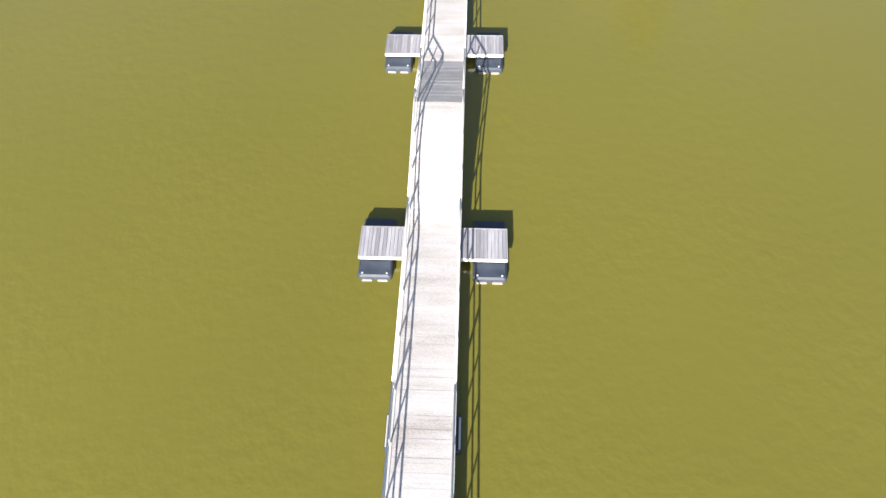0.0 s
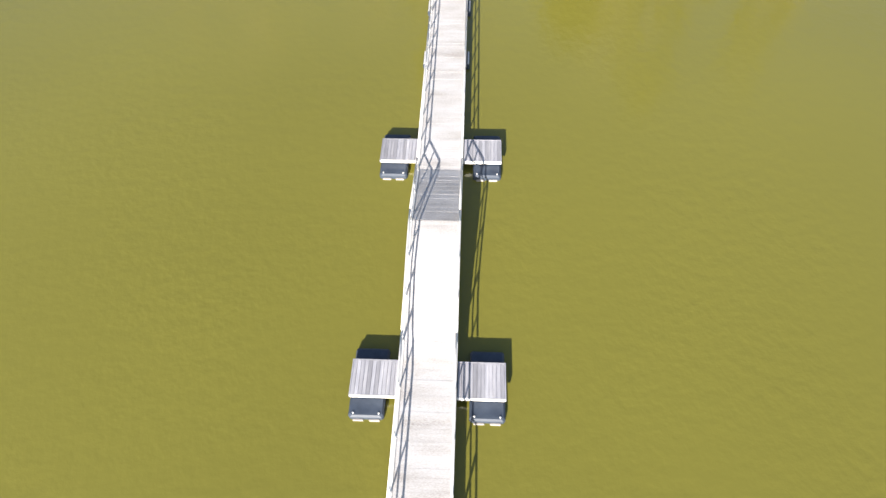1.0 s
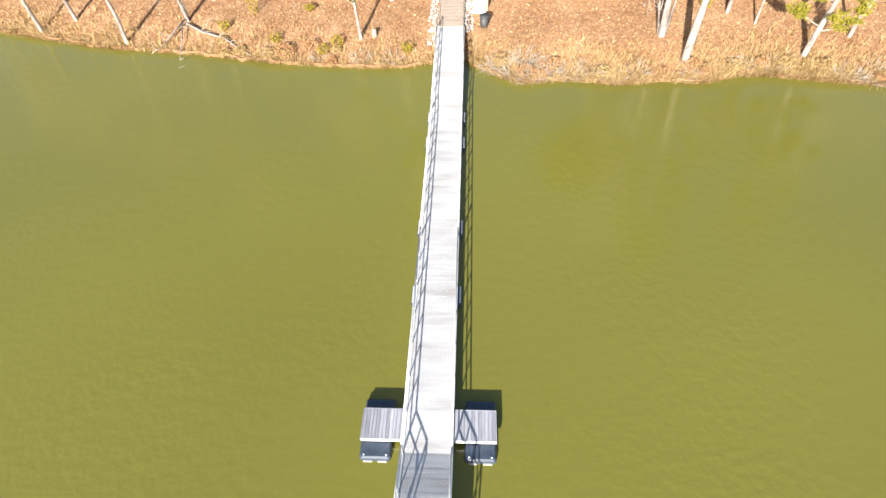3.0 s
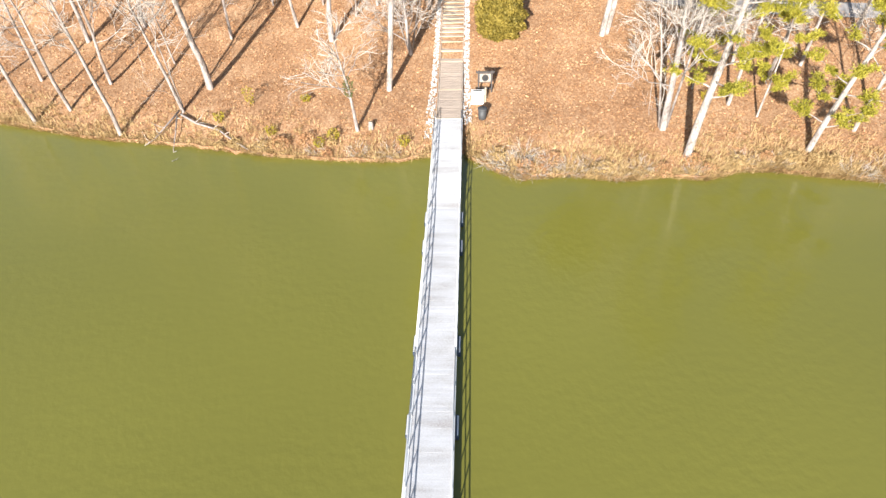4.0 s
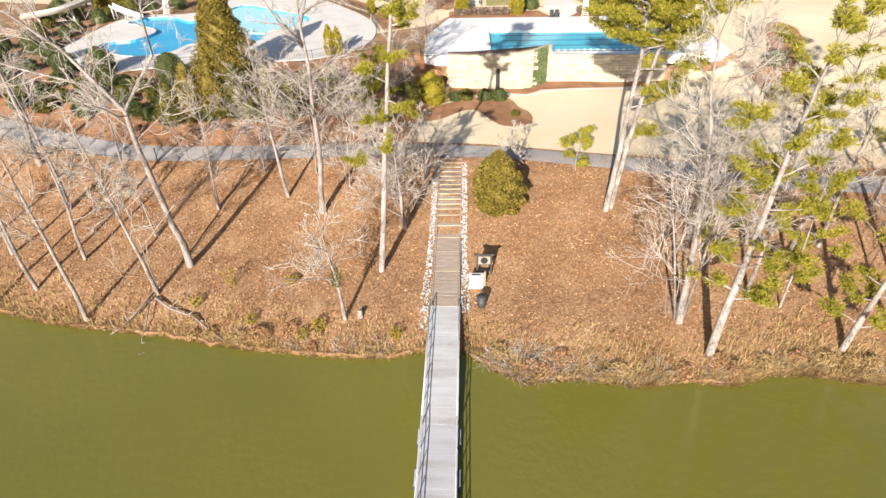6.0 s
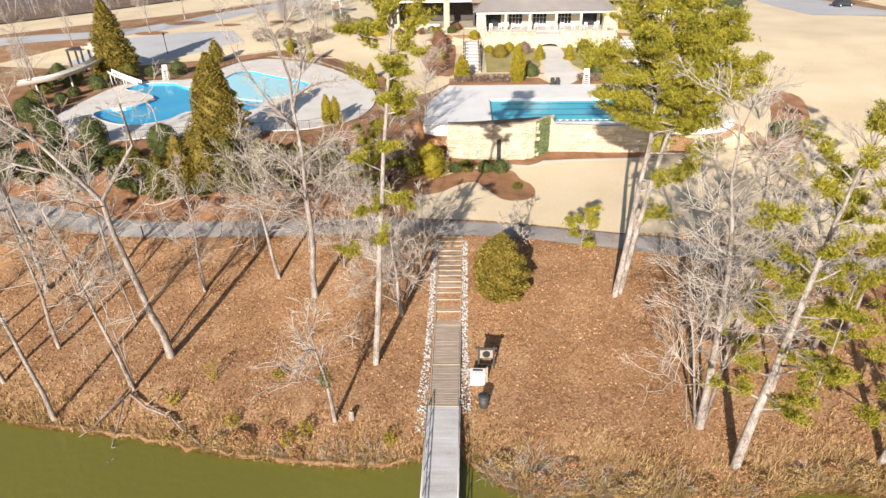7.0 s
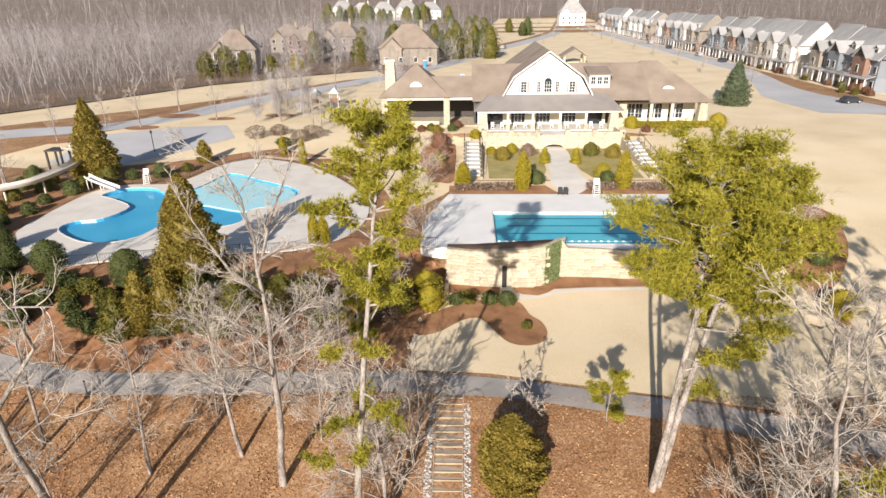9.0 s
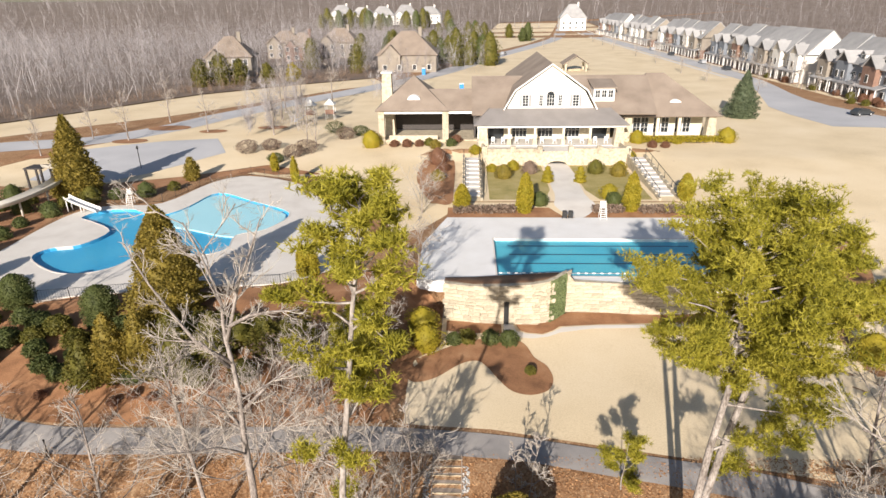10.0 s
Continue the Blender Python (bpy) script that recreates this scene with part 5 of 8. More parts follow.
pine("leaning pine at the water's edge", [on(16.6, 56.1), (16.9, 56.1, 6), (17.25, 56.1, 11), (17.6, 56.1, 16), (18.1, 56.2, 20.5)], 0.31, 33, 0.28, 3.2, 27, 0.62, 24)
pine("leaning pine at the water's edge", [on(25.0, 56.7), (25.7, 56.7, 5.8), (26.6, 56.8, 12), (27.4, 57.0, 19)], 0.24, 34, 0.22, 3.3, 25, 0.62, 24)
pine("small young pine beside the path", [on(10.8, 75.3), (10.85, 75.3, 5.4), (10.9, 75.3, 7.4)], 0.06, 35, 0.25, 1.1, 9, 0.45, 22)
pine("young pine among the bank trees", [on(18.6, 63.5), (18.8, 63.5, 5), (19.0, 63.6, 9.5)], 0.09, 36, 0.35, 1.7, 10, 0.5, 24)
pine("young pine among the bank trees", [on(22.5, 60.2), (22.6, 60.2, 6), (22.6, 60.3, 10.5)], 0.1, 37, 0.30, 1.9, 11, 0.5, 24)
pine("pine beside the path", [on(33.0, 70.0), (33.2, 70.0, 8), (33.6, 70.2, 15), (33.8, 70.2, 20)], 0.2, 38, 0.40, 3.2, 18, 0.7, 26)
pine("small pine behind the bare trees", [on(-7.5, 82.6), (-7.4, 82.6, 8), (-7.3, 82.6, 11.5)], 0.1, 39, 0.30, 2.0, 14, 0.6, 26)

# the juniper by the steps
shrub("juniper", "large rounded olive green juniper beside the steps", "shrub", on(3.95, 70.5), [(0, 1.2), (0.5, 1.85), (1.8, 1.95), (3.2, 1.45), (4.3, 0.8), (5.0, 0.1)], JUNIPER, 41, 0.13, 17000, lumps=0.16, upward=0.7)

# ---- the bank: steps, stones, small things ----
def steps():
    st = thing("garden_steps", "timber edged plank steps from the bridge up to the path", "steps", kind="structure")
    edges = [60.02, 63.56, 67.41, 68.79, 70.0, 70.75, 71.35, 72.0, 72.7, 73.3, 73.9, 74.5, 75.05, 75.7, 76.3, 76.9, 77.5, 77.9]
    slope = [(60, 1.16), (67.4, 2.0), (77.9, 4.0)]
    rng = random.Random(3)
    for a, b in zip(edges, edges[1:]):
        z = lerp(slope, a)
        s = Shape()
        y = a + 0.07
        while y < b - 0.02:
            e = min(y + 0.14, b + 0.02)
            zz = lerp(slope, y) if b - a > 2 else z
            s.box(-0.86, y, zz - 0.3, 0.9, e - 0.008, zz + rng.uniform(-0.006, 0.006))
            y += 0.14
        part("tread", s, PLANK, st)
        part("edge_timber", Shape().box(-0.92, a - 0.02, z - 0.25, 0.96, a + 0.06, z + 0.02, cut=0.012), TIMBER, st, "pale sun bleached timber")
    for x in (-0.95, 0.93):
        s = Shape()
        s.add([(x + dx, y, lerp(slope, y) + dz) for y in (60.0, 67.4, 77.9) for dx in (0, 0.06) for dz in (-0.3, 0.03)],
              [(k, k + 1, k + 5, k + 4) for k in (0, 4)] + [(k + 2, k + 6, k + 7, k + 3) for k in (0, 4)] + [(k + 1, k + 3, k + 7, k + 5) for k in (0, 4)] + [(0, 2, 3, 1), (8, 9, 11, 10)])
        part("side_board", s, PLANK, st)


steps()


def notice_board():
    nb = thing("notice_board", "dark wooden notice board with round emblem beside the steps", "notice board", at=on(2.72, 63.3))
    nb.scale = (0.84, 0.84, 0.79)
    for x in (-0.6, 0.6):
        part("post", Shape().box(x - 0.07, -0.07, -0.3, x + 0.07, 0.07, 2.35, cut=0.01), DARKWOOD, nb)
        part("brace", Shape().tube([(x, 0.05, 1.9), (x * 1.35, 0.05, 2.3)], 0.05, 6), DARKWOOD, nb)
    part("beam", Shape().box(-0.85, -0.06, 2.12, 0.85, 0.06, 2.26, cut=0.01), DARKWOOD, nb)
    part("panel", Shape().box(-0.53, -0.03, 1.10, 0.53, 0.03, 2.08), DARKWOOD, nb)
    part("lower_rail", Shape().box(-0.53, -0.045, 0.38, 0.53, 0.045, 0.52, cut=0.01), DARKWOOD, nb)
    part("sign", Shape().box(-0.5, -0.045, 1.18, 0.5, -0.031, 2.02, cut=0.004), PLANK, nb, "brown sign board")
    disc = Shape()
    disc.add([(0.31 * math.cos(2 * math.pi * k / 24), -0.05, 1.6 + 0.36 * math.sin(2 * math.pi * k / 24)) for k in range(24)], [tuple(range(24))])
    part("emblem", disc, IRON, nb, "dark oval emblem")
    box = thing("supply_box", "white storage box with a slotted lid, beside the steps", "box", at=on(2.15, 62.2))
    box.scale = (0.96, 0.96, 0.95)
    part("body", Shape().box(-0.5, -0.3, 0, 0.5, 0.3, 0.92, cut=0.02), WHITEPAINT, box)
    part("lid", Shape().box(-0.54, -0.34, 0.921, 0.54, 0.34, 1.0, cut=0.02), WHITEPAINT, box)
    part("slot", Shape().box(-0.34, 0.05, 1.001, 0.34, 0.22, 1.008), IRON, box)
    part("side_post", Shape().box(0.55, -0.05, 0, 0.68, 0.08, 1.35, cut=0.01), TIMBER, box)
    b = thing("litter_bin", "dark grey round litter bin at the foot of the steps", "bin", at=on(2.5, 60.2))
    part("body", Shape().tube([(0, 0, 0), (0, 0, 0.1), (0, 0, 0.82)], [0.27, 0.29, 0.34], 16), BINGREY, b)
    part("lid", Shape().tube([(0, 0, 0.82), (0, 0, 0.88), (0, 0, 0.95)], [0.37, 0.37, 0.26], 16), BINGREY, b)
    part("opening", Shape().tube([(0, 0, 0.951), (0, 0, 0.956)], [0.13, 0.13], 12), IRON, b)


notice_board()


def deadwood(label, pts, r, seed, twigs=6, material=BARK):
    rng = random.Random(seed)
    ob = thing("fallen_branch", label, "branch", "fallen branches", at=pts[0])
    base = Vector(pts[0])
    l = [Vector(p) - base for p in pts]
    s = Shape().tube(l, [r * (1 - 0.75 * i / (len(l) - 1)) for i in range(len(l))], 6)
    part("bough", s, material, ob)
    for i in range(twigs):
        a = rng.randrange(len(l) - 1)
        p = l[a].lerp(l[a + 1], rng.random())
        d = turned((l[a + 1] - l[a]).normalized(), rng, 30, 70)
        d.z = abs(d.z) * 0.6
        q = limb_line(p, d, min(rng.uniform(0.4, 1.1), r * 14), rng, 0.2, -0.02, 3)
        part("twig", Shape().tube(q, [0.03, 0.022, 0.016, 0.01], 4, cap=False), TWIG, ob)


deadwood("pale fallen branch lying along the shore", [on(-20.7, 60.9, 0.3), on(-19.2, 59.9, 0.35), on(-17.3, 59.2, 0.3), on(-16.0, 58.2, 0.2), on(-14.3, 57.2, 0.1), on(-13.3, 56.9, 0.08)], 0.10, 51)
deadwood("pale fallen branch hanging over the water", [on(-20.9, 61.2, 0.4), on(-21.6, 59.6, 0.4), on(-22.2, 58.6, 0.3), (-22.8, 58.0, 0.12)], 0.08, 52, 4)
deadwood("pale snag reaching into the lake", [on(-20.9, 60.6, 0.5), on(-20.6, 59.0, 0.4), (-20.5, 57.9, 0.15), (-20.4, 57.3, -0.05)], 0.06, 53, 3)
deadwood("broken stick in the shallow water", [(-20.2, 56.4, -0.1), (-19.9, 56.1, 0.12), (-19.7, 55.8, 0.3)], 0.03, 54, 1)
stump = thing("tree_stump", "pale sawn tree stump on the bank", "stump", at=on(-5.75, 59.2))
part("bole", Shape().tube([(0, 0, -0.2), (0, 0, 0.1), (0.02, 0, 0.55)], [0.26, 0.2, 0.17], 12), BARK, stump)
part("cut_face", Shape().tube([(0.02, 0, 0.551), (0.02, 0, 0.56)], [0.15, 0.15], 12), TIMBER, stump)
for x, y, h_, sd in ((-15.6, 62.2, 1.5, 1), (-17.6, 60.4, 0.7, 2), (-13.2, 58.8, 0.8, 3), (-11.2, 62.5, 0.5, 4), (-8.4, 58.2, 0.9, 5), (-9.4, 57.6, 0.7, 6), (-3.2, 57.6, 0.8, 7), (19.2, 62.0, 0.8, 8)):
    shrub("sapling_bush", "small yellow green bush on the leafy bank", "shrub", on(x, y), [(0.0, 0.15), (h_ * 0.45, 0.35), (h_ * 0.8, 0.42), (h_, 0.1)], GOLD, 60 + sd, 0.09, 160, "small bushes on the bank", core=False)
lampost = thing("path_post", "short dark post beside the lakeside path", "post", at=on(-26.9, 77.3))
part("shaft", Shape().tube([(0, 0, -0.2), (0, 0, 1.35)], 0.045, 8), DARKWOOD, lampost)
part("cap", Shape().tube([(0, 0, 1.35), (0, 0, 1.45)], [0.08, 0.03], 8), DARKWOOD, lampost)
shrub("ivy", "dark ivy clump on the small dead tree", "ivy", (-6.95, 58.95, 3.6), [(0, 0.15), (0.5, 0.35), (1.1, 0.3), (1.5, 0.1)], HEDGE, 71, 0.09, 260, core=False)


def scatter_leaves():
    """Fallen leaves all over the bank, thicker in drifts."""
    rs = np.random.default_rng(9)
    n = 130000
    x = rs.uniform(-46, 40, n)
    y = rs.uniform(54.3, 78, n)
    keep = []
    for i in range(n):
        d = y[i] - lerp(SHORE, x[i])
        if d > 0.5 and not (-1.0 < x[i] < 1.0 and y[i] < 78) and noise.noise((x[i] * 0.5, y[i] * 0.5, 3)) + rs.uniform(-0.5, 0.5) > -0.25:
            keep.append((x[i], y[i], height(x[i], y[i]) + 0.02))
    c = np.array(keep)
    m = len(c)
    a = unit(rs.normal(0, 1, (m, 3)) * np.array([1, 1, 0.2]))
    b = unit(np.cross(a, rs.normal(0, 1, (m, 3)) * np.array([0.25, 0.25, 1])))
    s = rs.uniform(0.05, 0.12, (m, 1))
    tris = np.stack([c + a * s, c - a * s * 0.6 + b * s * 0.7, c - a * s * 0.6 - b * s * 0.7], 1)
    tris[:, :, 2] += 0.015
    tagged(new("fallen_leaves", tri_mesh("fallen_leaves", tris, DRYLEAF)), "scattered dry orange brown leaves on the bank", "leaves", kind="stuff")


scatter_leaves()


def shore_grass():
    """Dry grass and brush along the water's edge."""
    rs = np.random.default_rng(12)
    tris = []
    for k in range(13000):
        x = rs.uniform(-45, 38) if k < 8000 else rs.uniform(1.4, 32)
        s = lerp(SHORE, x)
        thick = 0.5 + 0.5 * noise.noise((x * 0.35, 1.7, 0))
        if rs.uniform() > 0.35 + thick or -1.15 < x < 1.25:
            continue
        y = s + abs(rs.normal(0, 1.7 if rs.uniform() < 0.5 else 0.3)) - 0.12
        z = height(x, y)
        ln = rs.uniform(0.25, 0.65) * (0.7 + 0.8 * thick)
        for _ in range(6):
            a = rs.uniform(0, 2 * np.pi)
            d = np.array([math.cos(a) * 0.55, math.sin(a) * 0.55 - 0.35, rs.uniform(0.4, 1.0)])
            p = np.array([x, y, z - 0.03]) + rs.normal(0, 0.1, 3) * [1, 1, 0]
            w = np.array([-math.sin(a), math.cos(a), 0]) * 0.022
            tris.append([p + w, p - w, p + d * ln])
    tagged(new("dry_grass", tri_mesh("dry_grass", np.array(tris), DRYGRASS)), "pale dry grass along the water's edge", "grass", kind="stuff")


shore_grass()


def bank_edge():
    """The ragged cut edge of the bank above the water."""
    s = Shape()
    xs = [-60 + 0.3 * i for i in range(400)]
    rows = []
    for x in xs:
        y = lerp(SHORE, x) + 0.34 * noise.noise((x * 0.8, 0, 0)) + 0.2 * noise.noise((x * 2.6, 4, 0))
        h_ = 0.20 + 0.12 * noise.noise((x * 0.7, 8, 0)) + 0.08 * noise.noise((x * 2.7, 2, 0))
        rows += [(x, y - 0.12, -0.25), (x, y - 0.02 + 0.06 * noise.noise((x * 4, 1, 1)), h_ * 0.5), (x, y - 0.08, h_ * 0.9), (x, y + 0.12, h_), (x, y + 0.7, h_ - 0.3)]
    gap_at = lambda x: -1.3 < x < 1.5
    s.add(rows, [(5 * i + k, 5 * i + 5 + k, 5 * i + 6 + k, 5 * i + 1 + k) for i in range(len(xs) - 1) if not gap_at(xs[i]) for k in range(4)], True)
    solo("bank_edge", s, LITTER, "leaf covered ragged edge of the bank above the water", "bank", kind="structure")


bank_edge()


def brush(label, spots, seed):
    rng = random.Random(seed)
    for x, y, r, h_ in spots:
        ob = thing("brush", label, "brush", "dry brush on the shore", at=on(x, y))
        s = Shape()
        for _ in range(int(70 * r)):
            a, u = rng.uniform(0, 2 * math.pi), rng.uniform(0, 1) ** 0.5 * r * 0.6
            d = Vector((math.cos(a) * 0.7, math.sin(a) * 0.7 - 0.3, rng.uniform(0.3, 1)))
            l = limb_line(Vector((math.cos(a) * u, math.sin(a) * u, -0.05)), d.normalized(), h_ * rng.uniform(0.7, 1.5), rng, 0.25, -0.08, 3)
            s.tube(l, [0.016, 0.013, 0.010, 0.006], 3, cap=False)
        part("stem", s, TWIG, ob)


brush("tangle of pale dry brush hanging over the water", [(4.6, 55.2, 1.3, 0.9), (6.0, 54.9, 1.2, 0.8), (8.6, 55.0, 1.1, 0.7), (11.5, 54.6, 0.9, 0.6), (3.6, 56.0, 0.9, 0.8), (16.8, 54.9, 0.8, 0.6), (27.5, 54.8, 1.2, 0.8), (29.3, 54.5, 1.3, 0.9), (-4.2, 56.9, 0.9, 0.6), (-6.5, 57.0, 0.9, 0.6), (2.9, 55.9, 0.8, 0.6), (7.2, 55.4, 1.1, 0.7), (9.9, 55.3, 1.0, 0.7), (13.3, 55.2, 1.0, 0.6), (20.6, 56.0, 0.9, 0.6), (22.8, 55.8, 0.9, 0.6), (5.4, 56.3, 1.1, 0.8), (-9.8, 57.4, 0.8, 0.5), (-13.6, 57.9, 0.8, 0.5)], 5)

rng = random.Random(44)
for i in range(34):
    x = rng.uniform(-19, -2.2) if i < 11 else rng.uniform(2.2, 31)
    y = lerp(SHORE, x) + rng.uniform(0.25, 1.5)
    r = rng.uniform(0.35, 0.75)
    shrub("shore_bush", "low peach coloured dry bush at the water's edge", "shrub", on(x, y), [(0, r * 0.8), (r * 0.4, r), (r * 0.8, r * 0.7), (r * 1.1, 0.1)], DRYGRASS if i % 3 else DRYLEAF, 900 + i, 0.07, 420, "dry bushes along the shore", 0.35, upward=0.6, core=False)

# ---- slope, garden and pool surroundings ----
drape("mulch_bed", [(-60, 92), (-50, 86.5), (-44, 84.4), (-37, 82.1), (-29, 80.2), (-20, 80.1), (-10.5, 80.4), (-4.5, 80.7), (-3.4, 84), (-3.0, 89), (-1.4, 93), (-1.4, 98), (-5, 99), (-12, 103), (-16.4, 97.6), (-24, 96.6), (-34.6, 94.6), (-40, 93.6), (-47.8, 100), (-50, 108), (-50.5, 118), (-54, 126), (-62, 122), (-66, 108)], MULCH, 0.035,
      "red brown mulch slope below the leisure pool", "mulch bed", 1.0)
drape("mulch_bed", rounded([(-3.5, 88.0), (-0.6, 90.6), (1.4, 91.6), (3.2, 92.3), (5.2, 92.2), (6.3, 91.3), (6.9, 89.4), (7.8, 88.2), (8.1, 86.4), (7.5, 84.9), (6.1, 84.3), (4.7, 84.8), (3.7, 86.4), (2.9, 88.0), (2.1, 88.8), (0.7, 88.3), (-1.2, 86.4), (-3.2, 85.6)], 4), MULCH, 0.06, "red brown mulch bed on the lawn", "mulch bed", 1.0)
drape("mulch_bed", [(-0.6, 93.4), (1.5, 93.1), (4.4, 92.95), (4.4, 94.6), (-0.6, 95.2)], MULCH, 0.05, "red brown mulch strip at the wall's foot", "mulch bed", 1.0)
drape("mulch_bed", [(5.7, 94.6), (6.0, 93.6), (6.6, 93.2), (8.0, 93.0), (9.0, 93.6), (9.7, 94.3), (13.3, 94.7), (17, 94.9), (22, 95.2), (22, 96.6), (11.0, 96.9), (10.0, 96.2), (8.6, 95.0)], MULCH, 0.05, "red brown mulch strip at the wall's foot", "mulch bed", 1.0)
drape("mulch_bed", [(-1.2, 115.8), (28.8, 115.8), (28.8, 119.0), (16.4, 119.0), (15.2, 116.2), (13.0, 116.2), (11.6, 119.0), (-1.2, 119.0)], MULCH, 0.06, "dark mulch strip behind the pool deck", "mulch bed", 1.0)
drape("mulch_bed", rounded([(40.5, 110.9), (43.2, 109), (41.5, 102.5), (38.6, 97), (34.5, 92), (32.6, 93.5), (36.5, 101)], 4), MULCH, 0.08, "red brown curved mulch bed on the lawn", "mulch bed", 1.0)
drape("mulch_bed", rounded([(-6.4, 134), (-5.2, 144), (-2.4, 146), (-0.8, 141), (-0.6, 126), (-1.0, 120), (-4.0, 122.5)], 4), MULCH, 0.06, "red brown bed beside the garden stairs", "mulch bed", 1.0)
drape("mulch_bed", [(-24, 133.5), (-13, 120.8), (-9.6, 109.6), (-7.4, 110.5), (-11.2, 122), (-22, 136.2), (-31, 140), (-46, 133), (-56, 128), (-52, 124), (-44, 128.5), (-36.5, 134), (-32, 136.6)], MULCH, 0.05, "mulch bed round the pool deck", "mulch bed", 1.5)
drape("garden_lawn", [(4.2, 121.8), (11.4, 121.8), (12.6, 126), (12.8, 138.8), (4.2, 138.8)], tinted("green garden", [(0.20, 0.18, 0.05), (0.34, 0.28, 0.10), (0.44, 0.35, 0.18)], 0.95, 0.4, 8, 0.4), 0.05, "green brown garden bed below the terrace", "garden", 1.0)
drape("garden_lawn", [(17.2, 138.8), (17.4, 126), (18.6, 121.8), (25.4, 121.8), (25.4, 138.8)], bpy.data.materials["green garden"], 0.05, "green brown garden bed below the terrace", "garden", 1.0)
drape("path", rounded([(14.2, 115.9), (12.4, 119.5), (13.0, 124), (13.2, 138.9), (16.9, 138.9), (17.0, 124), (17.6, 119.5), (15.6, 115.9)], 3), CONCRETE, 0.10, "pale paved garden walk to the arch", "path", 1.0)
drape("path", [(4.6, 94.5), (4.6, 92.9), (4.2, 92.6), (5.4, 92.4), (7.0, 92.2), (8.4, 92.5), (9.6, 93.2), (12.5, 93.9), (22, 94.3), (22, 94.8), (13, 94.5), (9.9, 94.1), (8.9, 93.3), (8.0, 92.8), (6.6, 93.0), (5.7, 93.4), (5.5, 94.5)], CONCRETE, 0.085, "pale narrow lawn path to the wall door", "path", 1.0)


def stair_run(x0, x1, label):
    st = thing("garden_stairs", label, "stairs", "stairs beside the garden", kind="structure")
    for i in range(10):
        y = 121.5 + 1.75 * i
        part("step", Shape().box(x0, y, 7.0, x1, y + 1.77, 7.55 + 0.17 * i, cut=0.015), CONCRETE, st)
    for x in (x0 - 0.35, x1):
        s = Shape()
        for i in range(10):
            y = 121.5 + 1.75 * i
            s.box(x, y, 7.0, x + 0.35, y + 1.75, 7.95 + 0.17 * i)
        part("cheek_wall", s, STONE, st)
        for k in range(6):
            y = 122 + 3.3 * k
            part("rail_post", Shape().tube([(x + 0.17, y, 7.8 + 0.097 * (y - 121.5)), (x + 0.17, y, 8.9 + 0.097 * (y - 121.5))], 0.04, 6), IRON, st)
        part("handrail", Shape().tube([(x + 0.17, 122, 8.95), (x + 0.17, 138.5, 10.55)], 0.045, 6), IRON, st)


stair_run(0.9, 3.0, "pale stone stairs with black handrails beside the garden")
stair_run(26.4, 28.6, "pale stone stairs with black handrails beside the garden")


TONE = {DRYBUSH.name: "grey brown", HEDGE.name: "dark green", GOLD.name: "golden green", JUNIPER.name: "olive green", RUST.name: "rust brown", OLIVE.name: "olive green"}


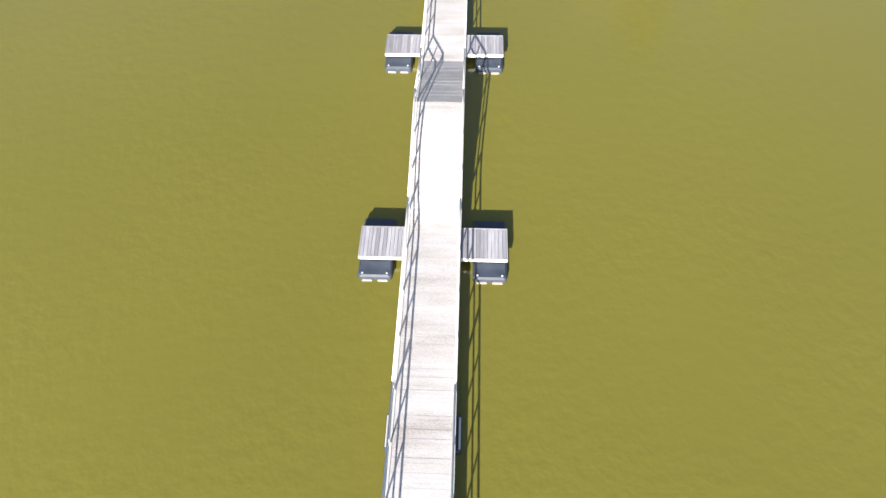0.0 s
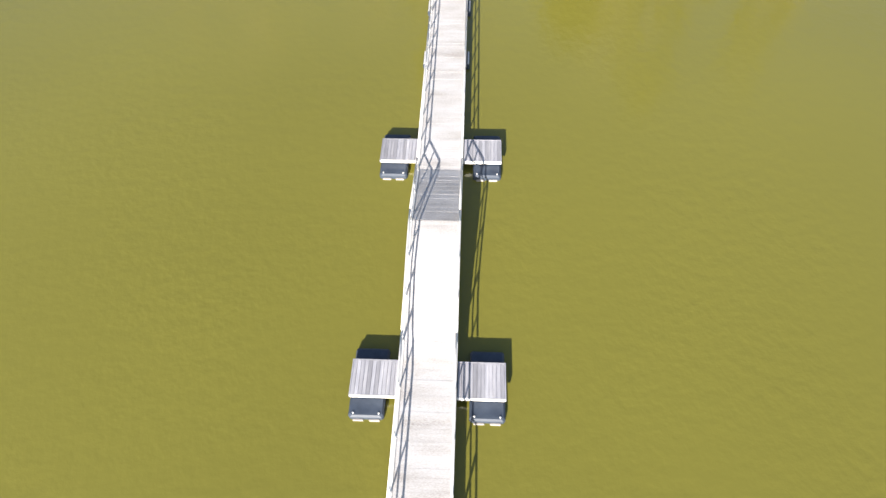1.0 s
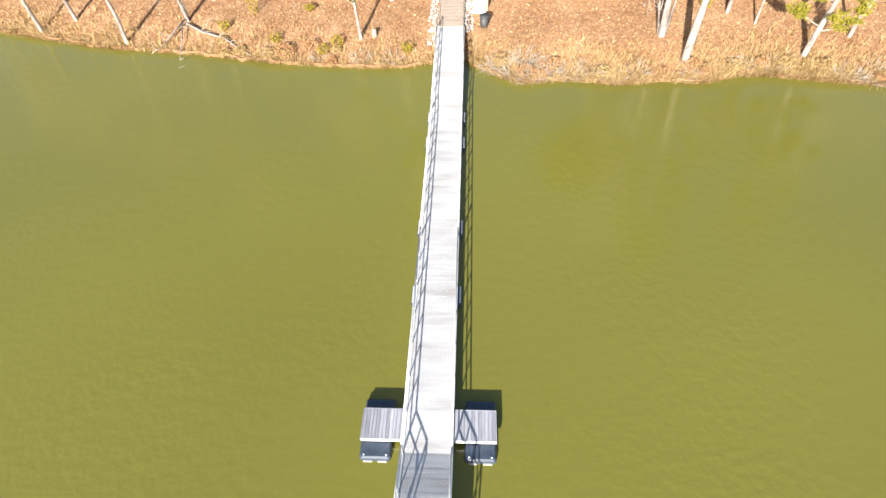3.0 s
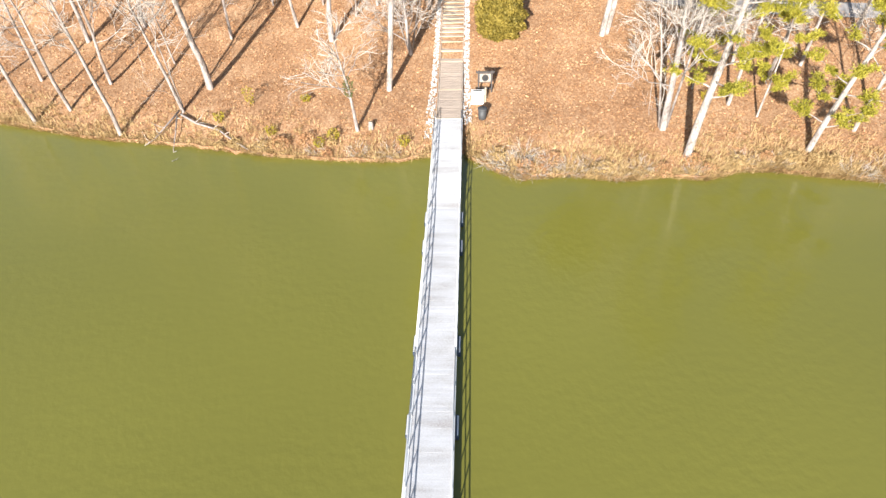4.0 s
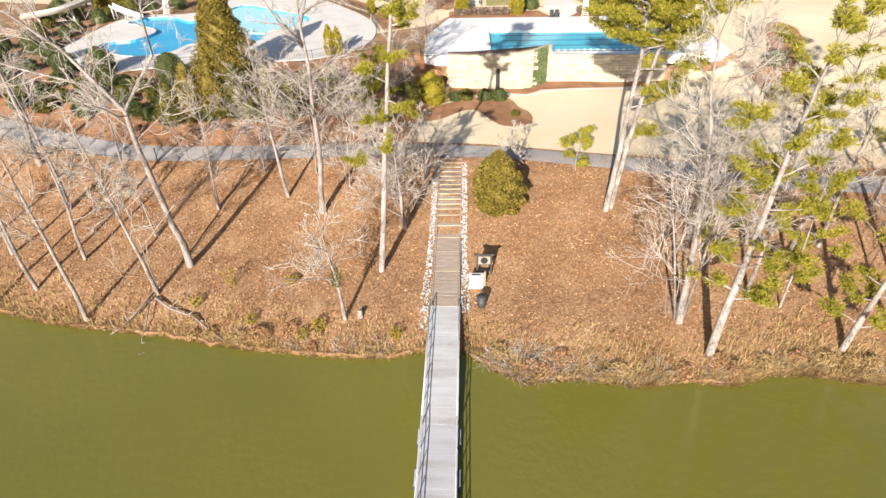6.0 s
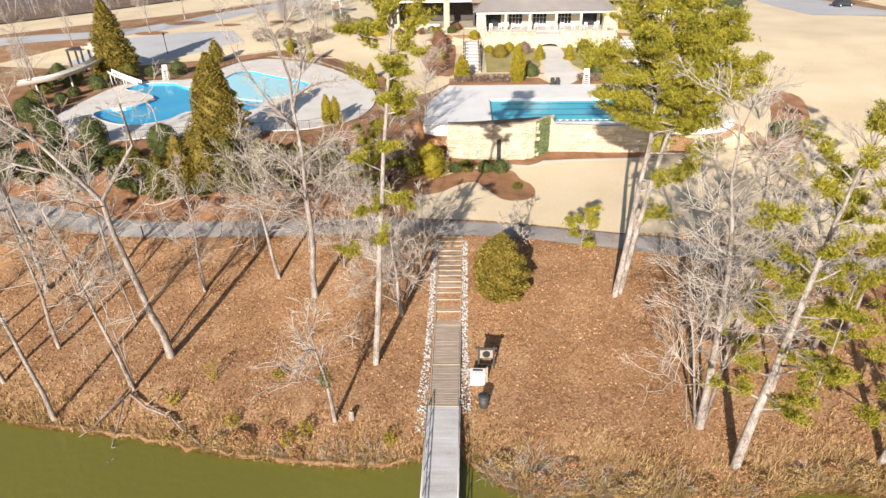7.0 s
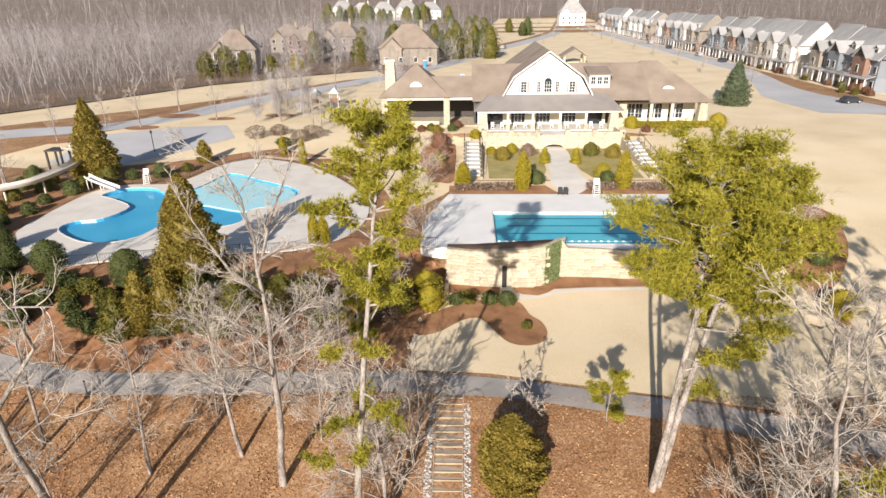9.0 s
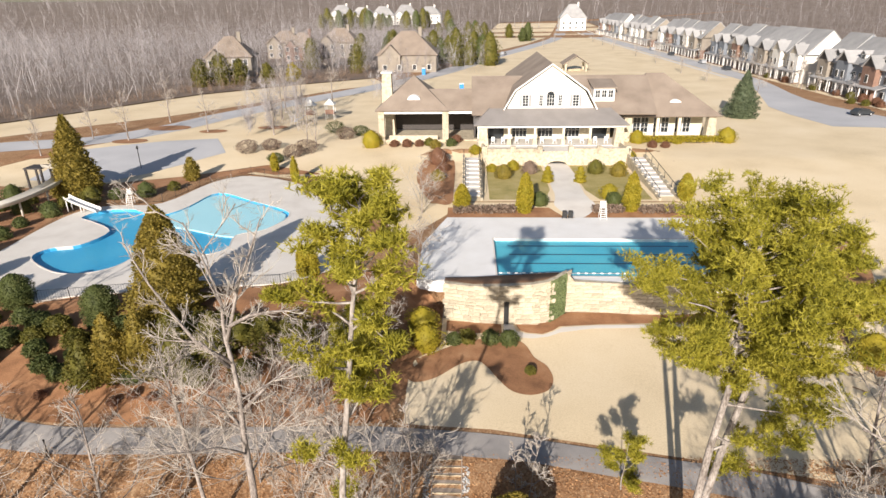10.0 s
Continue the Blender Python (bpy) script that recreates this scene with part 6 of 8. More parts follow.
def balls():
    rng = random.Random(7)
    spots = [(-38.7, 92.4, 1.5), (-30.4, 91.0, 1.5), (-43.0, 92.8, 1.2), (-46.5, 96.5, 1.3), (-51.5, 101, 1.4)]
    for x, y, r in spots:
        shrub("clipped_bush", "large clipped dark green round bush on the mulch", "shrub", on(x, y), [(0, r * 0.7), (r * 0.6, r), (r * 1.2, r), (r * 1.8, r * 0.65), (r * 2.1, 0.1)], HEDGE, int(x * 7) % 900, 0.09, 4200, "round bushes by the leisure pool", 0.08)
    low = [(-41.0, 87.6), (-38.7, 87.2), (-36.7, 87.8), (-33.6, 86.8), (-30.8, 87.8), (-43.6, 88.6), (-46.4, 89.8), (-35.2, 89.8), (-39.8, 90.0), (-49.0, 91.5), (-32.0, 85.2), (-28.4, 86.4), (-42.0, 85.9), (-37.4, 85.2), (-45.0, 86.4), (-27.8, 89.6), (-33.2, 89.4), (-51.8, 93.6), (-48.2, 94.0), (-54.0, 96.5)]
    for i, (x, y) in enumerate(low):
        r = rng.uniform(0.85, 1.2)
        shrub("evergreen_bush", "low rounded green bush on the mulch slope", "shrub", on(x, y), [(0, r * 0.8), (r * 0.5, r), (r, r * 0.8), (r * 1.35, 0.2)], HEDGE if i % 4 else OLIVE, 300 + i, 0.14, 1100, "bushes on the mulch slope", 0.15)
    rows = [(-49.5 + 2.15 * k + rng.uniform(-0.5, 0.5), 84.2 + 0.0 * k + 2.05 * j + rng.uniform(-0.5, 0.5)) for j in range(4) for k in range(15)]
    for i, (x, y) in enumerate(rows):
        if y < 82.6 + (-24 - x) * 0.2 or any(math.hypot(x - a, y - b) < 1.5 for a, b in low) or y > 92.2:
            continue
        r = rng.uniform(0.7, 1.1)
        shrub("evergreen_bush", "low rounded olive green bush on the mulch slope", "shrub", on(x, y), [(0, r * 0.8), (r * 0.5, r), (r, r * 0.8), (r * 1.35, 0.2)], OLIVE if i % 3 else HEDGE, 700 + i, 0.11, 1000, "bushes on the mulch slope", 0.2)
    for i, (x, y, h_) in enumerate(((-25.8, 84.4, 5.6), (-23.6, 84.8, 5.4), (-27.6, 83.8, 4.0), (-21.5, 85.6, 4.8), (-18.6, 86.4, 4.2), (-14.6, 87.0, 3.6), (-11.4, 86.6, 3.4))):
        shrub("golden_cypress", "loose golden green cypress on the mulch slope", "shrub", on(x, y), [(0, 1.1), (h_ * 0.25, 1.5), (h_ * 0.6, 1.1), (h_ * 0.9, 0.45), (h_, 0.05)], JUNIPER if i < 2 else OLIVE, 340 + i, 0.13, 3600, "cypresses on the mulch slope", 0.25)
    for i, (x, y) in enumerate(((-22.0, 82.4), (-20.2, 82.0), (-23.6, 82.6), (-18.0, 83.4), (-15.4, 82.2), (-24.8, 81.9), (-13.0, 83.6), (-30.6, 82.4))):
        shrub("small_shrub", "small brown clipped shrub in fresh mulch", "shrub", on(x, y), [(0, 0.35), (0.3, 0.5), (0.6, 0.15)], RUST, 360 + i, 0.09, 260, "small shrubs by the path", 0.1)
    shrub("conifer", "tall dense olive green conifer by the leisure pool", "tree", on(-24.4, 91.8), [(0, 2.6), (1.0, 3.1), (3.5, 2.6), (6.5, 1.7), (8.6, 0.9), (9.8, 0.1)], JUNIPER, 371, 0.14, 22000, "", 0.2)
    shrub("conifer", "tall dark conifer behind the water slide", "tree", on(-53.0, 125.0), [(0, 2.6), (1.5, 3.1), (5, 2.2), (8.5, 1.2), (11.2, 0.1)], JUNIPER, 372, 0.20, 12000, "", 0.2)
    shrub("conifer", "narrow grey conifer by the parking lot", "tree", on(-40.2, 132.6), [(0, 0.9), (1.0, 1.1), (2.4, 0.8), (3.6, 0.2)], JUNIPER, 373, 0.18, 1400)
    for i, (x, y, h_) in enumerate(((-14.6, 98.6, 3.6), (-13.7, 98.9, 3.2), (-24.2, 131.4, 4.0), (-28.9, 137, 3.0), (-12.6, 119.6, 2.4))):
        shrub("columnar_cypress", "narrow green columnar cypress by the pool deck", "shrub", on(x, y), [(0, 0.4), (h_ * 0.3, 0.62), (h_ * 0.7, 0.45), (h_, 0.05)], GOLD, 380 + i, 0.14, 1100, "columnar cypresses", 0.12)
    for i, (x, y, h_) in enumerate(((8.4, 117.4, 5.2), (21.6, 118.0, 5.0), (0.6, 118.6, 3.3), (29.4, 121.6, 3.6))):
        shrub("columnar_cypress", "bright green columnar cypress behind the pool deck", "shrub", on(x, y), [(0, 0.6), (h_ * 0.25, 1.0), (h_ * 0.6, 0.85), (h_ * 0.9, 0.4), (h_, 0.05)], GOLD, 390 + i, 0.16, 2600, "cypresses behind the lap pool", 0.12)
    for i, (x, y) in enumerate(((12.7, 129.8), (17.3, 129.6))):
        shrub("spiral_topiary", "green tiered topiary beside the garden walk", "topiary", on(x, y), [(0, 0.5), (0.35, 0.95), (0.6, 0.55), (0.95, 0.85), (1.2, 0.45), (1.55, 0.65), (1.75, 0.3), (2.1, 0.4), (2.4, 0.05)], GOLD, 400 + i, 0.1, 1500, "topiaries by the garden walk", 0.05)
    for i, (x, y, r, m) in enumerate(((10.5, 119.9, 1.2, HEDGE), (19.9, 122.6, 1.3, GOLD), (6.6, 132.0, 1.4, JUNIPER), (10.6, 134.5, 1.3, DRYBUSH), (20.4, 134.5, 1.4, OLIVE), (23.4, 133.0, 1.3, JUNIPER), (20.0, 120.2, 1.1, HEDGE), (5.0, 135.5, 0.8, GOLD), (8.3, 136.4, 1.0, GOLD), (24.6, 136.5, 0.9, GOLD), (27.8, 143.0, 0.8, GOLD))):
        shrub("garden_bush", f"rounded {TONE[m.name]} bush beside the garden walk", "shrub", on(x, y), [(0, r * 0.75), (r * 0.5, r), (r * 1.1, r * 0.8), (r * 1.5, 0.15)], m, 420 + i, 0.10, 1100, "garden bushes", 0.2)
    for i, (x, y, r, m) in enumerate(((2.6, 144.0, 1.0, GOLD), (30.5, 150.4, 1.5, GOLD), (-15.6, 150.4, 2.0, GOLD), (46.2, 151.6, 1.8, GOLD), (-3.4, 140.2, 1.8, RUST), (-2.4, 135.8, 1.0, RUST), (-3.0, 131.0, 1.1, JUNIPER), (-11.6, 150.6, 0.8, RUST), (-9.4, 150.5, 0.9, RUST), (-7.2, 150.6, 0.8, RUST), (-5.4, 150.4, 0.9, OLIVE), (-0.6, 150.8, 0.9, RUST), (32.4, 147.4, 0.8, RUST), (34.6, 147.6, 0.7, RUST), (-4.2, 147.6, 1.0, JUNIPER), (-1.6, 148.0, 0.9, HEDGE))):
        shrub("garden_bush", f"rounded {TONE[m.name]} bush in a bed before the clubhouse", "shrub", on(x, y), [(0, r * 0.75), (r * 0.5, r), (r * 1.1, r * 0.8), (r * 1.5, 0.15)], m, 460 + i, 0.10, 1100, "garden bushes", 0.2)
    for i, (x, y, r, m) in enumerate(((4.9, 91.5, 0.85, HEDGE), (3.3, 91.6, 0.8, HEDGE), (1.3, 91.7, 0.8, OLIVE), (0.2, 91.4, 0.7, HEDGE), (6.4, 87.2, 0.4, OLIVE), (33.3, 88.2, 1.6, GOLD), (35.6, 96.5, 1.2, HEDGE), (-2.2, 90.6, 1.5, GOLD), (-2.6, 93.0, 1.6, GOLD))):
        shrub("garden_bush", f"rounded {TONE[m.name]} bush below the stone wall", "shrub", on(x, y), [(0, r * 0.75), (r * 0.5, r), (r * 1.1, r * 0.8), (r * 1.5, 0.15)], m, 500 + i, 0.10, 1100, "garden bushes", 0.2)
    for i in range(20):
        x, y = -23.5 + 1.02 * i + rng.uniform(-0.6, 0.6), 84.6 + (i * 5 % 4) * 1.5 + rng.uniform(-0.5, 0.5)
        r = rng.uniform(0.9, 1.5)
        shrub("twiggy_bush", "loose olive brown twiggy bush on the mulch slope", "shrub", on(x, y), [(0, r * 0.5), (r * 0.6, r), (r * 1.3, r * 0.85), (r * 1.9, 0.1)], (OLIVE, DRYBUSH, OLIVE, JUNIPER)[i % 4], 860 + i, 0.12, 900, "twiggy bushes on the slope", 0.3, core=i % 2 == 0)
    for i, (x, y) in enumerate(((-57.5, 121.5), (-59.8, 118.4), (-56.2, 117.6), (-51.8, 119.8), (-51.4, 116.2), (-52.6, 112.4), (-57.6, 113.6), (-61.0, 122.8), (-52.0, 108.4), (-55.4, 108.0), (-52.6, 104.6), (-56.6, 102.6), (-49.4, 121.8), (-47.0, 123.6), (-43.4, 124.8), (-40.8, 127.6), (-54.6, 98.8))):
        r = 0.8 + (i * 7 % 5) * 0.16
        shrub("garden_bush", "dark green bush under the water slide", "shrub", on(x, y), [(0, r * 0.8), (r * 0.6, r), (r * 1.2, r * 0.75), (r * 1.6, 0.15)], HEDGE if i % 3 else OLIVE, 800 + i, 0.12, 900, "bushes round the water slide", 0.22)
    shrub("hedge", "low clipped green hedge before the side wing", "hedge", on(37.5, 150.6), [(0, 0.6), (0.5, 0.75), (0.9, 0.5), (1.0, 0.1)], GOLD, 460, 0.12, 900)
    for k, (a, b) in enumerate(((31.5, 35.0), (35.0, 38.5), (38.5, 42.0), (42.0, 45.5))):
        rs = np.random.default_rng(470 + k)
        n = 900
        c = np.stack([rs.uniform(a, b, n), 150.6 + rs.uniform(-0.6, 0.6, n), 8.9 + rs.uniform(0, 1.0, n)], 1)
        d = unit(rs.normal(0, 1, (n, 3)))
        e = unit(np.cross(d, rs.normal(0, 1, (n, 3))))
        tagged(new("hedge", tri_mesh("hedge", np.stack([c + d * 0.14, c - d * 0.1 + e * 0.1, c - d * 0.1 - e * 0.1], 1), GOLD)), "low clipped green hedge before the side wing", "hedge", "hedges before the wing")
    for k, (a, b) in enumerate(((-0.5, 7.2), (16.8, 20.6), (22.6, 28.4))):
        rs = np.random.default_rng(480 + k)
        n = int(260 * (b - a))
        c = np.stack([rs.uniform(a, b, n), 117.6 + rs.uniform(-0.9, 0.9, n), 7.45 + rs.uniform(0, 0.75, n)], 1)
        d = unit(rs.normal(0, 1, (n, 3)))
        e = unit(np.cross(d, rs.normal(0, 1, (n, 3))))
        tagged(new("hedge", tri_mesh("hedge", np.stack([c + d * 0.14, c - d * 0.1 + e * 0.1, c - d * 0.1 - e * 0.1], 1), DRYBUSH)), "low grey brown hedge behind the pool deck", "hedge", "hedges behind the pool")


balls()


def retaining_wall():
    """The curved stone wall below the lap pool, with a door and a vine."""
    w = thing("retaining_wall", "cream stone retaining wall with dark door and green vine", "wall", kind="structure")
    line = [(-0.8, 95.7), (1.9, 94.9), (4.8, 94.65), (7.2, 94.65), (8.5, 95.0), (9.4, 95.7), (10.0, 96.5), (10.5, 97.05), (11.3, 97.15), (14.9, 96.85), (17, 96.6), (20.5, 96.6), (24, 97.0)]
    s = Shape()
    n = len(line)
    tops = [8.0, 8.05, 8.25, 8.4, 8.5, 8.55, 8.55, 8.5, 7.5, 7.42, 7.42, 7.42, 7.4]
    vs = [(x, y, 3.9) for x, y in line] + [(x, y, t) for (x, y), t in zip(line, tops)] + [(x, y + 0.42, t) for (x, y), t in zip(line, tops)] + [(x, y + 0.42, 3.9) for x, y in line]
    s.add(vs, [(k * n + i, k * n + i + 1, (k + 1) * n + i + 1, (k + 1) * n + i) for k in range(3) for i in range(n - 1)])
    part("core", s, STONE, w)
    rng = random.Random(21)
    shared = []
    for k in range(8):
        q = Shape()
        q.box(-0.5, -0.06, -0.5, 0.5, 0.1, 0.5, cut=0.0)
        q.v = [(x + rng.uniform(-0.06, 0.06), y + (rng.uniform(-0.03, 0.03) if y < 0 else 0), z + rng.uniform(-0.07, 0.07)) for x, y, z in q.v]
        shared.append(q.mesh("stone", STONE))
    count = 0
    for i in range(n - 1):
        a, b = Vector((*line[i], 0)), Vector((*line[i + 1], 0))
        if a.x > 20:
            break
        d = (b - a).normalized()
        z = 4.2
        while z < min(tops[i], tops[i + 1]) - 0.15:
            h_ = rng.uniform(0.26, 0.5)
            u = rng.uniform(-0.2, 0.1)
            while u < (b - a).length:
                l = rng.uniform(0.5, 1.05)
                p = a + d * (u + l / 2)
                if not (4.55 < p.x < 5.3 and z < 6.7) and not (8.9 < p.x < 10.5):
                    ob = new("stone", rng.choice(shared))
                    ob.parent = w
                    ob.matrix_local = Matrix.Translation((p.x, p.y, z + h_ / 2)) @ Matrix.Rotation(math.atan2(d.y, d.x), 4, "Z") @ Matrix.Diagonal((l * 0.93, 1, h_ * 0.88, 1))
                    count += 1
                u += l
            z += h_
    part("cap", Shape().add([(x, y - 0.08, t + 0.002) for (x, y), t in zip(line, tops)] + [(x, y - 0.08, t + 0.05) for (x, y), t in zip(line, tops)] + [(x, y + 0.5, t + 0.05) for (x, y), t in zip(line, tops)],
                            [(k * n + i, k * n + i + 1, (k + 1) * n + i + 1, (k + 1) * n + i) for k in range(2) for i in range(n - 1)]), STONE, w)
    top = Shape()
    k = 8
    top.add([(x, y + 0.38, t + 0.06) for (x, y), t in zip(line[:k], tops)] + [(x, max(97.5, y + 0.6), t - 0.28) for (x, y), t in zip(line[:k], tops)] + [(x, max(98.1, y + 0.9), 7.3) for x, y in line[:k]],
            [(r * k + i, r * k + i + 1, (r + 1) * k + i + 1, (r + 1) * k + i) for r in range(2) for i in range(k - 1)], True)
    part("planting_bed", top, MULCH, w, "red brown mulch on top of the wall")
    part("edging", Shape().tube([(x, max(97.5, y + 0.6), t - 0.25) for (x, y), t in zip(line[:k], tops)], 0.03, 6), DARKWOOD, w, "dark edging behind the mulch")
    part("door", Shape().box(4.62, 94.5, 4.3, 5.05, 94.72, 6.7), IRON, w, "narrow dark door")
    rs = np.random.default_rng(5)
    m = 3600
    u = rs.uniform(0, 1, m)
    c = np.stack([8.8 + 1.7 * u, np.interp(8.8 + 1.7 * u, [p[0] for p in line], [p[1] for p in line]) - 0.12 - rs.uniform(0, 0.15, m), rs.uniform(4.3, 8.55, m)], 1)
    d = unit(rs.normal(0, 1, (m, 3)))
    e = unit(np.cross(d, rs.normal(0, 1, (m, 3))))
    part("vine", tri_mesh("vine", np.stack([c + d * 0.12, c - d * 0.08 + e * 0.08, c - d * 0.08 - e * 0.08], 1), VINE), VINE, w, "pale green climbing vine")


retaining_wall()


def lifeguard_chair(x, y, turn):
    ch = thing("lifeguard_chair", "tall white lifeguard chair on the pool deck", "chair", "lifeguard chairs", at=(x, y, PZ + 0.01))
    ch.rotation_euler, ch.scale = (0, 0, turn), (0.78, 0.78, 0.78)
    for a in (-0.4, 0.4):
        for b, c in ((-0.75, -0.35), (0.55, 0.35)):
            part("leg", Shape().tube([(a * 1.25, b, 0), (a, c, 1.8)], 0.05, 6), WHITEPAINT, ch)
        part("armrest", Shape().box(a - 0.05, -0.35, 2.05, a + 0.05, 0.35, 2.12), WHITEPAINT, ch)
    for k in range(5):
        u = k / 5
        part("rung", Shape().box(-0.48, -0.75 + 0.4 * u - 0.03, 0.25 + 1.5 * u, 0.48, -0.75 + 0.4 * u + 0.03, 0.33 + 1.5 * u), WHITEPAINT, ch)
    part("seat", Shape().box(-0.45, -0.4, 1.8, 0.45, 0.4, 1.88), WHITEPAINT, ch)
    part("backrest", Shape().box(-0.45, 0.34, 1.88, 0.45, 0.42, 2.7), WHITEPAINT, ch)
    return ch


lifeguard_chair(17.56, 115.2, 0)
lifeguard_chair(-43.4, 120.6, 0.2)

slide = thing("water_slide", "pale beige winding water slide on posts beside the pool", "water slide", at=(-57, 122, PZ))
path_s = curve([(-2.6, -10.5), (1.2, -8.0), (2.6, -4.0), (2.9, 0.0), (2.2, 3.0), (0.6, 5.2), (-2.0, 5.8)], 6)
tr = Shape()
m = len(path_s)
prof = [(-0.85, 0.55), (-0.7, 0.05), (0, -0.12), (0.7, 0.05), (0.85, 0.55)]
rows = []
for i in range(m):
    d = (Vector(path_s[min(i + 1, m - 1)]) - Vector(path_s[max(i - 1, 0)])).normalized()
    rows += [(path_s[i][0] - d.y * o, path_s[i][1] + d.x * o, 1.5 + 1.9 * i / m + h_) for o, h_ in prof]
tr.add(rows, [(5 * i + k, 5 * i + k + 1, 5 * i + k + 6, 5 * i + k + 5) for i in range(m - 1) for k in range(4)], True)
part("trough", tr, SLIDE, slide, "pale beige slide trough")
for i in range(3, m, 6):
    part("post", Shape().tube([(*path_s[i], -0.3), (*path_s[i], 1.5 + 1.9 * i / m)], 0.12, 8), SLIDE, slide)
part("platform", Shape().box(-4.6, 4.6, 3.2, -2.0, 7.0, 3.36), DARKWOOD, slide)
for a in (-4.4, -2.2):
    for b in (4.8, 6.8):
        part("platform_post", Shape().box(a - 0.12, b - 0.12, -0.3, a + 0.12, b + 0.12, 3.2), DARKWOOD, slide)
chute = thing("short_slide", "small white water slide at the leisure pool", "water slide", at=(-47.2, 116.9, PZ))
cs = Shape()
row = [(-0.62, 0.42), (-0.5, 0), (0.5, 0), (0.62, 0.42)]
cs.add([(-3.0 + 4.6 * k / 8, 1.1 - 1.1 * k / 8 + o, 1.7 - 1.45 * (k / 8) ** 0.8 + h_) for k in range(9) for o, h_ in row], [(4 * k + j, 4 * k + j + 1, 4 * k + j + 5, 4 * k + j + 4) for k in range(8) for j in range(3)], True)
part("trough", cs, WHITEPAINT, chute)
for x, y, z in ((-2.8, 0.6, 1.5), (-2.8, 1.5, 1.5), (-0.9, 0.3, 0.8), (-0.9, 0.9, 0.8)):
    part("post", Shape().tube([(x, y, 0), (x, y, z)], 0.06, 6), WHITEPAINT, chute)


def fence(line, label):
    f = thing("iron_fence", label, "fence", "fences round the pools")
    bars = Shape()
    for a, b in zip(line, line[1:]):
        a, b = Vector(a), Vector(b)
        k = max(1, int((b - a).length / 2.4))
        for i in range(k):
            p = a.lerp(b, i / k)
            z = height(p.x, p.y)
            z = max(z, PZ - 0.2) if 96 < p.y < 135 else z
            part("post", Shape().tube([(p.x, p.y, z - 0.1), (p.x, p.y, z + 1.35)], 0.035, 5), IRON, f)
            q = a.lerp(b, (i + 1) / k)
            for h_ in (0.15, 1.25):
                bars.tube([(p.x, p.y, z + h_), (q.x, q.y, z + h_)], 0.02, 4)
            for j in range(1, 12):
                r = p.lerp(q, j / 12)
                bars.tube([(r.x, r.y, z + 0.15), (r.x, r.y, z + 1.25)], 0.010, 3, cap=False)
    part("railing", bars, IRON, f)


fence([(-40, 92.4), (-34.6, 93.4), (-24, 95.4), (-16.2, 96.4), (-11.2, 100.6), (-4.0, 98.0), (-1.6, 97.6)], "black iron fence along the pool deck edge")
fence([(-49.6, 118.6), (-45.8, 121.0), (-39.8, 122.0), (-37.0, 131.6), (-32.2, 135.4), (-22.0, 130.2), (-12.6, 117.6), (-10.0, 108.5)], "black iron fence behind the leisure pool")


for i, (x, y) in enumerate(((13.0, 115.2), (13.7, 115.2))):
    hd = thing("cart", "dark folded equipment cart on the pool deck", "cart", "equipment carts", at=(x, y, PZ + 0.01))
    part("frame", Shape().box(-0.25, -0.2, 0.15, 0.25, 0.2, 1.0, cut=0.03), IRON, hd)
    for a in (-0.25, 0.25):
        part("wheel", Shape().tube([(a - 0.03, 0, 0.15), (a + 0.03, 0, 0.15)], 0.15, 10), TYRE, hd)

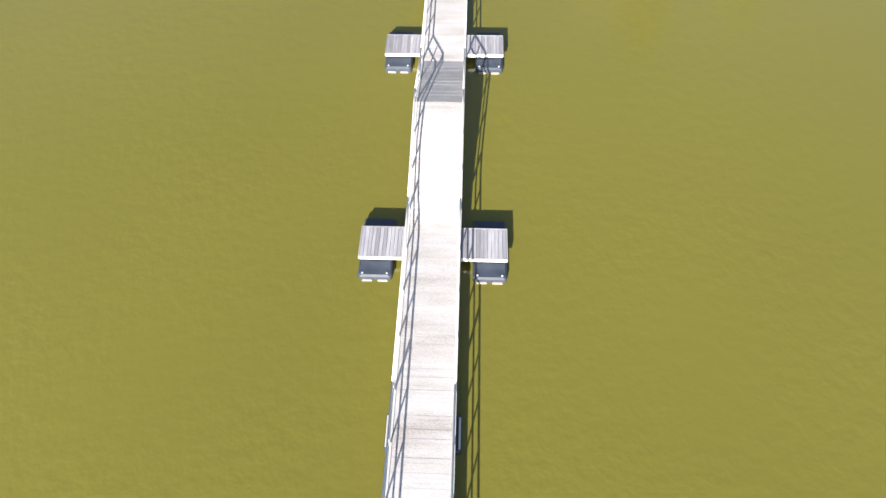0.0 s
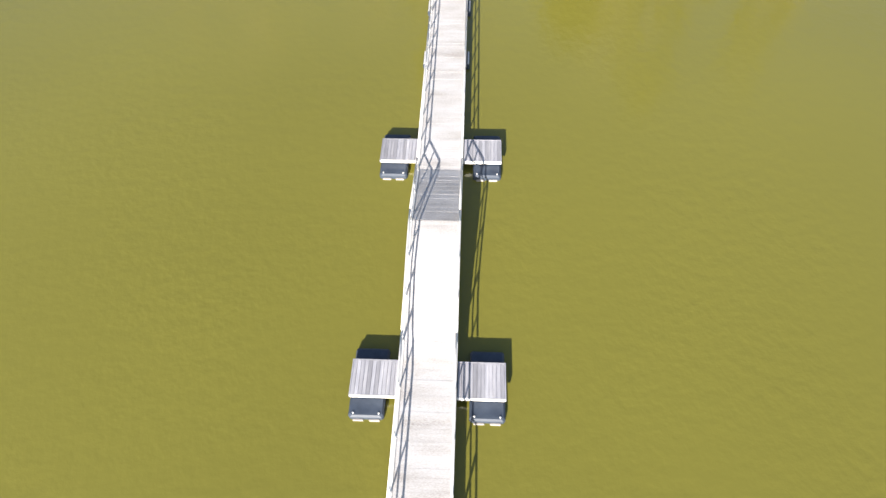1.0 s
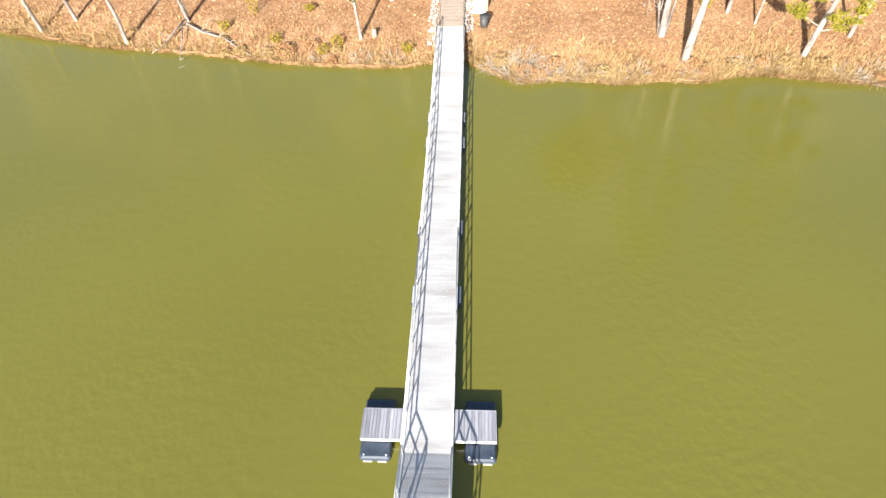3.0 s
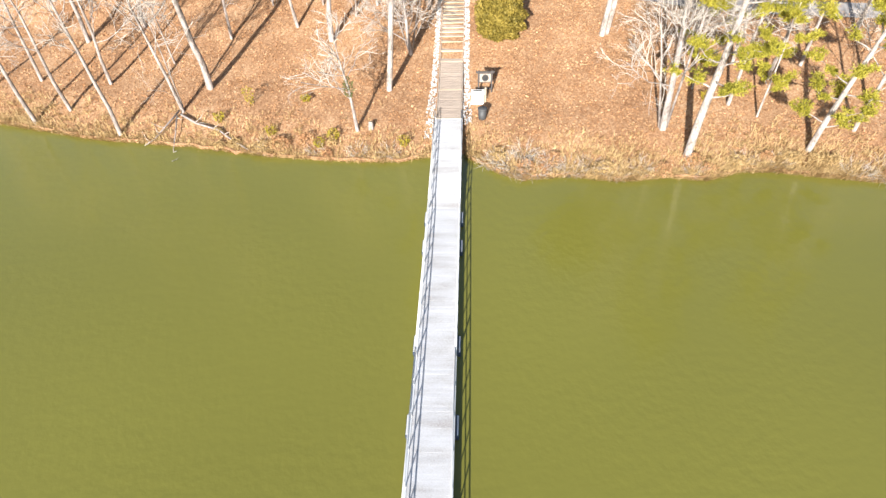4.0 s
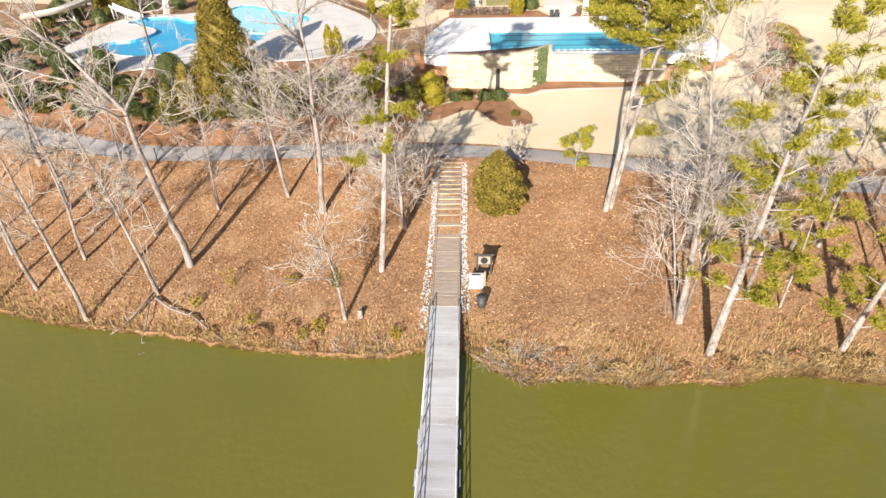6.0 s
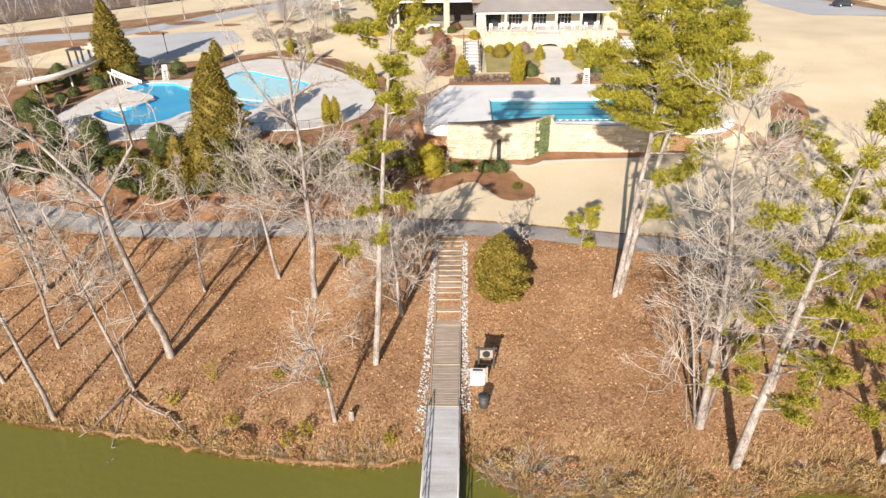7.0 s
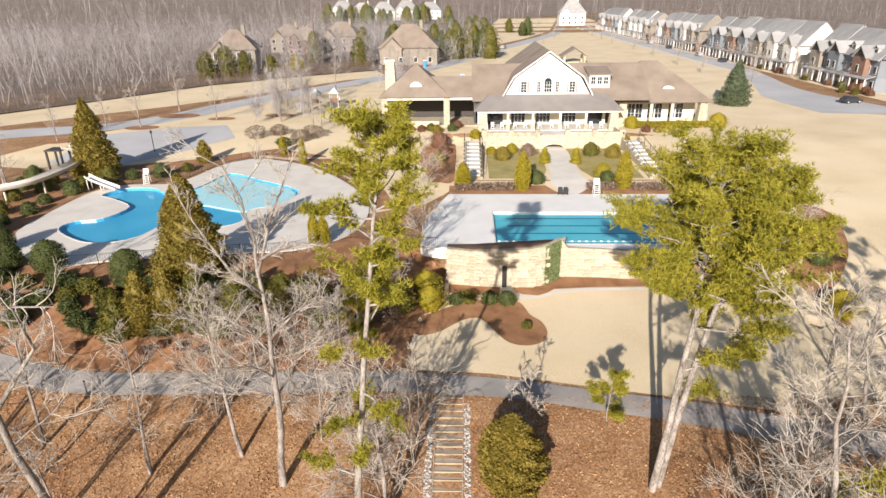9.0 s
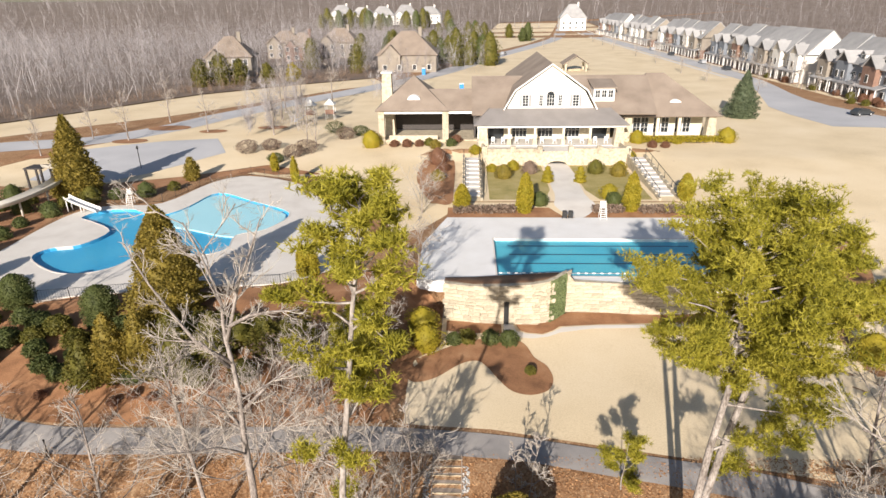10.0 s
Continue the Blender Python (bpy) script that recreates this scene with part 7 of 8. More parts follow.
# ---- streets, houses and woods behind ----
def townhouse(y0, y1, seed, x=98.0):
    """One town house of the row, facing the street: brick below, siding above, gables and dormer."""
    rng = random.Random(seed)
    w = y1 - y0
    # the nearest houses get a dark blue wall, their fronts' shade put into colour
    tone = rng.choice(("sand coloured", "taupe", "pale")) if y0 > 226 else "shaded slate blue"
    h_ = thing("town_house", f"{tone} town house with gabled bay, porch and grey roof", "house", "town houses along the street", at=(x, (y0 + y1) / 2, 8.3))
    half = w / 2 - 0.02
    eave, ridge = 8.0 + rng.uniform(-0.4, 0.5), 14.4 + rng.uniform(-0.8, 0.8)
    brick = rng.random() < 0.6
    wall = {"sand coloured": SAND, "taupe": TAUPE, "pale": TOWNWALL, "shaded slate blue": SLATESHADE}[tone]
    part("ground_floor", Shape().box(0, -half, -0.3, 13, half, 3.4), BRICK if brick else wall, h_)
    part("upper_wall", Shape().box(0.1, -half, 3.42, 12.9, half, eave), wall, h_)
    r = Shape()
    r.plate([(-0.6, half, eave - 0.3), (-0.6, -half, eave - 0.3), (6.5, -half, ridge), (6.5, half, ridge)], 0.25)
    r.plate([(13.6, -half, eave - 0.3), (13.6, half, eave - 0.3), (6.5, half, ridge), (6.5, -half, ridge)], 0.25)
    part("roof", r, GREYSHINGLE, h_)
    for yy in (-half, half):
        part("end_gable", Shape().add([(0.1, yy, eave - 0.3), (12.9, yy, eave - 0.3), (6.5, yy, ridge - 0.3)], [(0, 1, 2) if yy < 0 else (2, 1, 0)]), wall, h_)
    gy = rng.uniform(-half * 0.5, half * 0.5)
    gw = min(2.6, w * 0.28)
    bay = part("bay", Shape().box(-1.3, gy - gw, -0.3, 0.1, gy + gw, eave + 0.2), rng.choice((WHITEWALL, TOWNWALL, BRICK, SLATESHADE, TAUPE)), h_)
    part("gable_wall", Shape().add([(-1.3, gy - gw, eave + 0.2), (-1.3, gy + gw, eave + 0.2), (-1.3, gy, eave + 2.5)], [(0, 2, 1)]), DARKWOOD if rng.random() < 0.5 else SAND, bay)
    gr = Shape()
    for s_ in (-1, 1):
        c = [(-1.7, gy + s_ * (gw + 0.4), eave), (-1.7, gy, eave + 2.8), (4.5, gy, eave + 2.8), (1.5, gy + s_ * (gw + 0.4), eave)]
        gr.plate(c if s_ > 0 else c[::-1], 0.2)
    part("gable_roof", gr, GREYSHINGLE, bay)
    for z, hh in ((0.9, 1.7), (4.3, 1.7)):
        for k in range(4):
            yy = -half + w * (k + 0.5) / 4
            xx = -1.3 if abs(yy - gy) < gw - 0.4 else (0.0 if z < 3 else 0.1)
            wd = part("window", Shape().box(xx - 0.08, yy - 0.62, z - 0.1, xx - 0.02, yy + 0.62, z + hh + 0.1), WHITEPAINT, h_)
            part("pane", Shape().box(xx - 0.11, yy - 0.5, z, xx - 0.081, yy + 0.5, z + hh), PANE, wd)
    dy = -gy * 0.9 if abs(gy) > 1 else half * 0.6
    d = part("dormer", Shape().box(1.0, dy - 0.9, eave + 0.6, 4.0, dy + 0.9, eave + 2.2), DARKWOOD if rng.random() < 0.5 else WHITEWALL, h_)
    part("pane", Shape().box(0.93, dy - 0.55, eave + 0.9, 0.99, dy + 0.55, eave + 1.9), PANE, d)
    dr = Shape()
    for s_ in (-1, 1):
        c = [(0.7, dy + s_ * 1.2, eave + 2.1), (0.7, dy, eave + 3.0), (5.0, dy, eave + 3.0), (4.0, dy + s_ * 1.2, eave + 2.1)]
        dr.plate(c if s_ > 0 else c[::-1], 0.12)
    part("dormer_roof", dr, GREYSHINGLE, d)
    part("porch_roof", Shape().plate([(-2.4, half * 0.95, 3.2), (-2.4, -half * 0.95, 3.2), (0, -half * 0.95, 3.9), (0, half * 0.95, 3.9)], 0.15), GREYSHINGLE, h_)
    for k in range(4):
        yy = -half * 0.9 + half * 1.8 * k / 3
        part("porch_post", Shape().box(-2.3, yy - 0.12, -0.3, -2.06, yy + 0.12, 3.1), WHITEPAINT, h_)
    part("stoop", Shape().box(-2.4, -half * 0.95, -0.35, 0, half * 0.95, 0.25), BRICK, h_)


k = 0
for a, b, n in ((192, 222, 3), (230, 302, 7), (312, 372, 5), (384, 444, 5), (456, 520, 5)):
    for i in range(n):
        townhouse(a + (b - a) * i / n, a + (b - a) * (i + 1) / n, 100 + k)
        k += 1


def cottage(x, y, w, d, eave, ridge, label, wall, roof, turn=0.0, windows=4):
    """A detached house with a hipped roof, a front gable and rows of windows."""
    z = height(x, y)
    h_ = thing("house", label, "house", "houses among the trees", at=(x, y, z))
    h_.rotation_euler = (0, 0, turn)
    part("wall", Shape().box(-w / 2, -d / 2, -0.5, w / 2, d / 2, eave), wall, h_)
    o = 0.7
    e = [(-w / 2 - o, -d / 2 - o, eave), (w / 2 + o, -d / 2 - o, eave), (w / 2 + o, d / 2 + o, eave), (-w / 2 - o, d / 2 + o, eave)]
    k_ = max(w / 2 - d / 2, 0.5)
    r = Shape()
    r.plate([e[0], e[1], (k_, 0, ridge), (-k_, 0, ridge)], 0.25)
    r.plate([e[1], e[2], (k_, 0, ridge)], 0.25)
    r.plate([e[2], e[3], (-k_, 0, ridge), (k_, 0, ridge)], 0.25)
    r.plate([e[3], e[0], (-k_, 0, ridge)], 0.25)
    part("roof", r, roof, h_)
    gx, gw = -w * 0.28, w * 0.17
    g = part("front_gable", Shape().box(gx - gw, -d / 2 - 1.5, -0.5, gx + gw, -d / 2, eave), wall, h_)
    gr = Shape()
    top = eave + gw * 0.95
    for s_ in (-1, 1):
        c = [(gx + s_ * (gw + 0.4), -d / 2 - 2.0, eave - 0.1), (gx, -d / 2 - 2.0, top + 0.2), (gx, 0, top + 0.2), (gx + s_ * (gw + 0.4), 0, eave - 0.1)]
        gr.plate(c if s_ < 0 else c[::-1], 0.2)
    part("gable_roof", gr, roof, g)
    part("gable_face", Shape().add([(gx - gw, -d / 2 - 1.5, eave), (gx + gw, -d / 2 - 1.5, eave), (gx, -d / 2 - 1.5, top)], [(0, 1, 2)]), wall, g)
    for zz in ((1.0, 4.4) if eave > 6 else (1.0,)):
        for i in range(windows):
            xx = -w / 2 + w * (i + 0.5) / windows
            yy = -d / 2 - (1.5 if abs(xx - gx) < gw else 0)
            wd = part("window", Shape().box(xx - 0.75, yy - 0.08, zz - 0.12, xx + 0.75, yy - 0.01, zz + 1.8), WHITEPAINT, h_)
            part("pane", Shape().box(xx - 0.6, yy - 0.11, zz, xx + 0.6, yy - 0.081, zz + 1.68), PANE, wd)
    ch = part("chimney", Shape().box(w * 0.18, -0.6, ridge - 2.5, w * 0.18 + 1.2, 0.6, ridge + 1.2), wall, h_)
    part("chimney_cap", Shape().box(w * 0.18 - 0.1, -0.7, ridge + 1.2, w * 0.18 + 1.3, 0.7, ridge + 1.4), wall, ch)


cottage(-20.5, 278, 21, 16, 6.0, 13.8, "large taupe house with broad hipped roof beyond the street", TAUPE, SHINGLE)
cottage(-81, 262, 15, 12, 7.0, 13.4, "taupe house with brown roof half hidden in the woods", TAUPE, SHINGLE, 0.15)
cottage(-57, 336, 17, 12, 7.0, 13.0, "taupe gabled house among bare trees", TAUPE, SHINGLE, -0.1)
cottage(-83, 338, 16, 12, 7.0, 12.0, "taupe gabled house among bare trees", TAUPE, SHINGLE, 0.1)
cottage(-71, 322, 14, 11, 6.4, 11.8, "brick house among bare trees", BRICK, SHINGLE, 0.0)
for i, (x, y) in enumerate(((-96, 640), (-76, 632), (-56, 638), (-34, 645), (-118, 655))):
    cottage(x, y, 21, 13, 8.0, 15.0 + i % 3, "pale house with grey roof on the far street", WHITEWALL if i % 2 else TOWNWALL, GREYSHINGLE, 0.1 * (i % 3 - 1))
cottage(84, 560, 20, 14, 9.0, 19.0, "white house with steep grey roof at the street's end", WHITEWALL, GREYSHINGLE)

# open park shelter
gz = thing("park_shelter", "small open shelter with brown gabled roof on the lawn", "shelter", at=(39.5, 271, 8.3))
for a in (-3.6, 3.6):
    for b in (-3.0, 3.0):
        part("pier", Shape().box(a - 0.35, b - 0.35, -0.3, a + 0.35, b + 0.35, 2.7, cut=0.03), STONE, gz)
gs = Shape()
for s_ in (-1, 1):
    c = [(s_ * 4.8, -4.0, 2.5), (0, -4.0, 5.6), (0, 4.0, 5.6), (s_ * 4.8, 4.0, 2.5)]
    gs.plate(c if s_ < 0 else c[::-1], 0.2)
part("roof", gs, SHINGLE, gz)
part("truss", Shape().tube([(-4.2, -3.6, 2.7), (0, -3.6, 5.2), (4.2, -3.6, 2.7)], 0.12, 4), DARKWOOD, gz)
part("bench", Shape().box(-2.2, -0.3, 0, 2.2, 0.3, 0.5, cut=0.02), TIMBER, gz)

# playground
pg = thing("playground", "playground frame with pale peaked roofs and red panels", "playground", at=(-30.5, 176, 8.2))
for x, y in ((-2, 0), (2, 1)):
    for a in (-0.9, 0.9):
        for b in (-0.9, 0.9):
            part("post", Shape().tube([(x + a, y + b, -0.2), (x + a, y + b, 3.4)], 0.08, 6), WHITEPAINT, pg)
    part("deck", Shape().box(x - 1, y - 1, 1.4, x + 1, y + 1, 1.5), BRICK, pg)
    rr = Shape()
    c4 = [(x - 1.2, y - 1.2, 3.4), (x + 1.2, y - 1.2, 3.4), (x + 1.2, y + 1.2, 3.4), (x - 1.2, y + 1.2, 3.4)]
    for i in range(4):
        rr.plate([c4[i], c4[(i + 1) % 4], (x, y, 4.6)], 0.06)
    part("peaked_roof", rr, WHITEWALL, pg)
    part("panel", Shape().box(x - 0.9, y - 1.05, 1.5, x + 0.9, y - 1.0, 2.4), BRICK, pg)
part("slide", Shape().plate([(-3.0, -1.2, 1.5), (-3.0, -2.0, 1.5), (-5.2, -2.0, 0.2), (-5.2, -1.2, 0.2)][::-1], 0.06), BLUEPAINT, pg, "blue slide")


def car(x, y, turn, paint, label):
    c = thing("parked_car", label, "car", "parked cars", at=(x, y, height(x, y) + 0.06))
    c.rotation_euler = (0, 0, turn)
    prof = [(-2.2, 0.35), (2.2, 0.35), (2.25, 0.75), (1.3, 0.95), (0.7, 1.45), (-1.3, 1.5), (-2.1, 1.0), (-2.25, 0.8)]
    s = Shape()
    n = len(prof)
    s.add([(px, -0.88, pz) for px, pz in prof] + [(px, 0.88, pz) for px, pz in prof], [tuple(range(n - 1, -1, -1)), tuple(range(n, 2 * n))] + [(i, (i + 1) % n, n + (i + 1) % n, n + i) for i in range(n)])
    part("body", s, paint, c)
    part("side_window", Shape().box(-1.5, -0.9, 1.0, 0.75, 0.9, 1.38), PANE, c)
    part("windscreen", Shape().plate([(1.26, -0.75, 0.99), (1.26, 0.75, 0.99), (0.74, 0.75, 1.44), (0.74, -0.75, 1.44)], 0.02), PANE, c)
    for a in (-1.4, 1.4):
        for b in (-0.8, 0.8):
            w_ = part("wheel", Shape().tube([(a, b - 0.11, 0.33), (a, b + 0.11, 0.33)], 0.33, 14), TYRE, c)
            part("rim", Shape().tube([(a, b - 0.12, 0.33), (a, b + 0.12, 0.33)], 0.19, 10), ALU, w_)


SILVER = glass("silver car paint", (0.35, 0.36, 0.38), 0.3)
car(84.6, 177.6, 0.25, CARPAINT, "dark parked car at the kerb of the street")
car(14.5, 330, 1.2, CARPAINT, "dark car on the winding street")
car(18.0, 341, 1.2, SILVER, "silver car on the winding street")
for i, (x, y) in enumerate(((95.0, 268), (95.2, 292), (95, 330), (95, 360))):
    car(x - 3.2, y, 1.57, SILVER if i % 2 else CARPAINT, "parked car before the town houses")


def small_tree(x, y, h_, seed, label, group, twigs=2):
    bare_tree(label, [on(x, y), (x + 0.1, y, height(x, y) + h_ * 0.5), (x, y, height(x, y) + h_)], h_ * 0.018, seed, 0.42, 13, 0.25, group=group, twigs=twigs, name="street_tree")


for i, (x, y) in enumerate(((-72.2, 145.2), (-62.6, 156.3), (-63.1, 174.5), (-50.5, 163.9), (-36.2, 160.8), (-70.2, 157.5), (-41, 186), (-33, 200))):
    small_tree(x, y, 7.0 + (i * 37 % 5) * 0.6, 500 + i, "slim bare street tree in a mulch ring by the parking lot", "parking lot trees")
for i, (x, y) in enumerate(((74.7, 367.9), (75.7, 327.4), (75.3, 295.9), (73.6, 259.9), (73.7, 236.7), (105, 186), (-9, 172), (3, 186), (78.0, 212), (76.0, 400), (76.4, 430), (52, 420), (40, 372))):
    small_tree(x, y, 5.5 + (i * 31 % 4) * 0.6, 520 + i, "small bare street tree beside the street", "street trees")
for i, (x, y) in enumerate(((93.6, 213), (92.8, 219), (94.4, 224), (94.2, 228), (93.8, 241), (94.4, 249), (95.0, 256), (94.2, 263), (95.2, 271), (95.2, 284), (95.2, 305), (95.2, 322), (95.2, 345), (95.2, 376), (95.2, 410))):
    small_tree(x, y, 5.2 + (i * 29 % 5) * 0.5, 600 + i, "bare bushy tree in a town house front yard", "front yard trees", 3)
for i, (x, y, r) in enumerate(((94.6, 187.5, 1.0), (93.0, 190.4, 0.9), (95.4, 190.6, 1.2), (91.6, 193.6, 0.8), (95.2, 195.2, 1.3), (95.4, 200.4, 1.2), (95.2, 206.2, 1.0), (94.8, 216.6, 1.1), (95.2, 233, 1.2), (95.3, 245, 1.0))):
    shrub("front_yard_bush", "clipped olive bush in a front yard" if i % 2 else "brown leafy bush in a front yard", "shrub", on(x, y), [(0, r * 0.8), (r * 0.6, r), (r * 1.3, r * 0.75), (r * 1.6, 0.1)], OLIVE if i % 2 else RUST, 640 + i, 0.13, 800, "front yard bushes", 0.2)
for i, (x, y, r) in enumerate(((-72.2, 145.2, 2.2), (-62.0, 155.5, 2.6), (-60.2, 168.0, 3.4), (-49.6, 164.4, 2.2), (-38.6, 168, 2.4))):
    drape("mulch_ring", [(x + r * 1.3 * math.cos(2 * math.pi * k_ / 16), y + r * 0.8 * math.sin(2 * math.pi * k_ / 16)) for k_ in range(16)], MULCH, 0.075, "round mulch ring under a street tree", "mulch bed", 4.0)
shrub("conifer", "blue green conifer on the lawn by the street", "tree", on(58.8, 176), [(0, 2.6), (1.5, 3.0), (4, 2.3), (7, 1.2), (9.6, 0.1)], BLUEFIR, 540, 0.22, 6000, lumps=0.25)
for i, (x, y, r) in enumerate(((-36.5, 147, 1.9), (-33, 149, 1.6), (-28, 144.6, 1.7), (-26.4, 147.0, 1.9), (-21.5, 157, 1.8), (-19, 160, 1.6), (-24.5, 163, 1.9), (-30.0, 141.5, 1.3))):
    shrub("bare_bush", "rounded brown twiggy bush on the park lawn", "shrub", on(x, y), [(0, r * 0.6), (r * 0.6, r), (r * 1.0, r * 0.7), (r * 1.2, 0.1)], DRYBUSH if i < 5 else HEDGE, 560 + i, 0.09, 2600, "bare bushes on the lawn", 0.25, core=False)
for i, (x, y, h_) in enumerate(((-39.2, 176.8, 11), (-33.0, 171.0, 9), (-36.8, 181, 10), (-27.5, 152.5, 7), (-25.4, 150.2, 6.5))):
    small_tree(x, y, h_, 530 + i, "broad bare tree beside the playground", "bare trees by the playground")
for i, (x, y, h_) in enumerate(((-61, 117, 8), (-64.5, 121, 9), (-58.8, 112.5, 7), (-67, 116, 8))):
    small_tree(x, y, h_, 545 + i, "bare tree among the bushes by the water slide", "bare trees by the slide")
lamp = thing("street_lamp", "black lamp post by the parking lot", "street lamp", at=on(-51.2, 138.5))
part("pole", Shape().tube([(0, 0, -0.2), (0, 0, 3.2)], 0.06, 8), IRON, lamp)
part("lantern", Shape().tube([(0, 0, 3.2), (0, 0, 3.35), (0, 0, 3.7)], [0.12, 0.22, 0.08], 8), IRON, lamp)
for spot, where in (((-14.0, 262), "by the street"), ((-0.4, 218.6), "on the lawn behind the clubhouse")):
    bo = thing("portable_cabin", f"small bright blue portable cabin {where}", "cabin", "portable cabins", at=on(*spot))
    part("body", Shape().box(-0.6, -0.6, 0, 0.6, 0.6, 2.2, cut=0.04), BLUEPAINT, bo)
    part("roof", Shape().box(-0.65, -0.65, 2.201, 0.65, 0.65, 2.4, cut=0.06), WHITEPAINT, bo)


def woods(name, label, inside, box, count, seed, tall=(13, 20), limbs=14, spray=7, material=FARTWIG):
    """Many leafless trees of a wood, as one mass: bent stems, limbs and fine sprays."""
    rs = np.random.default_rng(seed)
    x0, y0, x1, y1 = box
    spots = []
    while len(spots) < count:
        x, y = rs.uniform(x0, x1), y0 + (y1 - y0) * rs.uniform(0, 1) ** 1.5
        if inside(x, y):
            spots.append((x, y, height(x, y) - 0.3))
    base = np.array(spots)
    h_ = rs.uniform(*tall, count) * rs.uniform(0.6, 1.0, count)
    lean = rs.normal(0, 0.10, (count, 2))
    bend = rs.normal(0, 0.06, (count, 2))

    def at(u):
        """The place of each stem at height u (0 to 1)."""
        xy = lean[:, None, :] * u + bend[:, None, :] * np.sin(u * 5)
        return base[:, None, :] + np.concatenate([xy, u], 2) * h_[:, None, None]

    ring = np.array([[math.cos(a), math.sin(a), 0] for a in (0, 2.09, 4.19)])
    r = h_ * np.where(rs.uniform(0, 1, count) < 0.12, rs.uniform(0.005, 0.009, count), 0.0018)
    cuts = [at(np.full((count, 1, 1), v))[:, 0] for v in (0, 0.35, 0.7, 1.0)]
    tris = []
    for j in range(3):
        for i in range(3):
            ra, rb = (r * (1 - 0.32 * j))[:, None], (r * (0.68 - 0.32 * j))[:, None]
            p, q = cuts[j] + ring[i] * ra, cuts[j] + ring[(i + 1) % 3] * ra
            tris.append(np.stack([p, q, cuts[j + 1] + ring[i] * rb], 1))
            tris.append(np.stack([q, cuts[j + 1] + ring[(i + 1) % 3] * rb, cuts[j + 1] + ring[i] * rb], 1))
    u = rs.uniform(0.2, 0.98, (count, limbs, 1))
    a = rs.uniform(0, 2 * np.pi, (count, limbs))
    ln = (h_[:, None] * rs.uniform(0.12, 0.34, (count, limbs)) * (1.25 - 0.8 * u[:, :, 0]))[:, :, None]
    p = at(u)
    d = np.stack([np.cos(a) * 0.8, np.sin(a) * 0.8, rs.uniform(-0.1, 0.9, (count, limbs))], 2)
    s = np.stack([-np.sin(a), np.cos(a), 0 * a], 2) * 0.034
    tris.append(np.stack([p + s, p - s, p + d * ln], 2).reshape(-1, 3, 3))
    for _ in range(spray):
        q = p + d * ln * rs.uniform(0.2, 0.98, (count, limbs, 1))
        e = q + (d * 0.4 + rs.normal(0, 0.65, d.shape)) * ln * rs.uniform(0.3, 0.75, (count, limbs, 1))
        tris.append(np.stack([q + s * 0.5, q - s * 0.5, e], 2).reshape(-1, 3, 3))
    tagged(new(name, tri_mesh(name, np.concatenate(tris), material)), label, "woods", kind="stuff")


WOOD_EDGE = [(-400, 60), (-130, 128), (-112, 160), (-94, 186), (-76, 216), (-55, 236), (-36, 250), (-30, 262)]


def left_wood(x, y):
    if x > -30 and y < 380:
        return False
    if abs(x + 81) < 9 and 254 < y < 270:
        return False
    return y > lerp(WOOD_EDGE, x) + 2


woods("bare_woods", "dense grey brown leafless woods on the park's far side", left_wood, (-330, 110, -28, 430), 4600, 81, (13, 23), 12, 8)
woods("bare_woods", "leafless woods behind the town houses", lambda x, y: x > 116 and y > 150, (116, 150, 420, 620), 1300, 82, (14, 22), 10, 4)
woods("bare_woods", "far leafless woods beyond the houses", lambda x, y: True, (-560, 545, 560, 1000), 3000, 83, (22, 34), 7, 3)
woods("bare_trees", "scattered leafless trees round the houses", lambda x, y: y > 262 and not (abs(x + 20) < 13 and abs(y - 276) < 10), (-60, 262, 8, 480), 620, 84, (9, 16), 14, 9)
woods("bare_trees", "leafless trees along the town house gardens", lambda x, y: 94 < x < 97, (93.6, 195, 97, 520), 110, 85, (4, 8))
woods("bare_trees", "leafless trees before the far street", lambda x, y: not (20 < x < 60), (-150, 395, 60, 620), 420, 86, (12, 20), 9, 4)
woods("bare_trees", "thicket of pale bushy leafless trees by the playground", lambda x, y: True, (-44, 160, -32, 184), 15, 88, (9, 14), 60, 18)
woods("bare_trees", "bushy leafless trees beside the winding street", lambda x, y: x + 24 > (y - 205) * 0.25, (-30, 196, -14, 250), 16, 89, (8, 13), 50, 16)
woods("undergrowth", "reddish brown leafless undergrowth at the wood's edge", lambda x, y: lerp(WOOD_EDGE, x) - 2.5 < y < lerp(WOOD_EDGE, x) + 14, (-150, 110, -32, 280), 1900, 87, (2.0, 5.5), 9, 5, UNDERGROWTH)
for i, (x, y, h_) in enumerate(((-80, 232, 8.5), (-75, 236, 10), (-70, 238, 8), (-77, 240, 9.5), (-62, 240, 6.5), (-55, 244, 6))):
    shrub("evergreen_tree", "dark olive evergreen at the wood's edge", "tree", on(x, y), [(0, h_ * 0.22), (h_ * 0.25, h_ * 0.33), (h_ * 0.65, h_ * 0.26), (h_ * 0.9, h_ * 0.12), (h_, 0.1)], OLIVE if i < 5 else GOLD, 650 + i, 0.4, 1300, "evergreens among the woods", 0.3)
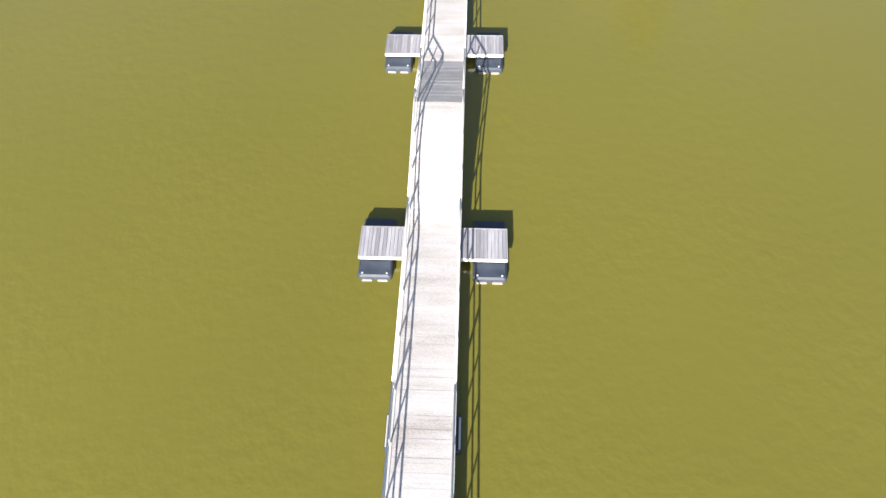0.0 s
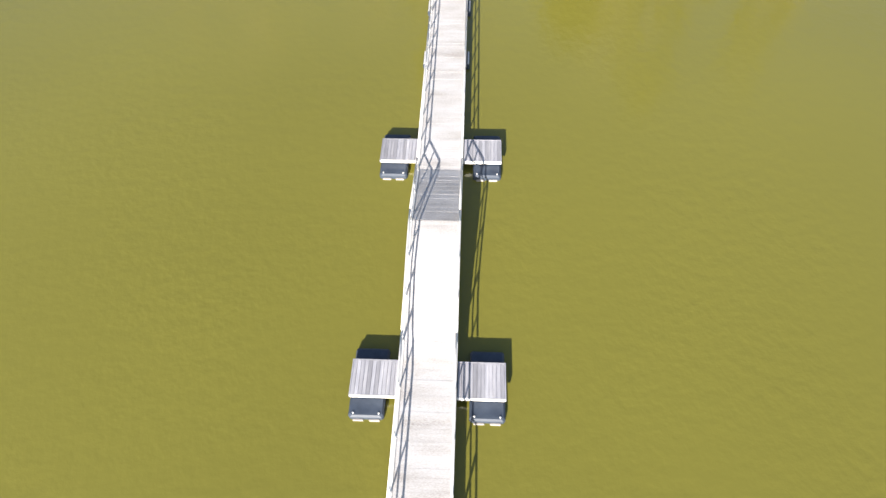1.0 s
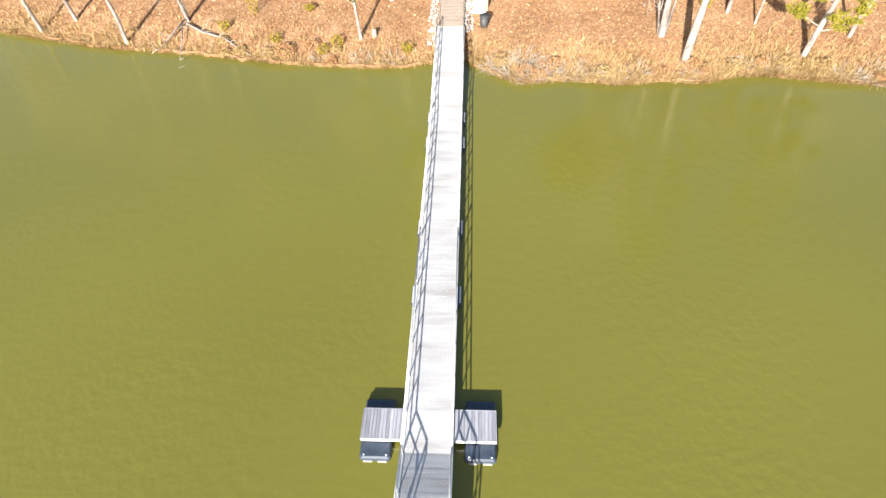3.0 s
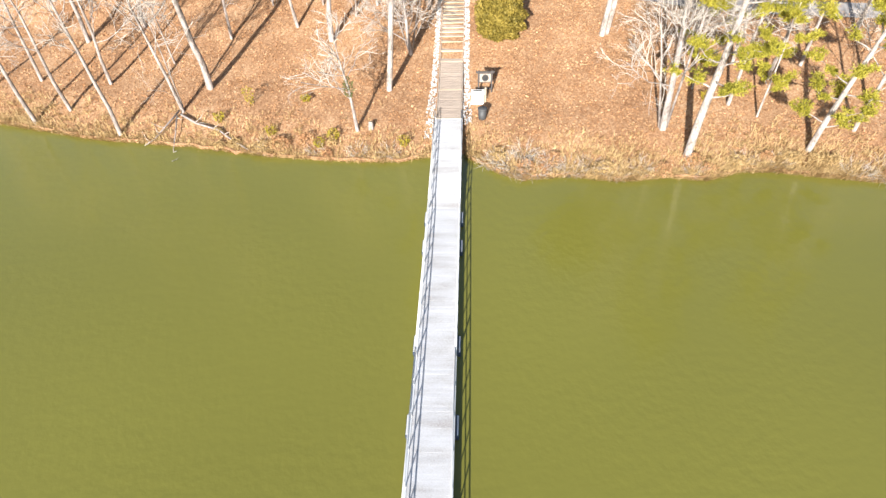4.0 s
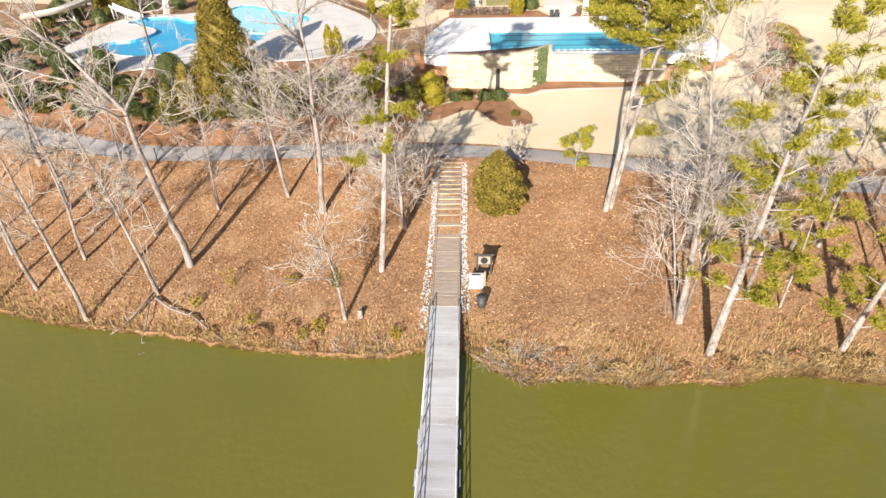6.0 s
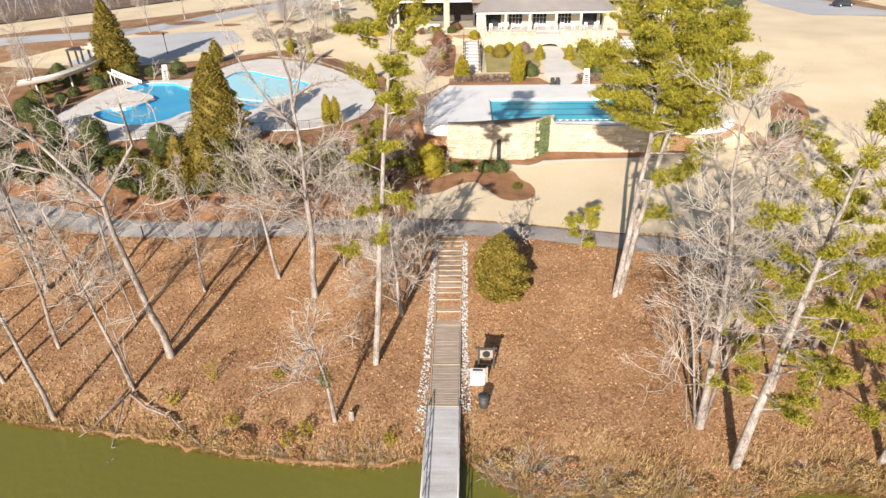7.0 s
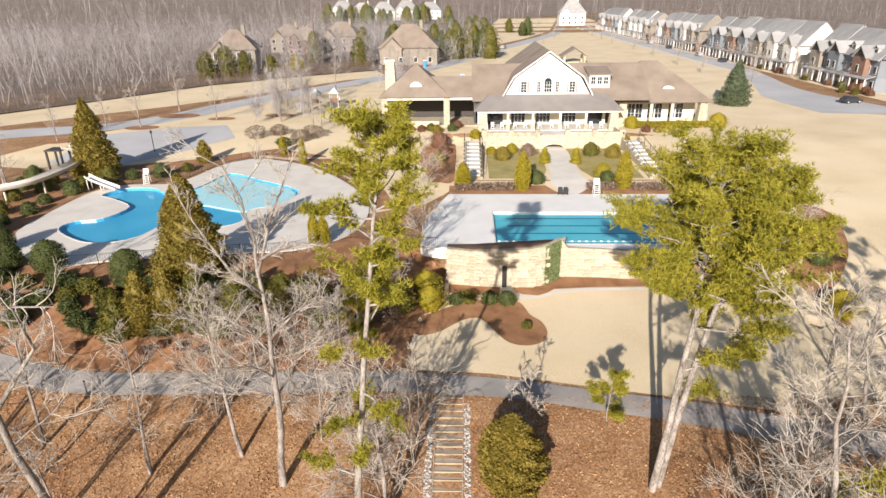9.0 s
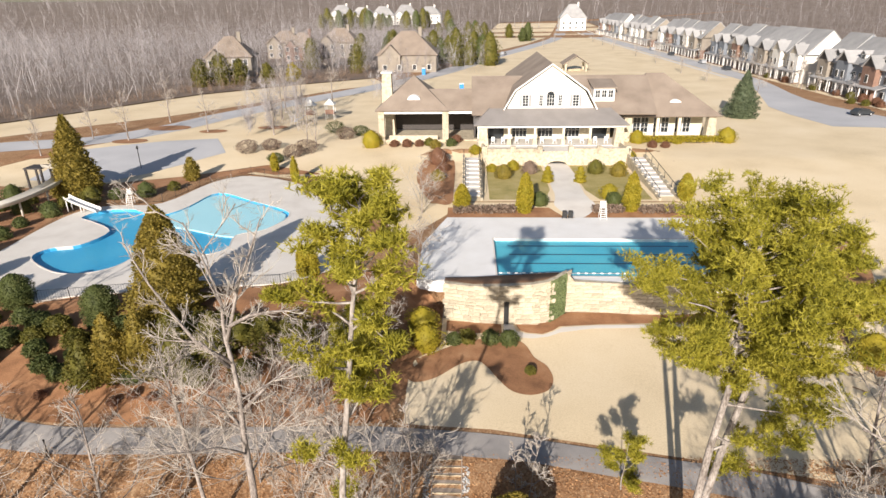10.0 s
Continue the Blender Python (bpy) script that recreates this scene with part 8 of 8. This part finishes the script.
for i in range(70):
    rng2 = random.Random(900 + i)
    x, y = (rng2.uniform(-34, 10), rng2.uniform(288, 330)) if i < 26 else ((rng2.uniform(-70, -30), rng2.uniform(225, 330)) if i < 34 else ((rng2.uniform(-20, 40), rng2.uniform(430, 500)) if i < 46 else (rng2.uniform(-125, -15), rng2.uniform(575, 618))))
    if i < 34 and x < -30 and y < lerp(WOOD_EDGE, x) + 4:
        continue
    h_ = rng2.uniform(7, 13) if i < 46 else rng2.uniform(10, 17)
    shrub("evergreen_tree", "dark green evergreen among the bare trees", "tree", on(x, y), [(0, h_ * 0.18), (h_ * 0.25, h_ * 0.30), (h_ * 0.65, h_ * 0.24), (h_ * 0.9, h_ * 0.12), (h_, 0.1)], OLIVE if i % 3 else HEDGE, 600 + i, 0.45, 800, "evergreens among the woods", 0.25)

# ---- small pieces last: the stone borders of the steps ----
def rock_borders():
    rng = random.Random(33)
    shapes = []
    for k in range(7):
        s = Shape()
        s.ball((0, 0, 0), 1, rng.uniform(0.65, 0.95), rng.uniform(0.5, 0.8), 0.55, k + 1, 6, 4)
        s.s = [False] * len(s.f)
        shapes.append(s.mesh("rock", PALEROCK))
    for side in (-1, 1):
        b = thing("rock_border", "border of pale angular stones beside the steps", "stone border", "stone borders of the steps", kind="structure")
        for i in range(290):
            y = rng.uniform(58.4 if side < 0 else 59.8, 76.6)
            wide = lerp([(58, 0.7), (62, 0.6), (66, 0.42), (77, 0.38)], y)
            x = side * (1.06 + rng.uniform(0, 1) * wide)
            r = rng.uniform(0.06, 0.11)
            ob = new("rock", rng.choice(shapes))
            ob.parent = b
            ob.matrix_local = Matrix.LocRotScale((x, y, max(height(x, y), 0) + r * 0.35), Euler((rng.uniform(0, 6), rng.uniform(0, 6), rng.uniform(0, 6))), (r, r, r))
        small = Shape()
        for i in range(520):
            y = rng.uniform(58.4 if side < 0 else 59.8, 77.0)
            x = side * (1.04 + rng.uniform(0, 1) * lerp([(58, 0.75), (62, 0.65), (66, 0.45), (77, 0.4)], y))
            r = rng.uniform(0.04, 0.075)
            small.ball((x, y, max(height(x, y), 0) + 0.02), r, r * 0.8, r * 0.7, 0.5, i % 9, 5, 3)
        tagged(part("gravel", small, PALEROCK, b), kind="stuff")


rock_borders()
